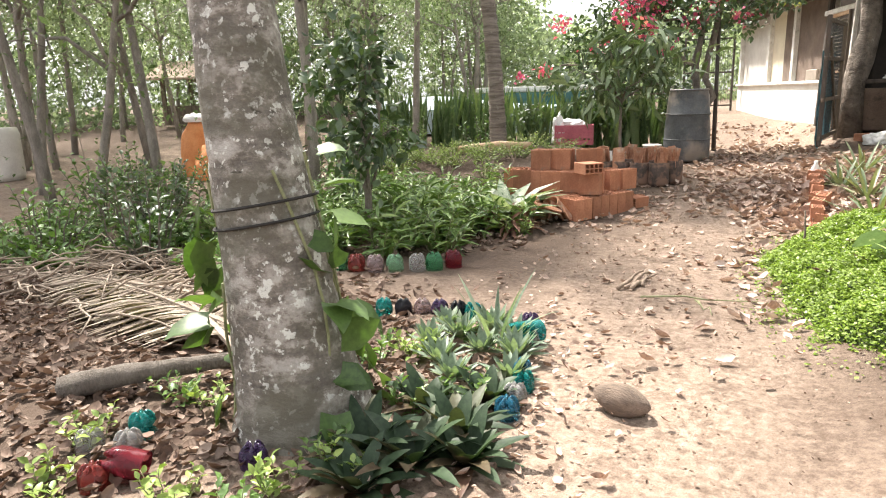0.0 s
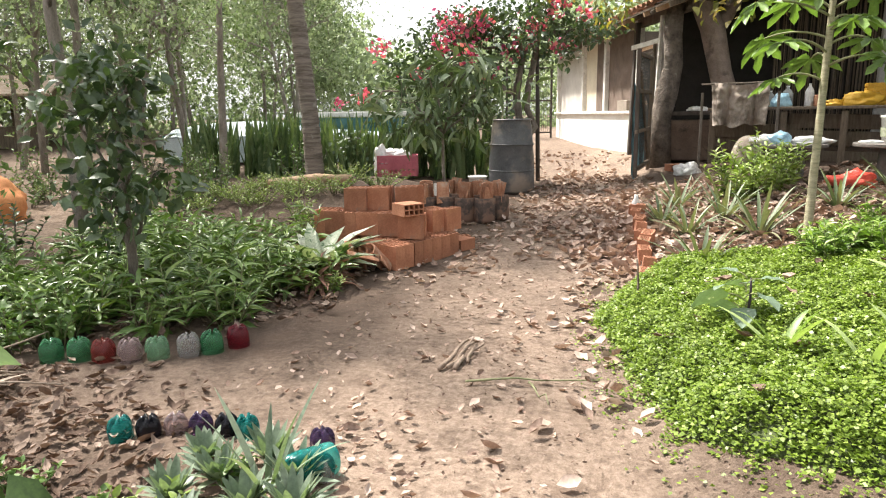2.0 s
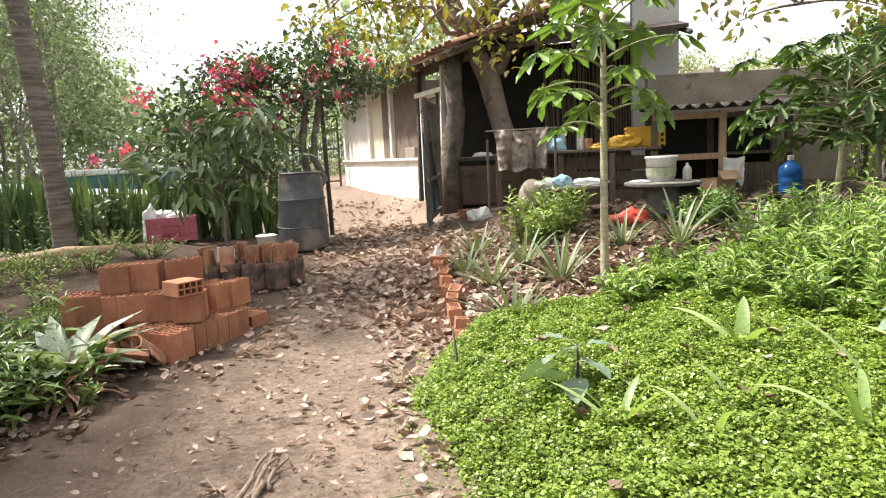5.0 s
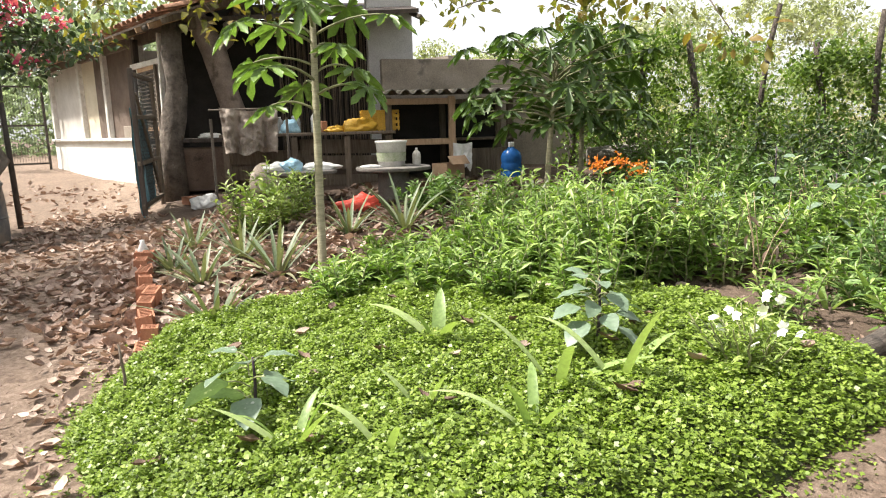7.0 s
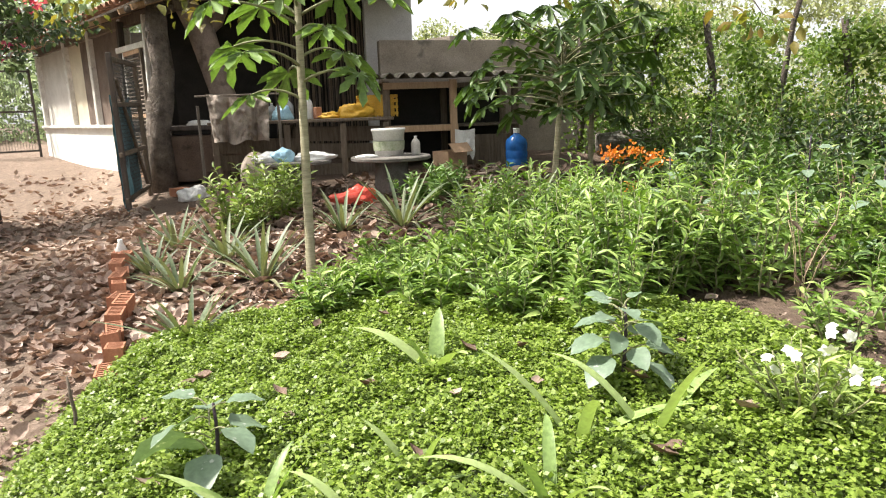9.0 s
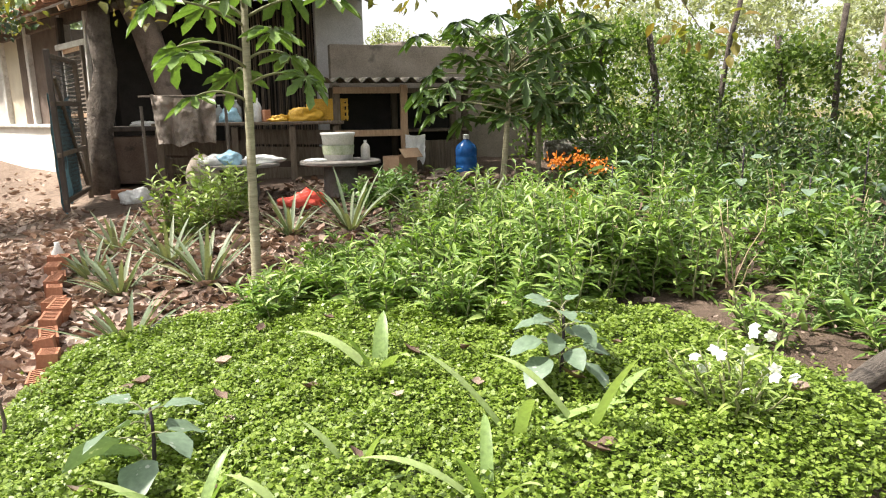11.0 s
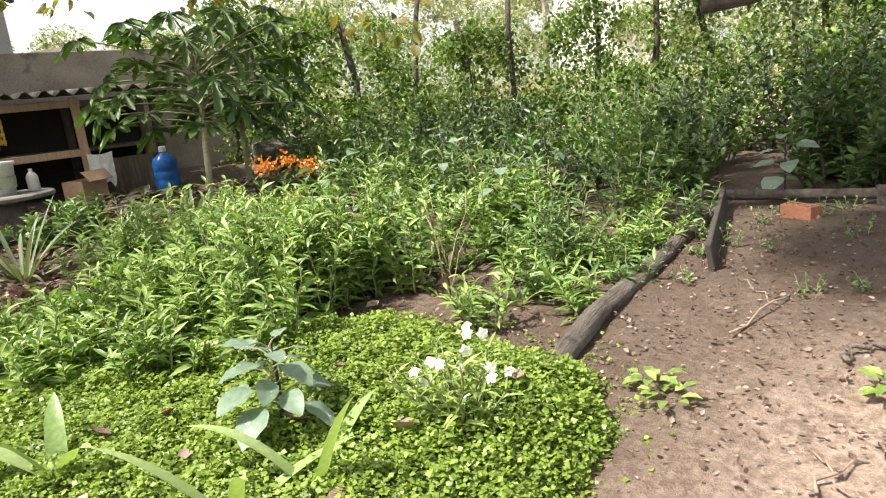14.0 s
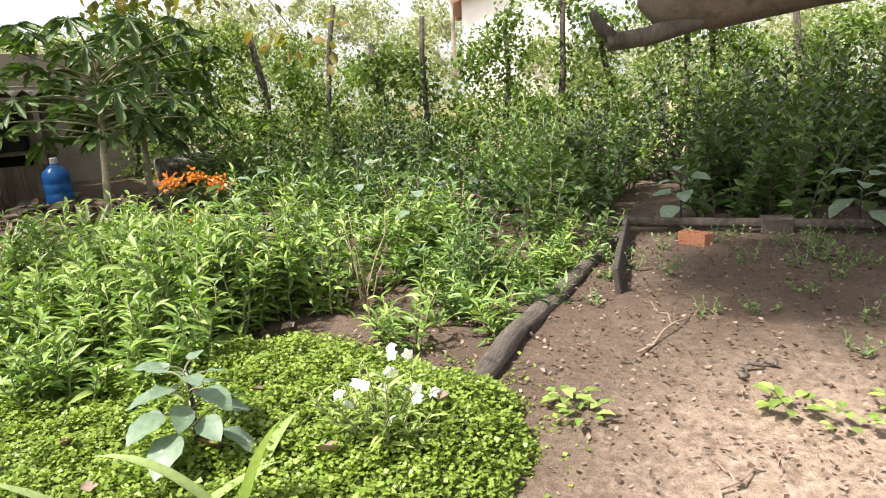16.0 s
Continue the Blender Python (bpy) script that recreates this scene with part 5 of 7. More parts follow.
M["red_bag"] = surface("red_plastic_bag", (0.6, 0.05, 0.03), (0.8, 0.12, 0.08), 8, 0.35)
lumpy("bag", "crumpled bright red plastic bag on the ground", "bag", (2.78, 8.5, hz(2.78, 8.5) - 0.01), (0.22, 0.1, 0.12), M["red_bag"], 31, 0.5)
lumpy("bag", "crumpled white plastic bag on the ground", "bag", (1.42, 10.5, hz(1.42, 10.5) - 0.01), (0.15, 0.12, 0.12), M["white_plastic"], 33, 0.4)

# ---- stall with corrugated roof ----
stall = thing("stall", "small timber shelf stall with a corrugated fibre-cement roof", "stall", (4.62, 9.85, hz(4.62, 9.85)), -17)
for x, y in ((0, 0), (-0.85, 0.15), (0.85, 0.1), (0, 0.75), (-0.85, 0.75), (0.85, 0.75)):
    part("post", boxes(((0.09, 0.07, 1.15), (x, y, 0.55), (0, 0, 0), 0.006)), M["pale_wood"] if y < 0.05 else M["old_wood"], stall)
for y, z in ((-0.02, 1.06), (-0.02, 0.52)):
    part("beam", boxes(((0.95, 0.06, 0.08), (-0.42, y + 0.02, z), (0, 0, 0), 0.005)), M["pale_wood"], stall)
part("beam", boxes(((0.95, 0.05, 0.06), (0.45, 0.03, 1.07), (0, -3, 0), 0.005)), M["old_wood"], stall)
part("shelf", boxes(((1.75, 0.72, 0.03), (0, 0.4, 0.54), (0, 0, 0), 0.004)), M["old_wood"], stall)
# near-black panel stands in for shade at the back of the stall
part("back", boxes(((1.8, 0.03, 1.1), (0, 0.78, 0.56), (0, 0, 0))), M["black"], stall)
for k in range(7):
    part("board", boxes(((0.11, 0.02, 0.42), (0.2 + 0.1 * k, 0.12, 0.2), (0, 2 * math.sin(k * 3), 0), 0.003)), M["old_wood"], stall)
V, F = [], []
nxr = 60
for j in range(2):
    for s in (0, 1):
        for i in range(nxr):
            V.append((-1.05 + 2.15 * i / (nxr - 1), -0.28 + 1.25 * j, 1.17 + 0.05 * j + 0.035 * math.sin(i / (nxr - 1) * 2.15 / 0.177 * 6.283) + 0.008 * s))
for i in range(nxr - 1):
    F += [(i, i + 1, 2 * nxr + i + 1, 2 * nxr + i), (nxr + i, 3 * nxr + i, 3 * nxr + i + 1, nxr + i + 1), (i, nxr + i, nxr + i + 1, i + 1)]
grid_part("roof_sheet", V, F, surface("mossy_fibre_cement", (0.05, 0.045, 0.038), (0.15, 0.13, 0.11), 4, 0.95, relief=0.8, stain=((0.07, 0.075, 0.04), 6, 0.52)), stall, "mossy corrugated fibre-cement sheet", True)
cloth("rag", 0.26, 0.34, 18, 14, 0.06, M["white_plastic"], (4.7, 9.7, hz(4.62, 9.85) + 0.5), -17, "white plastic bag hung on the stall post", "bag", 8, 0.02, 0.6)
M["card"] = surface("corrugated_card", (0.38, 0.24, 0.15), (0.52, 0.36, 0.24), 4, 0.9)
carton = thing("carton", "open brown cardboard carton under the stall", "carton", (4.42, 9.6, hz(4.42, 9.6)), 20)
for x, y, a in ((0.17, 0, 90), (-0.17, 0, 90), (0, 0.13, 0), (0, -0.13, 0)):
    part("side", boxes(((0.27 if a else 0.34, 0.008, 0.26), (x, y, 0.13), (0, 0, a))), M["card"], carton)
part("flap", boxes(((0.34, 0.008, 0.14), (0, -0.19, 0.3), (-40, 0, 0))), M["card"], carton)
part("bottom", boxes(((0.33, 0.25, 0.006), (0, 0, 0.006))), M["card"], carton)
jug = thing("water_jug", "blue twenty-litre water jug standing on boards", "water jug", (5.16, 9.2, hz(5.16, 9.2) + 0.015))
V, F = lathe([(0, 0), (0.125, 0), (0.14, 0.02), (0.14, 0.1), (0.132, 0.115), (0.14, 0.13), (0.14, 0.2), (0.132, 0.215), (0.14, 0.23), (0.14, 0.3), (0.125, 0.35), (0.05, 0.41), (0.035, 0.425), (0.035, 0.45), (0, 0.45)], 28)
grid_part("body", V, F, M["jug_blue"], jug, smooth=True)
V, F = lathe([(0, 0.43), (0.04, 0.43), (0.04, 0.485), (0.03, 0.49), (0, 0.49)], 18)
grid_part("cap", V, F, M["white_plastic"], jug)
r = np.random.default_rng(9)
for i in range(7):
    x, y = 4.3 + 0.14 * i + r.normal(0, 0.03), 8.75 + 0.07 * i + r.normal(0, 0.08)
    ob = part("plank", boxes(((1.1 * r.uniform(0.8, 1.1), 0.13, 0.025), (0, 0, 0), (0, 0, 0), 0.004)), M["old_wood"])
    ob.matrix_basis = pose(x + 0.15, y + 0.1, hz(x, y) + 0.03 + 0.013 * (i % 3), r.normal(0, 2), r.normal(0, 2), 40 + r.normal(0, 9))
    tagged(ob, "old grey plank lying loose on the ground", "plank", "loose planks")

# ---- logs ----


def log(pts, radii, label, mat="bark", seed=1, n=14):
    m = (len(pts) - 1) * 6 + 1
    t = np.linspace(0, len(pts) - 1, m)
    pts, radii = np.stack([np.interp(t, range(len(pts)), np.array(pts)[:, i]) for i in range(3)], 1), np.interp(t, range(len(pts)), radii)
    V, F = tube(pts, radii, n, 0.09, seed)
    ob = grid_part("log", V, F, M[mat], smooth=True)
    return tagged(ob, label, "log")


log([(2.88, 3.26, 0.37), (3.45, 3.31, 0.41), (4.0, 3.29, 0.425), (4.64, 3.29, 0.455), (5.34, 3.26, 0.48)], [0.042, 0.05, 0.048, 0.044, 0.035], "long barkless grey log lying along the edge of the bare patch", "old_log", 2)
log([(5.6, 3.54, 0.535), (5.7, 2.78, 0.53), (5.78, 1.95, 0.53), (5.86, 0.5, 0.54)], [0.034, 0.036, 0.034, 0.032], "thin log laid on bricks along the bushes", "dark_bark", 3)
ob = part("plank", boxes(((1.35, 0.03, 0.16), (0, 0, 0.07), (0, 0, 0), 0.005)), M["dark_wood"])
ob.matrix_basis = pose(4.88, 3.12, 0.43, -8, -2, 10)
tagged(ob, "dark rotten plank on edge beside the log", "plank")
ob = part("block", boxes(((0.16, 0.2, 0.12), (0, 0, 0.06), (0, 0, 0), 0.008)), M["dark_bark"])
ob.matrix_basis = pose(5.78, 2.3, hz(5.75, 2.3) - 0.02, 0, 0, 8)
tagged(ob, "dark weathered block under the thin log", "block")
log([(6.3, 9.0, 0.86), (6.8, 8.8, 0.9), (7.3, 8.55, 0.93)], [0.15, 0.16, 0.15], "thick pale dead log lying in the weeds", "palm", 5)
log([(-2.62, 1.6, 0.05), (-2.4, 1.75, 0.09), (-2.08, 2.02, 0.1)], [0.055, 0.045, 0.032], "short grey dead branch lying in litter", "bark", 6)

# ---- palms ----


def frond(a, up, length, seed, droop=0.55):
    """Palm frond in its own frame: a rib with two rows of narrow leaflets."""
    r = np.random.default_rng(seed)
    t = np.linspace(0, 1, 12)
    d = np.array((math.cos(a), math.sin(a), 0))
    P = d * (length * t)[:, None] + np.array((0, 0, 1.0)) * (up * length * t - droop * length * t ** 2)[:, None]
    k = 60
    s = np.linspace(0.15, 1, k)
    i = np.minimum((s * 11).astype(int), 10)
    pos = P[i] + (P[i + 1] - P[i]) * (s * 11 - i)[:, None]
    side = np.cross(d, (0, 0, 1.0))
    lots = []
    for q in (-1, 1):
        aim = d * 0.6 + side * q + r.normal(0, 0.12, (k, 3)) - np.array((0, 0, 0.35))
        L = length * 0.3 * np.sin(np.pi * (0.15 + 0.8 * s)) + 0.05
        lots.append(leaves(LANCE, pos, aim, np.array((0, 0, 1.0)), L, 0.035))
    return tube(P, np.linspace(0.025, 0.006, 12), 5), lots


def palm_tree(name, label, at, trunk, mat, seed, fronds=14, length=2.4, rings=0.0):
    root = thing(name, label, "palm tree", at)
    tp = np.array([q[:3] for q in trunk])
    rad = np.array([q[3] for q in trunk])
    n = 70
    t = np.linspace(0, len(tp) - 1, n)
    P = np.stack([np.interp(t, range(len(tp)), tp[:, i]) for i in range(3)], 1)
    R = np.interp(t, range(len(tp)), rad) * (1 + rings * np.where(np.arange(n) % 2, 1, -1))
    V, F = tube(P, R, 26, 0.022, seed)
    grid_part("trunk", V, F, mat, root, smooth=True)
    for i in range(fronds):
        rib, lots = frond(i * 2.4, 0.75 - 0.06 * (i % 9), length, seed + i)
        top = tp[-1]
        V, F = rib
        fr = grid_part("frond", V + top, F, M["stem"], root)
        leaf_part("leaflets", [(q[0] + top, *q[1:]) for q in lots], LEAF["mid"], fr)
    return root


# both palms' fronds are unseen, added for shadow and sized by its place
palm = palm_tree("palm_tree", "thick grey lichen-spotted palm trunk standing in litter", (-1.57, 1.85, 0), [(0.03, 0, -0.08, 0.31), (0.02, 0, 0.08, 0.255), (-0.03, 0.01, 0.3, 0.215), (-0.12, 0.05, 0.75, 0.185), (-0.22, 0.11, 1.15, 0.17), (-0.31, 0.17, 1.6, 0.158), (-0.6, 0.35, 3.2, 0.145), (-1.3, 0.6, 8.2, 0.12)], M["palm"], 2, 13, 2.0, 0.008)
palm_tree("palm_tree", "thin ringed palm trunk standing in the raised bed", (-3.5, 9.2, gz(-3.5, 9.2)), [(0, 0, -0.1, 0.15), (0, 0, 0.1, 0.125), (-0.05, 0.05, 0.9, 0.11), (-0.2, 0.18, 2.0, 0.105), (-0.42, 0.4, 3.4, 0.1), (-0.9, 0.8, 6.2, 0.09)], M["palm_thin"], 3, 9, 1.5, 0.045)

# climbing heart-leaved vine and wires on the thick palm
HEART = (np.array([(0, 0.08, 0), (0, .45, -.02), (0, .78, -.06), (0, 1, -.16), (-.42, .0, .05), (-.5, .38, .1), (-.28, .75, .03), (.42, .0, .05), (.5, .38, .1), (.28, .75, .03)]),
         [(0, 1, 5, 4), (5, 1, 2, 6), (6, 2, 3), (0, 7, 8, 1), (8, 9, 2, 1), (9, 3, 2)])
ivy = thing("climbing_plant", "heart-leaved climber with glossy leaves growing up the palm trunk", "climbing plant", (-1.57, 1.85, 0))
r = np.random.default_rng(15)
lots, woods = [], []
for a0, z1, k in ((0.6, 1.0, 10), (-0.5, 0.95, 9), (-2.4, 0.55, 6), (3.4, 0.9, 8), (1.3, 0.6, 6)):
    t = np.linspace(0, 1, 9)
    z = 0.02 + z1 * t
    rad = np.interp(z, [0, 0.3, 0.75, 1.2], [0.27, 0.23, 0.2, 0.185])
    ang = a0 + 0.35 * np.sin(4 * t + a0)
    cx, cy = np.interp(z, [0, 0.75, 1.2], [0.02, -0.12, -0.22]), np.interp(z, [0, 0.75, 1.2], [0, 0.05, 0.11])
    P = np.stack([cx + rad * np.cos(ang), cy + rad * np.sin(ang), z], 1)
    woods.append(tube(P, 0.006, 5))
    i = r.integers(0, 9, k)
    out = np.stack([np.cos(ang[i]), np.sin(ang[i]), np.zeros(k)], 1)
    L = r.uniform(0.1, 0.19, k)
    lots.append(leaves(HEART, P[i] + out * 0.05, out * 0.5 + 0.45 * r.normal(size=(k, 3)) - np.array((0, 0, 0.55)), out + 0.3 * r.normal(size=(k, 3)) + np.array((0, 0, 0.5)), L, L * 0.8))
V, F = join(*woods)
grid_part("vine", V, F, M["stem"], ivy)
leaf_part("leaves", lots, LEAF["papaya"], ivy)
wire = thing("wire", "dark wire tied round the palm trunk", "wire", (-1.57, 1.85, 0))
for z in (0.77, 0.84):
    a = np.linspace(0, 2 * np.pi, 30)
    V, F = tube(np.stack([-0.125 + 0.195 * np.cos(a), 0.052 + 0.195 * np.sin(a), z + 0.03 * np.cos(a)], 1), 0.006, 5, cap=False)
    grid_part("loop", V, F, M["black"], wire)

# ---- sword plants behind the bricks ----
r = np.random.default_rng(17)
for i in range(34):
    t = i / 33
    x, y = -6.7 + 5.2 * t + r.normal(0, 0.06), 11.55 + 0.1 * math.sin(i) + r.normal(0, 0.08)
    k = 14
    root = thing("sword_plant", "clump of tall stiff sword-shaped leaves with pale banding", "plant", (x, y, gz(x, y)), group="sword plants")
    foot = np.stack([r.normal(0, 0.08, k), r.normal(0, 0.08, k), np.full(k, -0.03)], 1)
    aim = np.stack([r.normal(0, 0.18, k), r.normal(0, 0.16, k), np.ones(k)], 1)
    leaf_part("leaves", blades(foot, aim, r.uniform(0.75, 1.25, k), r.uniform(0.085, 0.125, k), 0.03, 6, r), LEAF["sword"], root)

# ---- left bed ----
r = np.random.default_rng(19)
n = 0
while n < 46:
    x, y = r.uniform(-4.4, -1.9), r.uniform(4.15, 6.6)
    if y < 4.15 + 0.35 * max(0, x + 3.0) or (x > -2.3 and y > 5.6) or math.hypot(x + 3.01, y - 4.72) < 0.15:
        continue
    plant("foliage_plant", "leafy low garden plant with lance-shaped leaves", "plant", (x, y), 11, r.uniform(0.3, 0.5), 0.34, LANCE, (0.23, 0.17), 9, LEAF["garden"], seed=100 + n, droop=0.5, group="low plants of the left bed", first=0.1)
    n += 1
for i, (x, y) in enumerate(((-4.9, 5.3), (-5.4, 6.2), (-4.7, 7.0), (-5.6, 7.6), (-6.2, 5.4), (-4.6, 8.3), (-5.2, 9.4), (-6.6, 9.9), (-4.3, 10.6), (-5.0, 4.2), (-5.9, 4.4), (-4.2, 3.4), (-5.2, 3.3))):
    plant("bush", "dark-leaved garden bush under the trees", "bush", (x, y), 12, r.uniform(0.5, 1.0), 0.45, OVAL, (0.1, 0.5), 16, LEAF["dark"] if i % 2 else LEAF["mid"], M["bark"], seed=160 + i, group="bushes under the trees", radius=0.009)
for i in range(26):
    x, y = r.uniform(-8.2, -4.4), r.uniform(3.6, 10.4)
    plant("bush", "thin grey-green undergrowth bush among the trees", "bush", (x, y), 10, r.uniform(0.4, 0.95), 0.42, HEX, (0.085, 0.5), 16, LEAF["woods"] if i % 2 else LEAF["mid"], M["bark"], seed=900 + i, group="undergrowth among the trees", radius=0.006)
citrus = tree("small_tree", "young citrus tree with dark glossy leaves", (-3.01, 4.72, 0), [(0, 0, -0.05, 0.035), (0.01, 0, 0.4, 0.032), (-0.02, 0.02, 0.8, 0.026), (0.0, 0, 1.2, 0.018)],
              [(1, (0.25, 0.1, 1.0), 0.014), (2, (-0.28, -0.1, 1.35), 0.014), (2, (0.2, -0.2, 1.45), 0.014), (3, (0.05, 0.15, 1.62), 0.012), (3, (-0.12, 0, 1.6), 0.012), (1, (-0.25, 0.15, 0.85), 0.012), (1, (0.1, -0.25, 0.8), 0.012)],
              0.2, OVAL, (0.115, 0.55), 620, LEAF["dark"], M["bark"], 7, twig=0.1)
tree("tree", "slender dark-leaved tree leaning over the garden bed", (-4.75, 6.35, hz(-4.75, 6.35)), [(0, 0, -0.1, 0.07), (0.03, 0, 1.0, 0.06), (0.0, -0.05, 2.2, 0.055), (0.1, -0.1, 3.4, 0.045), (0.2, -0.2, 4.4, 0.03)],
     [(3, (1.15, -0.2, 3.2), 0.03), (3, (0.9, -0.9, 3.9), 0.03), (4, (0.9, -0.3, 4.9), 0.03), (4, (-0.4, -0.6, 5.0), 0.03), (4, (1.7, -0.9, 4.7), 0.03), (3, (-0.5, 0.3, 4.2), 0.03), (4, (0.3, 0.5, 5.2), 0.03), (2, (0.95, -0.35, 2.7), 0.02)],
     0.42, OVAL, (0.11, 0.5), 2300, LEAF["dark"], M["woods_bark"], 77, droop=0.6, twig=0.4)
root = thing("variegated_plant", "clump of broad cream and green striped leaves", "plant", (-2.12, 5.75, hz(-2.1, 5.8)))
k = 30
a = r.uniform(0, 6.28, k)
leaf_part("leaves", leaves(LANCE, np.stack([0.05 * np.cos(a), 0.05 * np.sin(a), np.full(k, 0.03)], 1), np.stack([np.cos(a), np.sin(a), r.uniform(0.25, 1.2, k)], 1), np.array((0, 0, 1.0)), r.uniform(0.42, 0.6, k), 0.13), LEAF["variegated"], root)
root = thing("withered_plant", "clump of withered reddish-brown leaves beside the bricks", "plant", (-1.98, 5.45, hz(-2, 5.5)))
k = 60
a = r.uniform(0, 6.28, k)
leaf_part("leaves", leaves(LANCE, np.stack([0.08 * np.cos(a), 0.08 * np.sin(a), r.uniform(0.02, 0.14, k)], 1), np.stack([np.cos(a), np.sin(a), r.uniform(-0.3, 0.7, k)], 1), np.array((0, 0, 1.0)) + 0.5 * r.normal(size=(k, 3)), r.uniform(0.14, 0.3, k), 0.035), LEAF["rust"], root)
for i, (x, y) in enumerate(((-2.15, 5.55), (-1.95, 5.35), (-2.35, 6.6), (-2.7, 7.0), (-3.0, 7.4), (-1.95, 7.3))):
    plant("weed", "tuft of feathery green weed at the bed's edge", "weed", (x, y, gz(x, y)), 10, 0.22, 0.22, LANCE, (0.08, 0.25), 14, LEAF["bright"], seed=190 + i, group="feathery weeds")
for i, (x, y) in enumerate(((-3.9, 7.9), (-3.6, 7.7), (-4.2, 8.2), (-3.2, 8.0), (-3.9, 8.5), (-4.3, 7.7), (-3.4, 8.35), (-2.5, 8.9), (-2.9, 8.3), (-3.1, 9.4))):
    plant("weed", "soft carpet of feathery bright weed on the raised bed", "weed", (x, y, gz(x, y)), 24, 0.2, 0.4, LANCE, (0.06, 0.3), 14, LEAF["bright"], seed=200 + i, group="feathery weeds")
log([(-3.9, 8.55, gz(-3.9, 8.55) + 0.03), (-3.3, 8.75, gz(-3.3, 8.75) + 0.06), (-2.9, 8.95, gz(-2.9, 8.95) + 0.04)], [0.06, 0.065, 0.05], "pale cut log lying on the raised bed", "pale_wood", 8)

# ---- mango sapling and bougainvillea ----
tree("mango_sapling", "mango sapling in a grow bag with long drooping leaves", (-1.5, 8.08, hz(-1.5, 8.08) + 0.2), [(0, 0, -0.02, 0.022), (-0.04, 0.03, 0.35, 0.018), (-0.05, 0.08, 0.75, 0.016), (-0.1, 0.1, 1.15, 0.012)],
     [(2, (-0.36, 0.0, 0.95), 0.012), (2, (0.36, 0.1, 0.95), 0.012), (2, (-0.55, 0.1, 1.15), 0.012), (2, (0.48, 0.0, 1.2), 0.012), (3, (0.1, 0.15, 1.45), 0.01), (3, (-0.3, 0.1, 1.4), 0.01), (3, (0.28, -0.1, 1.35), 0.01)],
     0.22, LANCE, (0.23, 0.24), 420, LEAF["mango"], M["bark"], 4, droop=0.55, twig=0.13)
boug = tree("bougainvillea", "sprawling bougainvillea with magenta bracts and dark leaves", (-0.95, 10.85, hz(-0.95, 10.85)), [(0, 0, -0.05, 0.06), (0.05, 0.05, 0.7, 0.055), (-0.02, 0.1, 1.3, 0.05), (0.05, 0.2, 1.9, 0.04)],
            [(2, (-1.0, 0.2, 1.6), 0.03), (3, (-1.5, 0.5, 1.95), 0.03), (3, (-0.8, 0.3, 2.2), 0.03), (3, (0.3, 0.6, 2.15), 0.03), (3, (0.9, 0.4, 2.2), 0.03), (2, (-2.2, 0.2, 1.35), 0.03), (1, (-1.3, 0.0, 0.9), 0.02), (3, (-0.2, 0.1, 2.35), 0.02)],
            0.36, OVAL, (0.095, 0.6), 5200, LEAF["dark"], M["bark"], 9, twig=0.28)
for q in ((0.08, 0.0), (-0.1, 0.12)):
    V, F = tube(bend((q[0], q[1], 0), (q[0] + 0.1, 0.3, 2.0), 8, (0, 0, 0), 0.04, 3), 0.045, 8, 0.08)
    grid_part("trunk", V, F, M["bark"], boug, smooth=True)
lots = []
r = np.random.default_rng(23)
for c, s, k in (((-0.95, 0.1, 2.3), 0.2, 90), ((-0.55, 0.15, 2.28), 0.15, 60), ((0.2, 0.2, 2.25), 0.15, 45), ((-0.7, -0.1, 1.85), 0.13, 40), ((-1.1, -0.1, 2.0), 0.1, 22), ((-2.05, 0.1, 2.0), 0.11, 24), ((0.55, 0.3, 2.6), 0.16, 50), ((0.95, 0.3, 2.45), 0.1, 22), ((-2.3, 0.0, 1.35), 0.09, 16), ((-0.1, 0.1, 1.95), 0.12, 24), ((-2.75, 0.1, 1.25), 0.07, 12), ((0.6, 0.2, 2.0), 0.1, 14), ((-1.5, 0.1, 1.65), 0.1, 14), ((-0.4, 0.0, 1.6), 0.1, 12)):
    k = int(k * 1.5)
    leaf_part("flower_cluster", leaves(SMALL, np.array(c) + s * r.normal(0, 0.7, (k, 3)) - np.array((0, 0.12, 0)), ball(k, r), ball(k, r), r.uniform(0.06, 0.1, k), 0.065), LEAF["pink"], boug, "bright magenta papery bracts")["kind"] = "stuff"

# ---- big tree by the kitchen ----
kt = tree("big_tree", "big leaning tree with yellowing leaves beside the kitchen", (2.25, 11.75, hz(2.2, 11.8)), [(0.1, 0, -0.1, 0.24), (0.0, 0, 0.5, 0.18), (-0.22, 0.12, 1.3, 0.16), (-0.36, 0.2, 1.95, 0.18), (-0.66, 0.25, 2.6, 0.14), (-0.95, 0.3, 3.3, 0.12), (-1.0, 0.3, 4.4, 0.12)],
          [(3, (0.9, 0.2, 3.2), 0.13), (4, (-2.4, -2.0, 2.75), 0.06), (4, (-1.3, -2.5, 2.6), 0.06), (5, (0.2, -3.4, 2.75), 0.06), (4, (2.3, -3.6, 2.4), 0.06), (4, (-2.6, 0.2, 2.9), 0.05), (5, (3.6, -4.2, 2.5), 0.05), (6, (-1.0, -0.6, 5.2), 0.07), (6, (1.0, 0.4, 5.0), 0.07), (4, (1.2, -1.6, 3.35), 0.07), (6, (-3.0, -1.0, 4.4), 0.06), (4, (2.7, -5.3, 2.28), 0.05), (5, (4.3, -4.8, 2.6), 0.05), (4, (3.2, -4.4, 2.55), 0.045)],
          0.42, OVAL, (0.13, 0.55), 4200, LEAF["cashew"], M["smooth_bark"], 5, twig=0.42)

# ---- papayas ----


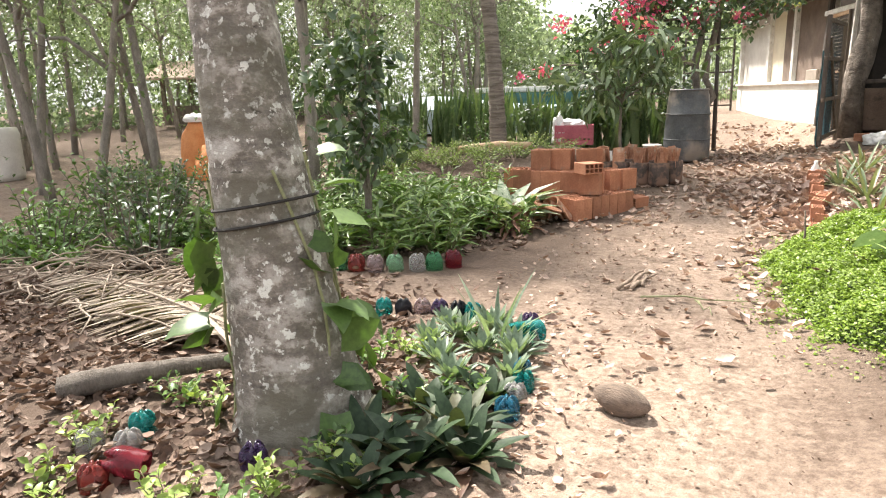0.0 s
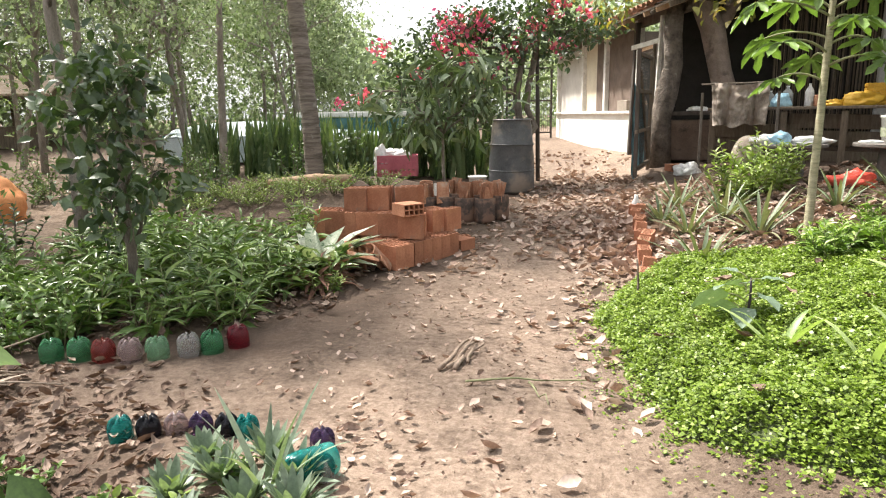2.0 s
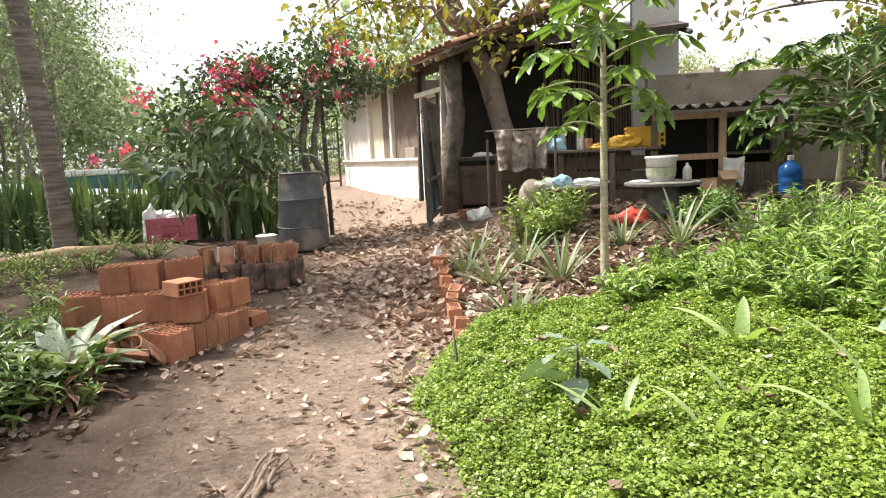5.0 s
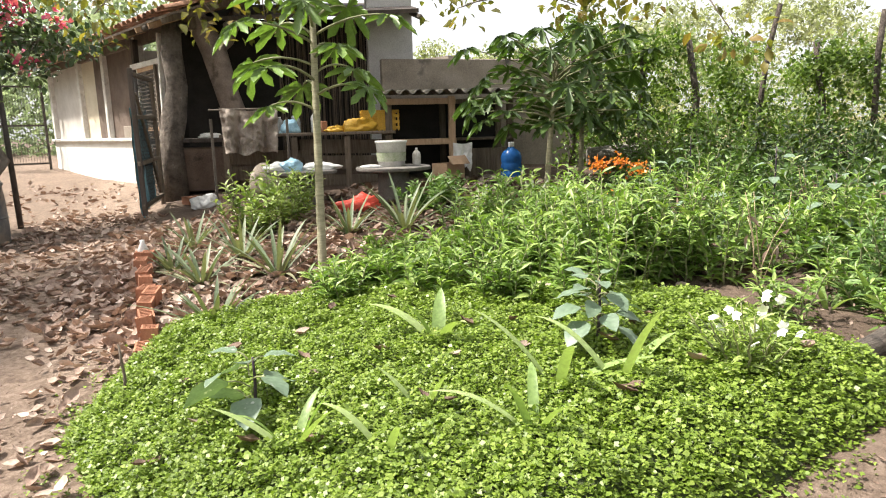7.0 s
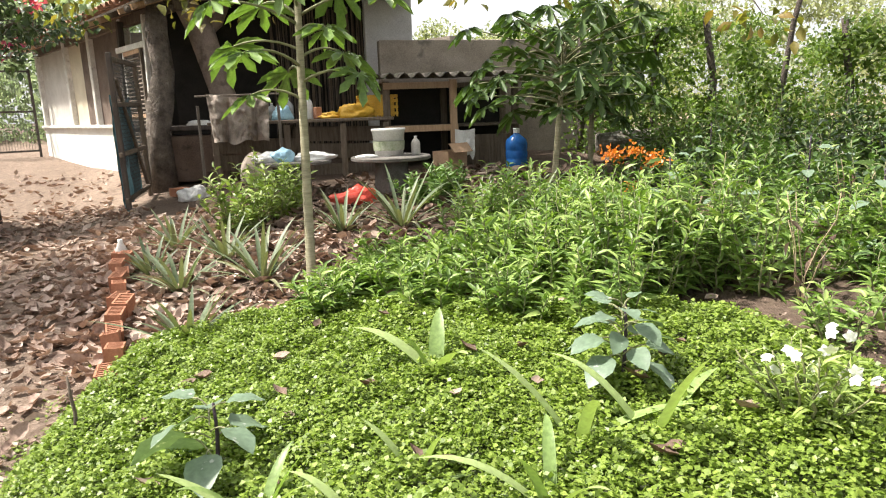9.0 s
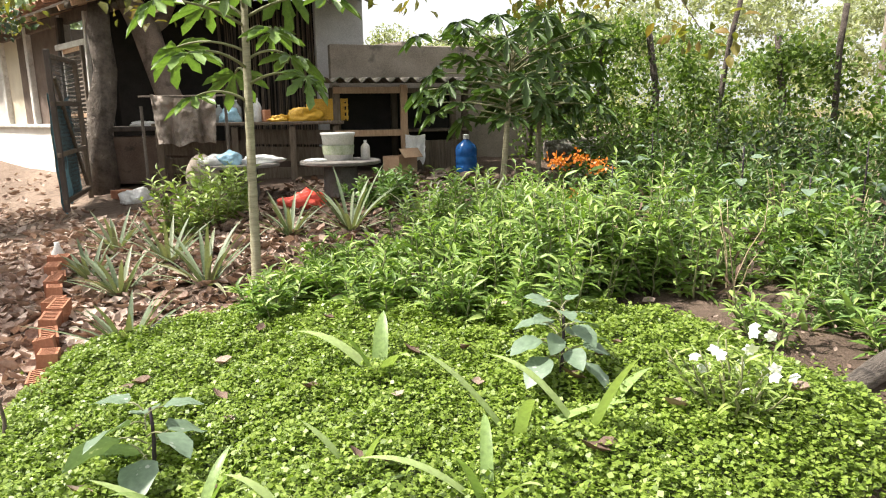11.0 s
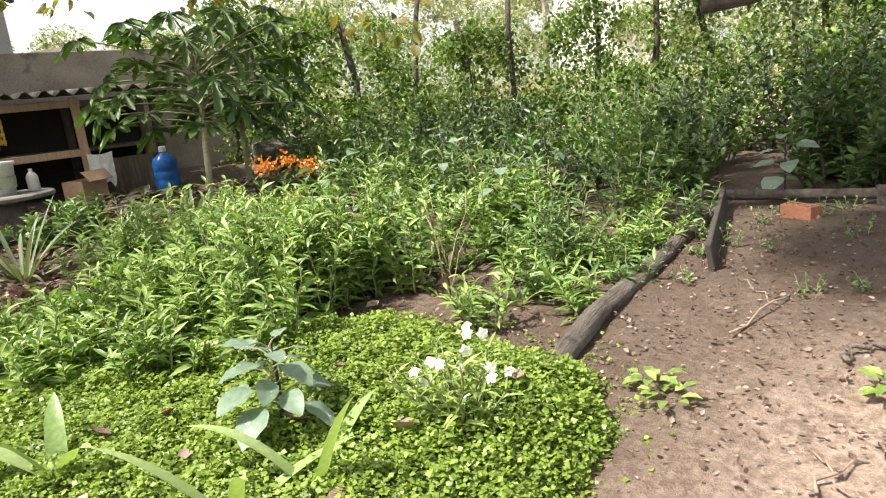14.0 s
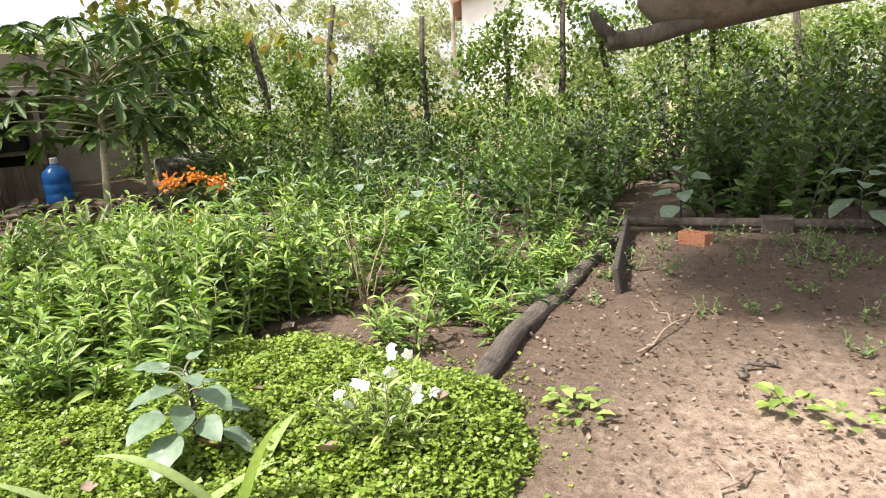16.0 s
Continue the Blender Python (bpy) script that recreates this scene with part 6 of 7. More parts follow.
def papaya(x, y, tall, lean, count, rad, reach, seed, label, first=0.62, mat="papaya", shape=PAPAYA):
    r = np.random.default_rng(seed)
    root = thing("papaya_tree", label, "papaya tree", (x, y, hz(x, y)))
    P = np.array([(lean[0] * t, lean[1] * t, tall * t - 0.05 * (t == 0)) for t in np.linspace(0, 1, 40)])
    V, F = tube(P, np.linspace(0.034, 0.022, 40) * (1 + 0.06 * (np.arange(40) % 2)), 12, 0.03, seed)
    grid_part("trunk", V, F, M["papaya_stem"], root, smooth=True)
    for i in range(count):
        t = first + (1 - first) * (i / (count - 1)) ** 0.8
        s = P[int(t * 39)]
        a = i * 2.4 + seed
        rise = 0.05 + 0.9 * max(0, t - 0.75) / 0.25 * 0.6
        R = reach * r.uniform(0.55, 1.15) * (1 - 0.3 * max(0, t - 0.85) / 0.15)
        e = s + np.array((math.cos(a) * R, math.sin(a) * R, R * rise + 0.02))
        V, F = tube(bend(s, e, 7, (0, 0, 0.05)), np.linspace(0.011, 0.006, 7), 6)
        stalk = grid_part("leaf_stalk", V, F, M["stem"], root, smooth=True)
        aim = np.array([(math.cos(a), math.sin(a), -0.4)]) + r.normal(0, 0.35, (1, 3))
        L = rad * r.uniform(0.8, 1.15)
        leaf_part("leaf", leaves(shape, e[None], aim, np.array([(math.cos(a) * 0.4, math.sin(a) * 0.4, 1.0)]), L, L), LEAF[mat], stalk)
    return root


papaya(1.69, 6.42, 2.15, (0.16, 0.4), 19, 0.29, 0.56, 3, "slender young papaya tree with lobed leaves, beside the litter", 0.58, "papaya_young", PAPAYA)
papaya(4.75, 7.85, 1.48, (0.2, 0.1), 52, 0.29, 0.95, 8, "wide papaya tree with a dense crown of dark lobed leaves", 0.5, "papaya", PAPAYA)
papaya(5.6, 8.3, 1.25, (0.1, 0.1), 28, 0.28, 0.75, 11, "second papaya tree crowding beside the wall", 0.5, "papaya", PAPAYA)

# ---- pineapples, lilies ----


def spiky(name, label, x, y, z, count, length, width, up, droop, mat, seed, group=""):
    r = np.random.default_rng(seed)
    root = thing(name, label, "plant", (x, y, z), group=group)
    a = np.arange(count) * 2.4 + r.normal(0, 0.2, count)
    rise = np.linspace(up[0], up[1], count)
    foot = np.stack([0.02 * np.cos(a), 0.02 * np.sin(a), np.full(count, -0.02)], 1)
    leaf_part("leaves", blades(foot, np.stack([np.cos(a), np.sin(a), rise], 1), length * r.uniform(0.7, 1.1, count), width, droop * r.uniform(0.5, 1.2, count), 8, r), mat, root)
    return root


for i, (x, y, L) in enumerate(((0.84, 5.95, 0.42), (0.9, 6.98, 0.45), (1.42, 6.7, 0.55), (1.0, 8.3, 0.4), (2.75, 7.3, 0.6), (5.1, 6.15, 0.6), (1.3, 7.5, 0.45), (2.3, 7.55, 0.45), (3.3, 7.0, 0.5), (4.1, 7.2, 0.5), (0.75, 7.6, 0.35))):
    spiky("pineapple_plant", "pineapple plant with narrow grey-green arching leaves", x, y, hz(x, y), 22, L * 1.3, 0.04, (0.35, 2.2), 0.3, LEAF["pine"], 60 + i, "pineapple plants")


def on_bed(x, y):
    return float(bed_height(np.array([x]), np.array([y]))[0]) - 0.04


for i, (x, y, k, L, w) in enumerate(((1.07, 3.66, 5, 0.33, 0.035), (1.53, 3.46, 7, 0.42, 0.04), (0.82, 3.95, 8, 0.34, 0.04), (1.66, 4.45, 7, 0.36, 0.07), (1.78, 3.66, 5, 0.42, 0.045), (1.98, 3.55, 3, 0.4, 0.05), (1.3, 3.85, 4, 0.26, 0.035), (3.7, 3.6, 9, 0.34, 0.035), (3.55, 3.75, 8, 0.3, 0.035))):
    z = on_bed(x, y) if x < 3 else hz(x, y)
    spiky("lily_plant", "lily plant with broad arching strap leaves in the creeper", x, y, z, max(3, int(k * 0.75)), L * 1.35, w * 1.15, (0.6, 2.3), 0.42, LEAF["lily"], 80 + i, "strap-leaved lilies")


def broad_leaf():
    """Broad oval leaf with a wavy edge, a sunk midrib and a drooping tip."""
    V, F = [], []
    rows = [(0.0, 0.0), (0.1, 0.3), (0.25, 0.46), (0.45, 0.5), (0.65, 0.42), (0.83, 0.25), (1.0, 0.0)]
    for i, (t, w) in enumerate(rows):
        z = 0.12 * t - 0.3 * t * t
        for k in (-1, -0.5, 0, 0.5, 1):
            V.append((k * w, t, z + 0.1 * abs(k) * w * 2 * 0.5 + 0.025 * math.sin(i * 2.6 + 3 * k) * abs(k)))
    for i in range(len(rows) - 1):
        for k in range(4):
            a = i * 5 + k
            F.append((a, a + 1, a + 6, a + 5))
    return np.array(V), F


BROAD = broad_leaf()


def broad(x, y, z, tall, count, size, seed, label):
    r = np.random.default_rng(seed)
    root = thing("eggplant", label, "plant", (x, y, z))
    P = bend((0, 0, -0.03), (0.02, 0.01, tall), 6, (0.01, 0, 0))
    V, F = tube(P, np.linspace(0.009, 0.005, 6), 7)
    grid_part("stem", V, F, surface("purple_stem", (0.02, 0.012, 0.02), (0.05, 0.03, 0.05), 9, 0.5), root, smooth=True)
    for i in range(count):
        t = 0.25 + 0.75 * i / (count - 1)
        a = i * 2.4 + seed
        s = np.array((0, 0, tall * t))
        e = s + np.array((math.cos(a), math.sin(a), 0.4)) * 0.09 * (1.2 - 0.6 * t)
        V, F = tube(bend(s, e, 4, (0, 0, 0.01)), 0.003, 5)
        st = grid_part("leaf_stalk", V, F, M["stem"], root)
        L = size * r.uniform(0.75, 1.1) * (1.1 - 0.45 * t)
        leaf_part("leaf", leaves(BROAD, e[None], np.array([(math.cos(a), math.sin(a), -0.55 + 0.7 * t)]) + r.normal(0, 0.15, (1, 3)), np.array([(0, 0, 1.0)]) + r.normal(0, 0.25, (1, 3)), L, L * 0.68), LEAF["eggplant"], st)


broad(0.75, 4.31, on_bed(0.75, 4.31), 0.25, 9, 0.24, 2, "young eggplant with dusty grey-green leaves on a dark stem")
broad(2.13, 3.86, on_bed(2.13, 3.86), 0.3, 21, 0.15, 5, "eggplant with broad silvery-green leaves on purple stems")

# white and orange flowers
wf = plant("white_flower", "bushy plant with clusters of white star flowers", "flower", (2.43, 3.33, on_bed(2.43, 3.33)), 20, 0.25, 0.24, LANCE, (0.1, 0.16), 12, LEAF["bright"], seed=301)
r = np.random.default_rng(31)
for i in range(15):
    c = np.array((r.normal(0, 0.14), r.normal(0, 0.11), r.uniform(0.06, 0.27)))
    n = ball(1, r)[0] + np.array((-0.6, -0.6, 0.6))
    n /= np.linalg.norm(n)
    s = unit(np.cross(n, (0.2, 0.1, 1)))
    five = [leaves(OVAL, c[None], (s * math.cos(k * 1.2566) + np.cross(n, s) * math.sin(k * 1.2566))[None], n[None], 0.022, 0.02) for k in range(5)]
    leaf_part("flower_head", five, LEAF["white"], wf, "white five-petalled flower")
of = plant("orange_flower", "tall plant topped with clusters of orange flowers", "flower", (4.75, 6.7), 9, 0.42, 0.3, LANCE, (0.13, 0.25), 10, LEAF["mid"], seed=302)
lots = []
for c, s, k in (((-0.12, 0.1, 0.44), 0.1, 90), ((0.2, -0.08, 0.4), 0.1, 80), ((-0.05, -0.1, 0.12), 0.09, 55), ((0.03, 0, 0.48), 0.08, 50), ((0.15, 0.1, 0.14), 0.05, 18)):
    lots.append(leaves(SMALL, np.array(c) + r.normal(0, 0.55, (k, 3)) * np.array((s, s, s * 0.7)), ball(k, r), ball(k, r), r.uniform(0.03, 0.05, k), 0.03))
leaf_part("blossoms", lots, LEAF["orange"], of, "orange blossoms")

# ---- weedy thicket behind the bed ----
r = np.random.default_rng(29)
n = 0
while n < 62:
    x, y = r.uniform(1.5, 3.6), r.uniform(4.2, 7.0)
    if x + y < 6.95 or (x < 2.9 and y > 6.05) or y > 6.5 or x + 0.6 * y > 7.1 or (abs(x - 2.95) < 0.2 and y < 4.4):
        continue
    plant("weed", "tall leafy weed with pointed bright green leaves", "weed", (x, y), 7, r.uniform(0.8, 1.2) * (0.32 + 0.36 * min(1, max(0, (x - 1.8) / 1.2))), 0.24, LANCE, (0.125, 0.23), 26, LEAF["weed"], seed=400 + n, droop=0.3, group="tall weeds behind the bed", first=0.08)
    n += 1
n = 0
while n < 44:
    x, y = r.uniform(3.3, 5.4), r.uniform(3.75, 6.6)
    if x > 4.6 and y < 4.2:
        continue
    plant("weed", "leafy weed with pointed green leaves and dry stalks", "weed", (x, y), 7, r.uniform(0.25, 0.62), 0.28, LANCE, (0.12, 0.24), 22, LEAF["weed"] if n % 3 else LEAF["mid"], seed=450 + n, droop=0.3, group="tall weeds by the log", first=0.08)
    n += 1
n = 0
while n < 76:
    x, y = r.uniform(5.0, 8.6), r.uniform(3.6, 9.6)
    if x > 6.8 + (9.5 - y) * 0.3 or (x < 6 and y > 7.2) or (x < 6.5 and 7.3 < y < 9.2):
        continue
    plant("bush", "dense green undergrowth bush before the fence", "bush", (x, y), 10, r.uniform(0.6, 1.05) * (0.72 if y < 7.2 and x < 6.3 else 1.1), 0.45, HEX, (0.1, 0.52), 22, (LEAF["mid"], LEAF["dark"], LEAF["papaya"], LEAF["mid"], LEAF["weed"])[n % 5], M["stem"], seed=500 + n, group="undergrowth before the fence", radius=0.007)
    n += 1
n = 0
while n < 74:
    x, y = r.uniform(6.1, 8.6), r.uniform(-2.4, 3.8)
    plant("bush", "tall shady bush at the edge of the bare patch", "bush", (x, y), 10, r.uniform(0.7, 1.0) + 0.35 * (x - 6.1), 0.5, HEX, (0.11, 0.52), 28, (LEAF["dark"], LEAF["mid"], LEAF["papaya"], LEAF["mid"], LEAF["weed"])[n % 5], M["bark"], seed=560 + n, group="bushes by the bare patch", radius=0.007, first=0.03)
    n += 1
for i, (x, y, s) in enumerate(((6.0, 2.95, 0.2), (5.95, 1.8, 0.22), (6.0, 1.3, 0.2))):
    broad(x, y, hz(x, y), 0.4, 9, s, 9 + i, "broad-leaved plant at the edge of the bare patch")
for i, (x, y, hgt, sp) in enumerate(((1.8, 8.35, 0.72, 0.42), (1.55, 8.2, 0.6, 0.35), (2.05, 8.6, 0.62, 0.35), (3.25, 7.9, 0.36, 0.32), (3.6, 8.1, 0.4, 0.3))):
    plant("bush", "feathery bright green bush beside the tables" if i < 3 else "dark feathery bush before the round table", "bush", (x, y), 16, hgt, sp, LANCE, (0.13, 0.3), 22, LEAF["bright"] if i < 3 else LEAF["mid"], seed=620 + i, group="bushes by the tables")

# taller shoots that stand out of the thicket
for i in range(9):
    x, y = r.uniform(2.8, 4.4), r.uniform(4.7, 5.8)
    plant("weed", "single tall weed shoot with a pale leafy tip", "weed", (x, y), 3, r.uniform(0.68, 0.84), 0.12, LANCE, (0.13, 0.21), 32, LEAF["weed"], seed=1100 + i, droop=0.25, group="tall weed shoots", first=0.2)

# ---- small weeds on the bare patch ----
for i, (x, y, s) in enumerate(((2.97, 2.9, 0.095), (2.9, 2.83, 0.08), (3.17, 2.2, 0.1), (3.1, 2.02, 0.08), (3.25, 1.87, 0.07))):
    root = thing("seedling", "small bright seedling with oval leaves on bare soil", "weed", (x, y, hz(x, y)), group="seedlings")
    k = 12
    a = np.arange(k) * 2.4
    rr = np.random.default_rng(700 + i)
    leaf_part("leaves", leaves(OVAL, np.stack([0.05 * np.cos(a) * rr.uniform(0, 1, k), 0.05 * np.sin(a), rr.uniform(0.02, 0.08, k)], 1), np.stack([np.cos(a), np.sin(a), rr.uniform(0, 0.4, k)], 1), np.array((0, 0, 1.0)), s * rr.uniform(0.5, 0.9, k), s * 0.42), LEAF["bright"], root)
rr = np.random.default_rng(37)
for i in range(70):
    x, y = rr.uniform(3.3, 5.9), rr.uniform(1.0, 3.9)
    if rr.uniform() < (6.2 - x) / 3.4 and i > 8:
        x = rr.uniform(4.6, 5.9)
    plant("weed", "scrawny low weed on the bare patch", "weed", (x, y), 5, rr.uniform(0.05, 0.16), 0.12, OVAL, (0.035, 0.5), 8, LEAF["mid"], seed=720 + i, group="low weeds", radius=0.003)

# ---- planting round the palm ----
for i, (x, y, L) in enumerate(((-1.02, 1.72, 0.34), (-0.95, 1.95, 0.3), (-1.2, 1.72, 0.3), (-0.85, 1.8, 0.28), (-1.1, 1.52, 0.28), (-1.15, 2.1, 0.26), (-0.95, 2.25, 0.22))):
    spiky("rosette_plant", "dark glossy rosette plant with purple-backed leaves", x, y, 0.02, 24, L * 0.88, 0.074, (0.15, 1.8), 0.35, LEAF["purple"], 90 + i, "dark rosette plants")
for i, (x, y, L) in enumerate(((-1.2, 2.98, 0.16), (-1.05, 2.85, 0.18), (-1.32, 2.82, 0.17), (-0.98, 2.68, 0.18), (-1.15, 2.68, 0.15), (-1.42, 2.68, 0.15), (-0.92, 2.45, 0.16), (-1.45, 2.95, 0.13), (-1.28, 2.5, 0.16), (-1.15, 2.35, 0.15))):
    spiky("succulent", "silvery grey-green succulent rosette", x, y, 0.05, 30, L * 0.85, 0.042, (0.15, 2.4), 0.05, LEAF["grey"], 110 + i, "succulents round the palm")
spiky("lily_plant", "tall pale strap-leaved plant among succulents", -1.12, 2.78, 0.03, 7, 0.5, 0.03, (1.2, 3.2), 0.3, LEAF["grey"], 131)
for i in range(24):
    x, y = rr.uniform(-2.3, -0.85), rr.uniform(1.1, 2.9)
    if math.hypot(x + 1.57, y - 1.85) < 0.38:
        continue
    plant("weed", "small green creeping plant round the palm", "weed", (x, y), 6, 0.14, 0.14, OVAL, (0.055, 0.55), 9, LEAF["bright"] if i % 2 else LEAF["mid"], seed=760 + i, group="creepers round the palm", radius=0.003)
for i in range(36):
    x, y = rr.uniform(-6.0, -2.9), rr.uniform(2.9, 4.6)
    plant("weed", "low green weed in the dead litter", "weed", (x, y), 8, rr.uniform(0.2, 0.4), 0.26, OVAL, (0.09, 0.55), 11, LEAF["mid"], seed=800 + i, group="weeds in the litter", radius=0.004)

# dry stalks, and broad-leaved seedlings among the weeds
straw = surface("straw_stalk", (0.3, 0.22, 0.13), (0.5, 0.4, 0.27), 9, 0.9)
for i in range(6):
    x, y = rr.uniform(3.3, 5.2), rr.uniform(3.7, 5.6)
    root = thing("dry_weed", "dry straw-coloured weed with bare stalks", "weed", (x, y, hz(x, y)), group="dry weeds")
    for k in range(5):
        a = rr.uniform(0, 6.28)
        V, F = tube(bend((0, 0, -0.02), (0.12 * math.cos(a), 0.12 * math.sin(a), rr.uniform(0.25, 0.6)), 5, (0, 0, 0.02), 0.012, i * 9 + k), np.linspace(0.004, 0.002, 5), 5)
        grid_part("stalk", V, F, straw, root, smooth=True)
    k = 14
    leaf_part("foliage", leaves(LANCE, np.stack([rr.normal(0, 0.05, k), rr.normal(0, 0.05, k), rr.uniform(0.05, 0.45, k)], 1), rr.normal(size=(k, 3)) - np.array((0, 0, 1.0)), rr.normal(size=(k, 3)), 0.1, 0.022), LEAF["dry"], root)
for i, (x, y) in enumerate(((3.9, 4.9), (4.4, 4.3), (4.9, 5.1), (3.4, 5.6), (4.2, 5.7), (5.6, 4.6), (6.0, 5.6), (6.6, 6.6), (5.4, 6.4))):
    broad(x, y, hz(x, y), 0.45 + 0.12 * (i % 3), 11, 0.17, 40 + i, "tall broad-leaved weed among the undergrowth")

# weeds that fill the strip between the creeper and the log
for i in range(20):
    x, y = rr.uniform(3.15, 5.2), rr.uniform(3.32, 4.0)
    plant("weed", "leafy weed with pointed green leaves growing along the log", "weed", (x, y), 6, rr.uniform(0.14, 0.36), 0.22, LANCE, (0.11, 0.22), 16, LEAF["weed"] if i % 3 else LEAF["mid"], seed=1000 + i, droop=0.3, group="weeds along the log", first=0.06)

# ---- bottles sunk in the ground as edging ----


def sunk_bottle(x, y, col, name_col, high=0.17, tip=0, z=None):
    ob = thing("plastic_bottle", "upturned " + name_col + " plastic bottle sunk in the soil as edging", "bottle", (x, y, z if z is not None else hz(x, y) - 0.04), 0, "bottle edging")
    ob.matrix_basis = pose(x, y, (z if z is not None else hz(x, y) - 0.04), tip, 0, 37 * x)
    rad, n, V, F = 0.36 * high if high < 0.18 else 0.06, 30, [], []
    prof = [(1, 0)] + [(1 + 0.02 * math.sin(3 * k), high * (0.1 + 0.1 * k)) for k in range(4)] + [(math.cos(k * 0.19) ** 0.75, high * (0.5 + 0.5 * math.sin(k * 0.196))) for k in range(1, 8)] + [(0.12, high * 0.93)]
    for q, zz in prof:
        top = max(0.0, zz / high - 0.45) / 0.55
        for i in range(n):
            a = 2 * math.pi * i / n
            pet = 1 + 0.3 * math.sqrt(top) * (abs(math.cos(2.5 * a)) - 0.55)
            V.append((rad * q * pet * math.cos(a), rad * q * pet * math.sin(a), zz - 0.035 * top * (1 - abs(math.cos(2.5 * a)))))
    for k in range(len(prof) - 1):
        F += [(k * n + i, k * n + (i + 1) % n, (k + 1) * n + (i + 1) % n, (k + 1) * n + i) for i in range(n)]
    F.append(tuple((len(prof) - 1) * n + i for i in range(n)))
    key = "bottle_" + name_col.replace(" ", "_")
    if key not in M:
        M[key] = tinted(key, col, 0.16, 0.7)
    grid_part("body", V, F, M[key], ob, smooth=True)
    return ob


COL = dict(  # faded and dusty
    green=(0.12, 0.42, 0.2), red=(0.38, 0.07, 0.06), pale_pink=(0.55, 0.42, 0.42), light_green=(0.34, 0.62, 0.38), clear=(0.6, 0.58, 0.56), teal=(0.02, 0.36, 0.34), black=(0.02, 0.02, 0.03), blue=(0.05, 0.25, 0.4), purple=(0.1, 0.06, 0.16), dark_red=(0.3, 0.03, 0.05))
for x, y, c in ((-2.73, 3.84, "green"), (-2.58, 3.84, "red"), (-2.44, 3.87, "pale_pink"), (-2.31, 3.92, "light_green"), (-2.17, 4.0, "clear"), (-2.07, 4.07, "green"), (-1.97, 4.18, "dark_red"), (-2.87, 3.8, "green"),
                (-1.91, 3.08, "teal"), (-1.8, 3.11, "black"), (-1.7, 3.15, "pale_pink"), (-1.6, 3.17, "purple"), (-1.49, 3.18, "black"), (-1.4, 3.18, "teal"), (-1.05, 3.12, "purple"), (-0.98, 2.92, "clear"), (-0.9, 2.52, "blue"), (-0.85, 2.4, "teal"), (-0.84, 2.27, "clear"), (-0.83, 2.15, "blue"),
                (-1.9, 1.2, "red"), (-2.05, 1.52, "teal"), (-2.12, 1.35, "clear"), (-1.5, 1.5, "purple"), (-1.98, 1.4, "clear")):
    sunk_bottle(x, y, COL[c], c.replace("_", " "), 0.17 if y > 3.7 else 0.135)
sunk_bottle(-0.96, 2.98, COL["teal"], "teal", 0.2, 84, 0.05)
sunk_bottle(-1.78, 1.3, COL["dark_red"], "dark red", 0.14, 76, 0.05)
V, F = lathe([(0, 0), (0.045, 0), (0.048, 0.12), (0.02, 0.18), (0.02, 0.21), (0, 0.21)], 16)
wb = thing("plastic_bottle", "white plastic bottle stuck on a brick edging", "bottle", (0.56, 8.3, hz(0.5, 8.3)))
grid_part("body", V, F, M["white_plastic"], wb, smooth=True)

# ---- coconut, sticks, dead fronds ----
bm = bmesh.new()
bmesh.ops.create_icosphere(bm, subdivisions=4, radius=1)
for q in bm.verts:
    x = q.co.x
    s = 1 - 0.3 * x * x + 0.05 * math.cos(3 * math.atan2(q.co.z, q.co.y)) + 0.05 * noise.noise(q.co * 3)
    q.co = Vector((x * 0.115, q.co.y * 0.07 * s, q.co.z * 0.062 * s))
coco = part("coconut", bm, surface("dry_husk", (0.09, 0.065, 0.05), (0.27, 0.2, 0.155), 6, 0.95, relief=0.9, stretch=(0.5, 3, 3)), smooth=True)
coco.matrix_basis = pose(-0.44, 2.36, 0.055, 0, 5, -12)
tagged(coco, "dry grey-brown coconut husk lying on the sand", "coconut")


def sticks(name, label, at, pieces, mat, seed):
    r = np.random.default_rng(seed)
    root = thing(name, label, name.replace("_", " "), at)
    for a, b, rad in pieces:
        V, F = tube(bend(a, b, 6, (0, 0, 0.01), 0.012, int(r.integers(1e6))), np.linspace(rad, rad * 0.5, 6), 6, 0.1)
        grid_part("stick", V, F, mat, root, smooth=True)
    return root


grey_stick = surface("dry_stick", (0.16, 0.11, 0.08), (0.34, 0.26, 0.2), 9, 0.9, stretch=(3, 3, 0.6))
sticks("dry_stalks", "bundle of dry split stalks lying on the path", (-0.68, 4.2, hz(-0.6, 4.2)), [((-0.08, -0.22, 0.015), (0.02, 0.2, 0.02), 0.014), ((-0.04, -0.2, 0.02), (0.06, 0.22, 0.03), 0.012), ((0.0, -0.2, 0.015), (0.04, 0.1, 0.035), 0.016), ((0.05, -0.1, 0.015), (0.08, 0.18, 0.02), 0.01), ((-0.25, 0.02, 0.012), (-0.12, -0.12, 0.012), 0.008)], grey_stick, 1)
sticks("twig", "thin green twig lying on the path", (-0.3, 3.85, 0.01), [((-0.3, -0.02, 0.01), (0.35, 0.08, 0.015), 0.006), ((0.0, 0.02, 0.012), (0.1, -0.2, 0.012), 0.005)], M["stem"], 2)
sticks("twig", "bent dark twig lying on the bare patch", (3.44, 2.36, hz(3.44, 2.36)), [((-0.08, -0.02, 0.012), (0.0, 0.0, 0.02), 0.012), ((0.0, 0.0, 0.02), (0.12, -0.14, 0.012), 0.011)], M["bark"], 3)
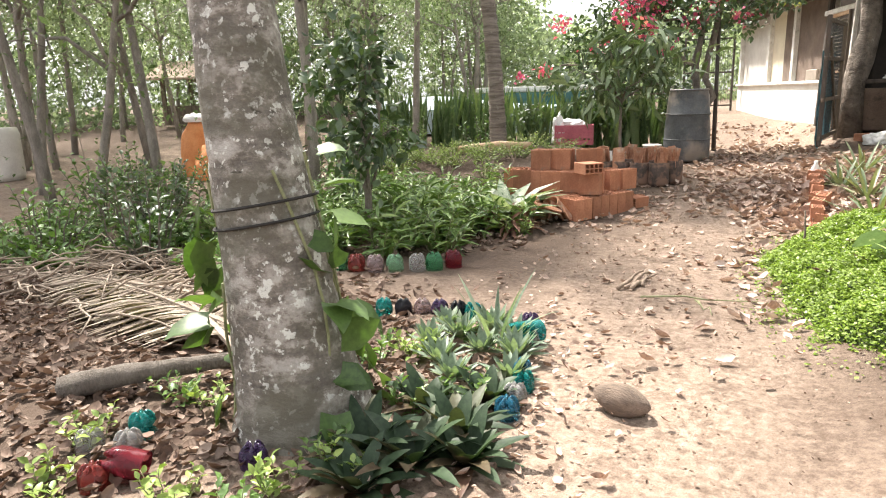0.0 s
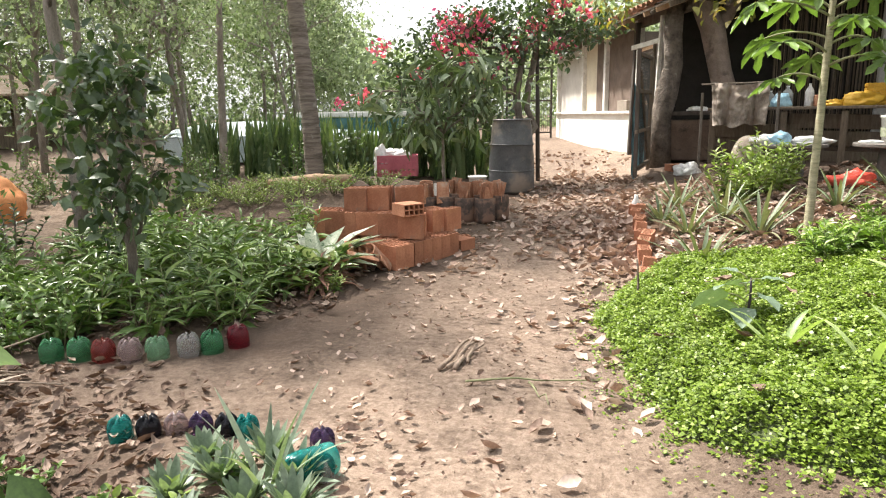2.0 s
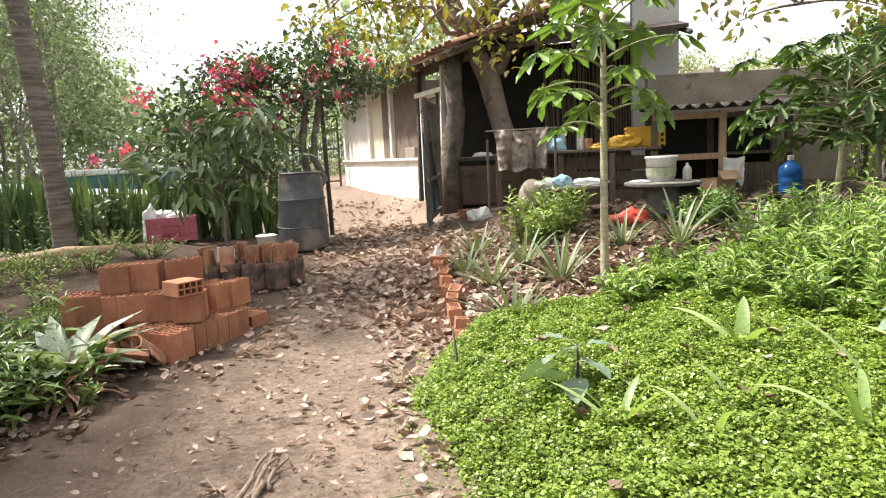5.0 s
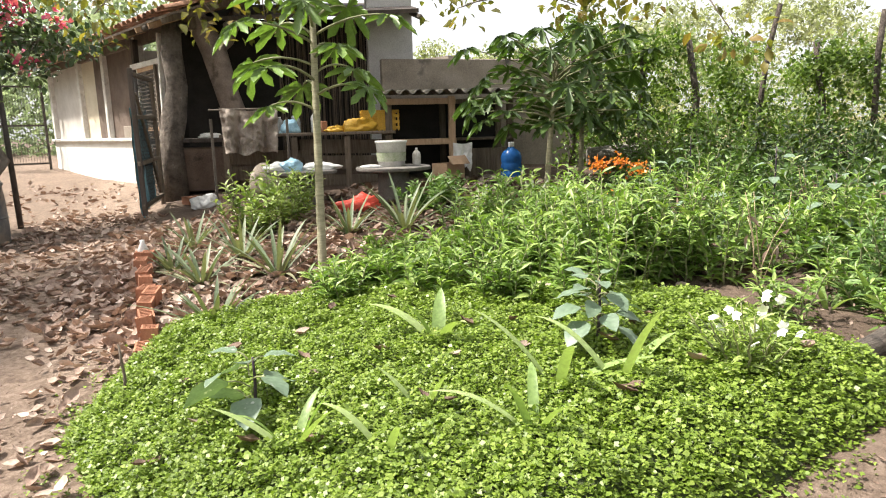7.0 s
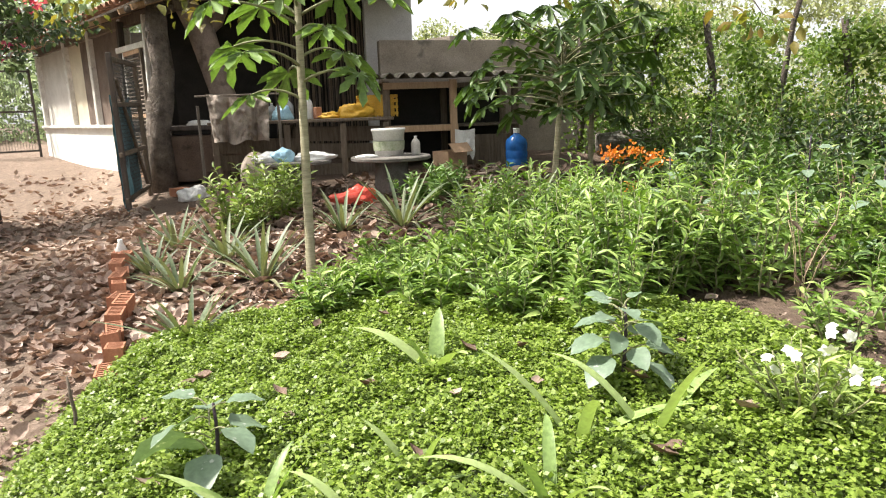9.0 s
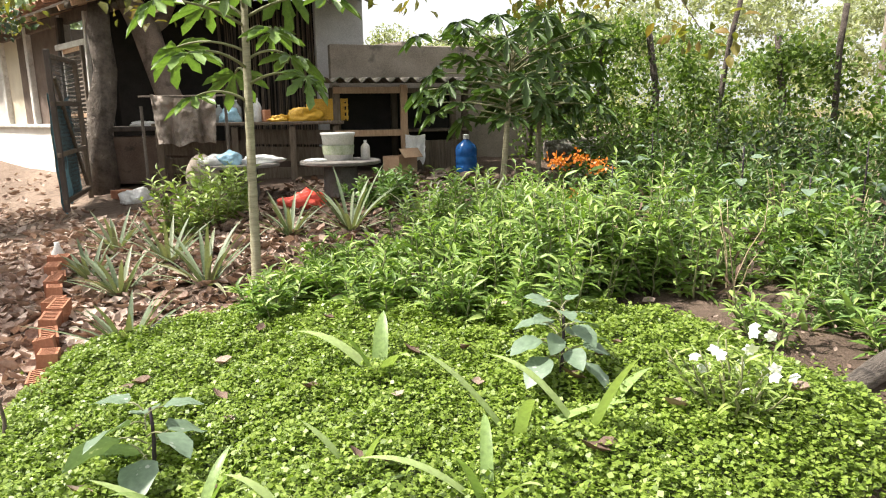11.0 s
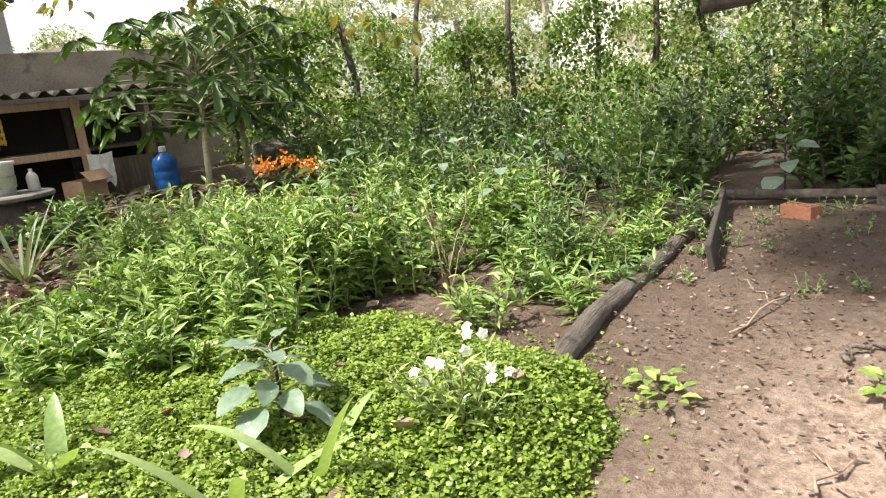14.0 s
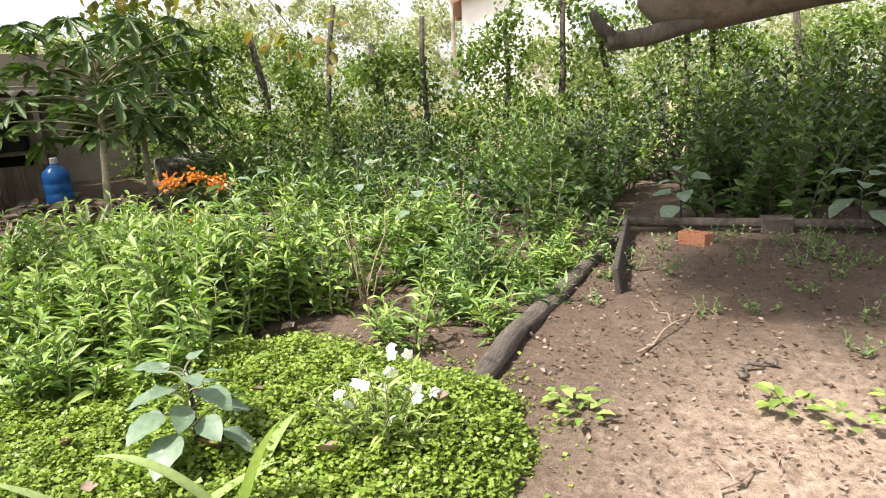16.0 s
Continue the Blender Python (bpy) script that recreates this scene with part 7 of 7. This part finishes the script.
sticks("twig", "forked dry twig lying on the sunny patch", (2.7, 2.3, hz(2.7, 2.3)), [((-0.1, 0.05, 0.01), (0.12, -0.05, 0.02), 0.006), ((0.0, 0.0, 0.015), (0.1, 0.1, 0.012), 0.005), ((-0.03, 0.02, 0.012), (-0.12, -0.06, 0.01), 0.004)], grey_stick, 4)
sticks("twig", "thin dry twig lying along the log", (3.75, 2.75, hz(3.75, 2.75)), [((-0.3, 0.0, 0.01), (0.3, -0.15, 0.015), 0.006), ((0.1, -0.1, 0.012), (0.35, 0.1, 0.012), 0.005)], grey_stick, 5)
sticks("stake", "short thin stake in the edge of the creeper", (0.33, 5.05, hz(0.33, 5.05)), [((0, 0, -0.05), (-0.04, 0.05, 0.33), 0.012)], M["old_wood"], 6)
dead = surface("dead_frond", (0.2, 0.15, 0.11), (0.42, 0.34, 0.27), 8, 0.9)
dead_leaf = leafy("dead_leaflet", (0.2, 0.15, 0.11), (0.36, 0.29, 0.23), (0.45, 0.38, 0.31), 0.8, 0.1)
r = np.random.default_rng(44)
for i, (x, y, a, L) in enumerate(((-2.15, 2.35, 165, 1.9), (-2.4, 2.75, 178, 1.9), (-2.2, 2.2, 150, 1.4), (-2.5, 3.05, 160, 1.6))):
    rib, lots = frond(radians(a), 0.06, L, 90 + i, 0.05)
    root = thing("dead_frond", "dry grey-brown palm frond lying in litter", "palm frond", (x, y, 0.06))
    grid_part("rib", *rib, dead, root)
    for q in range(2):
        Vq = lots[q][0]
        Vq[:, 2] = np.clip(Vq[:, 2] * 0.3 + 0.02, -0.04, 0.15)
    leaf_part("leaflets", lots, dead_leaf, root)
brush = []
for i in range(110):
    x, y, a, L = r.uniform(-4.9, -3.0), r.uniform(2.3, 3.4), r.normal(0.3, 0.7), r.uniform(0.3, 0.8)
    z = 0.02 + r.uniform(0, 0.1)
    brush.append(tube(bend((x, y, z), (x + L * math.cos(a), y + L * math.sin(a), z + r.uniform(-0.02, 0.12)), 5, (0, 0, 0.04), 0.02, i), np.linspace(0.009, 0.004, 5), 5))
V, F = join(*brush)
tagged(grid_part("brushwood", V, F, dead, smooth=True), "tangle of pale dry sticks heaped by the palm", "brushwood", kind="stuff")

# ---- fallen leaves ----


def litter(name, label, count, spot, size, seed, mat=LEAF["dry"]):
    rr = np.random.default_rng(seed)
    xy = spot(count, rr)
    count = len(xy)
    a = rr.uniform(0, 6.28, count)
    z = height(xy[:, 0], xy[:, 1]) + mound_height(xy[:, 0], xy[:, 1]) + rr.uniform(0.006, 0.04, count)
    L = size * rr.uniform(0.55, 1.35, count)
    ob = leaf_part(name, leaves(CURL, np.column_stack([xy, z]), np.stack([np.cos(a), np.sin(a), rr.normal(0, 0.3, count)], 1), np.array((0, 0, 1.0)) + rr.normal(0, 0.34, (count, 3)), L, L * rr.uniform(0.4, 0.66, count)), mat)
    return tagged(ob, label, "fallen leaves", kind="stuff")


def spread(cx, cy, sx, sy, hole=None):
    def f(n, rr):
        xy = np.stack([cx + sx * rr.uniform(-1, 1, n), cy + sy * rr.uniform(-1, 1, n)], 1)
        e = ((xy[:, 0] - cx) / sx) ** 2 + ((xy[:, 1] - cy) / sy) ** 2 + 0.25 * bumps(xy[:, 0], xy[:, 1], 1.5, 4.0)
        xy = xy[e < rr.uniform(0.35, 1.0, n)]
        return xy[in_bed(xy[:, 0], xy[:, 1]) < -0.05]
    return f


litter("fallen_leaves", "thick brown leaf litter under the palm", 11000, spread(-3.0, 2.0, 2.2, 1.9), 0.062, 51)
litter("fallen_leaves", "brown fallen leaves beside the brick edging", 4600, spread(1.3, 7.4, 1.5, 2.6), 0.115, 52, LEAF["tan"])
litter("fallen_leaves", "dry leaves blown over the path to the gate", 2100, spread(0.05, 9.2, 1.0, 3.2), 0.1, 53, LEAF["tan"])
litter("fallen_leaves", "dark litter under the weeds and tables", 5200, spread(3.6, 7.2, 2.6, 3.0), 0.1, 54)
litter("fallen_leaves", "scattered dry leaves at the path's edge", 620, spread(-0.9, 3.6, 0.9, 3.0), 0.045, 55, LEAF["tan"])
litter("fallen_leaves", "fallen leaves at the edge of the creeper", 520, spread(0.2, 5.6, 0.45, 2.4), 0.085, 56, LEAF["tan"])
litter("fallen_leaves", "dry leaves round the bricks and bags", 900, spread(-1.6, 7.0, 1.3, 1.6), 0.08, 57, LEAF["tan"])
litter("fallen_leaves", "fine dry leaf crumbs on the bare patch", 7000, spread(4.0, 2.0, 2.4, 2.2), 0.024, 58)
litter("fallen_leaves", "fine dry crumbs on the sandy path", 4200, spread(-0.2, 3.4, 1.6, 4.6), 0.017, 59)
litter("fallen_leaves", "fallen leaves in the yard by the house", 380, spread(-0.4, 13.0, 1.4, 3.0), 0.1, 60, LEAF["tan"])
litter("fallen_leaves", "litter beneath the left bed's plants", 2600, spread(-3.0, 5.6, 1.6, 1.8), 0.07, 61)
litter("fallen_leaves", "small dead leaves along the foot of the palm's planting", 620, spread(-0.95, 2.1, 0.45, 1.5), 0.045, 63, LEAF["tan"])
litter("fallen_leaves", "crisp curled leaves strewn over the path", 260, spread(-0.35, 5.2, 1.1, 3.2), 0.075, 64, LEAF["tan"])
rr = np.random.default_rng(62)
k = 40
xy = np.stack([rr.uniform(0.3, 2.8, k), rr.uniform(3.1, 5.5, k)], 1)
xy = xy[in_bed(xy[:, 0], xy[:, 1]) > 0.1]
k = len(xy)
a = rr.uniform(0, 6.28, k)
ob = leaf_part("fallen_leaves", leaves(CURL, np.column_stack([xy, bed_height(xy[:, 0], xy[:, 1]) + 0.01]), np.stack([np.cos(a), np.sin(a), 0.1 * np.ones(k)], 1), np.array((0, 0, 1.0)), rr.uniform(0.05, 0.11, k), 0.05), LEAF["dry"])
tagged(ob, "few dry leaves lying on the creeper", "fallen leaves", kind="stuff")

# ---- things behind the sword plants and in the woods ----
M["tarp"] = surface("pale_blue_tarpaulin", (0.36, 0.45, 0.5), (0.62, 0.7, 0.74), 2.5, 0.5, relief=0.3)
M["tarp_dark"] = surface("teal_shade_net", (0.04, 0.12, 0.13), (0.09, 0.2, 0.2), 6, 0.8)
pool = thing("pool", "low pool lined with pale blue tarpaulin behind the sword plants", "pool", (-6.2, 14.3, hz(-6.2, 14.3)), 8)
part("side", boxes(((4.4, 0.06, 0.5), (0, -1.0, 0.25), (0, 0, 0), 0.01)), M["tarp"], pool)
for x in (-2.2, 2.2):
    part("end_side", boxes(((0.06, 2.0, 0.55), (x, 0, 0.27), (0, 0, 0), 0.01)), M["tarp_dark"], pool)
part("back_side", boxes(((4.4, 0.06, 0.6), (0, 1.0, 0.3), (0, 0, 0), 0.01)), M["tarp_dark"], pool)
V, F = [], []
for j in range(15):
    for i in range(30):
        s, t = i / 29, j / 14
        V.append((-2.2 + 4.4 * s, -1.05 + 2.1 * t, 0.5 + 0.3 * math.sin(math.pi * min(1, t * 1.1)) * (0.6 + 0.4 * math.sin(s * 5)) + 0.04 * noise.noise((s * 9, t * 6, 0))))
for j in range(14):
    F += [(j * 30 + i, j * 30 + i + 1, (j + 1) * 30 + i + 1, (j + 1) * 30 + i) for i in range(29)]
grid_part("cover", V, F, M["tarp"], pool, "sagging pale blue tarpaulin cover", True)
lid = ob = part("lid", boxes(((3.0, 1.2, 0.12), (0, 0, 0), (0, 0, 0), 0.03)), M["white_wood"])
ob.matrix_basis = pose(-5.0, 16.2, hz(-5, 16.2) + 0.78, 0, 0, 5)
ob = part("tank", boxes(((2.9, 1.1, 0.78), (0, 0, 0.39), (0, 0, 0), 0.02)), M["tarp_dark"])
ob.matrix_basis = pose(-5.0, 16.2, hz(-5, 16.2) - 0.02, 0, 0, 5)
tagged(ob, "dark low tank under a white slab lid", "tank")
lid.parent = ob
lid.matrix_basis = pose(0, 0, 0.86)
lid["label"] = "white slab lid"
hut = thing("hut", "small timber hut with a tiled roof among the trees", "hut", (-16.5, 17.5, hz(-16, 17.5)), 25)
for x in (-1.5, 0, 1.5):
    for y in (-1.2, 1.2):
        part("post", boxes(((0.12, 0.12, 1.5), (x, y, 0.75))), M["old_wood"], hut)
part("wall", boxes(((3.0, 0.06, 0.6), (0, -1.2, 0.3))), M["old_wood"], hut)
part("roof", boxes(((3.8, 1.9, 0.07), (0, -0.85, 1.72), (18, 0, 0), 0.01), ((3.8, 1.9, 0.07), (0, 0.85, 1.72), (-18, 0, 0), 0.01)), surface("pale_tiles", (0.4, 0.26, 0.19), (0.62, 0.5, 0.42), 9, 0.9), hut)
M["orange_sack"] = surface("orange_woven_sack", (0.5, 0.17, 0.05), (0.68, 0.3, 0.12), 7, 0.8, fine=150)
lumpy("sack", "tall full orange woven sack standing among the trees", "sack", (-7.96, 7.75, hz(-7.96, 7.75) - 0.05), (0.27, 0.25, 0.7), M["orange_sack"], 41, 0.08)
lumpy("sack", "white sack lying on the orange sack", "sack", (-7.94, 7.75, hz(-7.96, 7.75) + 0.82), (0.2, 0.16, 0.1), M["white_plastic"], 42, 0.2)
lumpy("sack", "heap of orange woven sacks under the trees", "sack", (-7.2, 7.6, hz(-7.2, 7.6) - 0.05), (0.6, 0.4, 0.45), M["orange_sack"], 43, 0.2)
V, F = lathe([(0, 0), (0.27, 0), (0.3, 0.1), (0.3, 0.75), (0.27, 0.85), (0, 0.85)], 24)
drum = thing("drum", "pale grey plastic drum among the trees", "drum", (-11.2, 6.7, hz(-11, 6.7)))
grid_part("body", V, F, M["pale_panel"], drum, smooth=True)
ob = part("kerb", boxes(((1.6, 0.12, 0.14), (0, 0, 0.05), (0, 0, 0), 0.015)), M["block_wall"])
ob.matrix_basis = pose(-4.75, 4.75, 0, 0, 0, 28)
tagged(ob, "weathered cement edging beam beside the bed", "edging")
# wire gate at the far end of the yard
fg = thing("wire_gate", "thin metal frame gate with wire mesh beside the house", "gate", (-1.95, 19.2, hz(-1.9, 19.2)), 8)
for x in (0, 1.2):
    part("upright", boxes(((0.05, 0.05, 1.9), (x, 0, 0.95))), M["metal"], fg)
for z in (0.15, 1.0, 1.85):
    part("rail", boxes(((1.2, 0.04, 0.04), (0.6, 0, z))), M["metal"], fg)
bm = bmesh.new()
for i in range(22):
    box(bm, (0.006, 0.006, 1.7), (0.03 + i * 0.054, 0, 1.0))
part("mesh", bm, M["metal"], fg)

# ---- low limb of the old tree at the bare patch ----
old = thing("old_tree", "old tree with a thick low limb, a broken stub and an added unseen shade crown", "tree", (6.21, -1.88, hz(6.2, -1.9) + 0.05))
V, F = tube([(0, 0, -0.3), (0.05, 0.1, 0.5), (0, 0.2, 1.1), (0.1, 0.1, 2.0), (0.3, 0, 3.2)], [0.36, 0.3, 0.3, 0.25, 0.18], 14, 0.06, 3)
grid_part("trunk", V, F, M["smooth_bark"], old, smooth=True)
V, F = tube([(0, 0.2, 0.9), (-0.1, 1.2, 1.5), (-0.3, 2.9, 1.66), (-0.5, 4.0, 1.6), (-0.66, 4.6, 1.5), (-0.78, 4.92, 1.5), (-0.82, 5.02, 1.52)], [0.3, 0.26, 0.23, 0.23, 0.22, 0.17, 0.07], 14, 0.05, 5)
grid_part("limb", V, F, M["smooth_bark"], old, "thick pale low limb", True)
V, F = tube([(-0.66, 4.5, 1.42), (-0.85, 4.95, 1.27), (-0.95, 5.2, 1.24)], [0.09, 0.06, 0.055], 9, 0.1, 6)
grid_part("stub", V, F, M["bark"], old, "broken dark branch stub", True)
V, F = tube([(-0.93, 5.15, 1.25), (-0.97, 5.25, 1.36), (-1.0, 5.28, 1.44)], [0.05, 0.04, 0.03], 8, 0.1, 7)
grid_part("stub", V, F, M["bark"], old, "", True)
r = np.random.default_rng(71)
woods, ends = [], []
# unseen crown added; most limbs reach over the bed to shade the far patch
for i in range(12):
    a = r.uniform(0, 6.28)
    e = np.array((-2.7 + 1.2 * math.cos(a), 5.8 + 1.2 * math.sin(a), r.uniform(4.0, 4.9))) if i < 8 else np.array((0.3 + 2.0 * math.cos(a), 0.5 + 2.2 * math.sin(a), r.uniform(3.8, 5.0)))
    P = bend((0.2, 0.05, 2.6), e, 7, (0, 0, 0.5), 0.12, i)
    woods.append(tube(P, np.linspace(0.1, 0.03, 7), 7, 0.08, i))
    ends += [P[4], P[5], P[6], P[6] + r.normal(0, 0.5, 3), P[5] + r.normal(0, 0.6, 3)]
V, F = join(*woods)
grid_part("branches", V, F, M["smooth_bark"], old, smooth=True)
E_ = np.array(ends)
k = 10000
pos = E_[r.integers(0, len(E_), k)] + ball(k, r) * (0.75 * r.uniform(0, 1, k) ** 0.5)[:, None]
leaf_part("crown", leaves(HEX, pos, r.normal(size=(k, 3)) - np.array((0, 0, 0.5)), np.array((0, 0, 1.0)) + 0.5 * r.normal(size=(k, 3)), r.uniform(0.16, 0.26, k), 0.13), LEAF["woods"], old)
# far white building and pole beyond the field
far = thing("far_house", "white house far beyond the field", "house", (27, 12.5, hz(27, 12)), 25)
part("wall", boxes(((5, 4, 4.4), (0, 0, 2.2))), M["house_wall"], far)
part("roof", boxes(((5.6, 2.6, 0.12), (0, -1.1, 4.6), (18, 0, 0)), ((5.6, 2.6, 0.12), (0, 1.1, 4.6), (-18, 0, 0))), M["roof_tile"], far)
V, F = tube([(25, 14.2, 0.5), (25, 14.2, 7)], 0.09, 8)
tagged(grid_part("utility_pole", V, F, M["block_wall"], smooth=True), "pale utility pole beyond the fence", "utility pole")
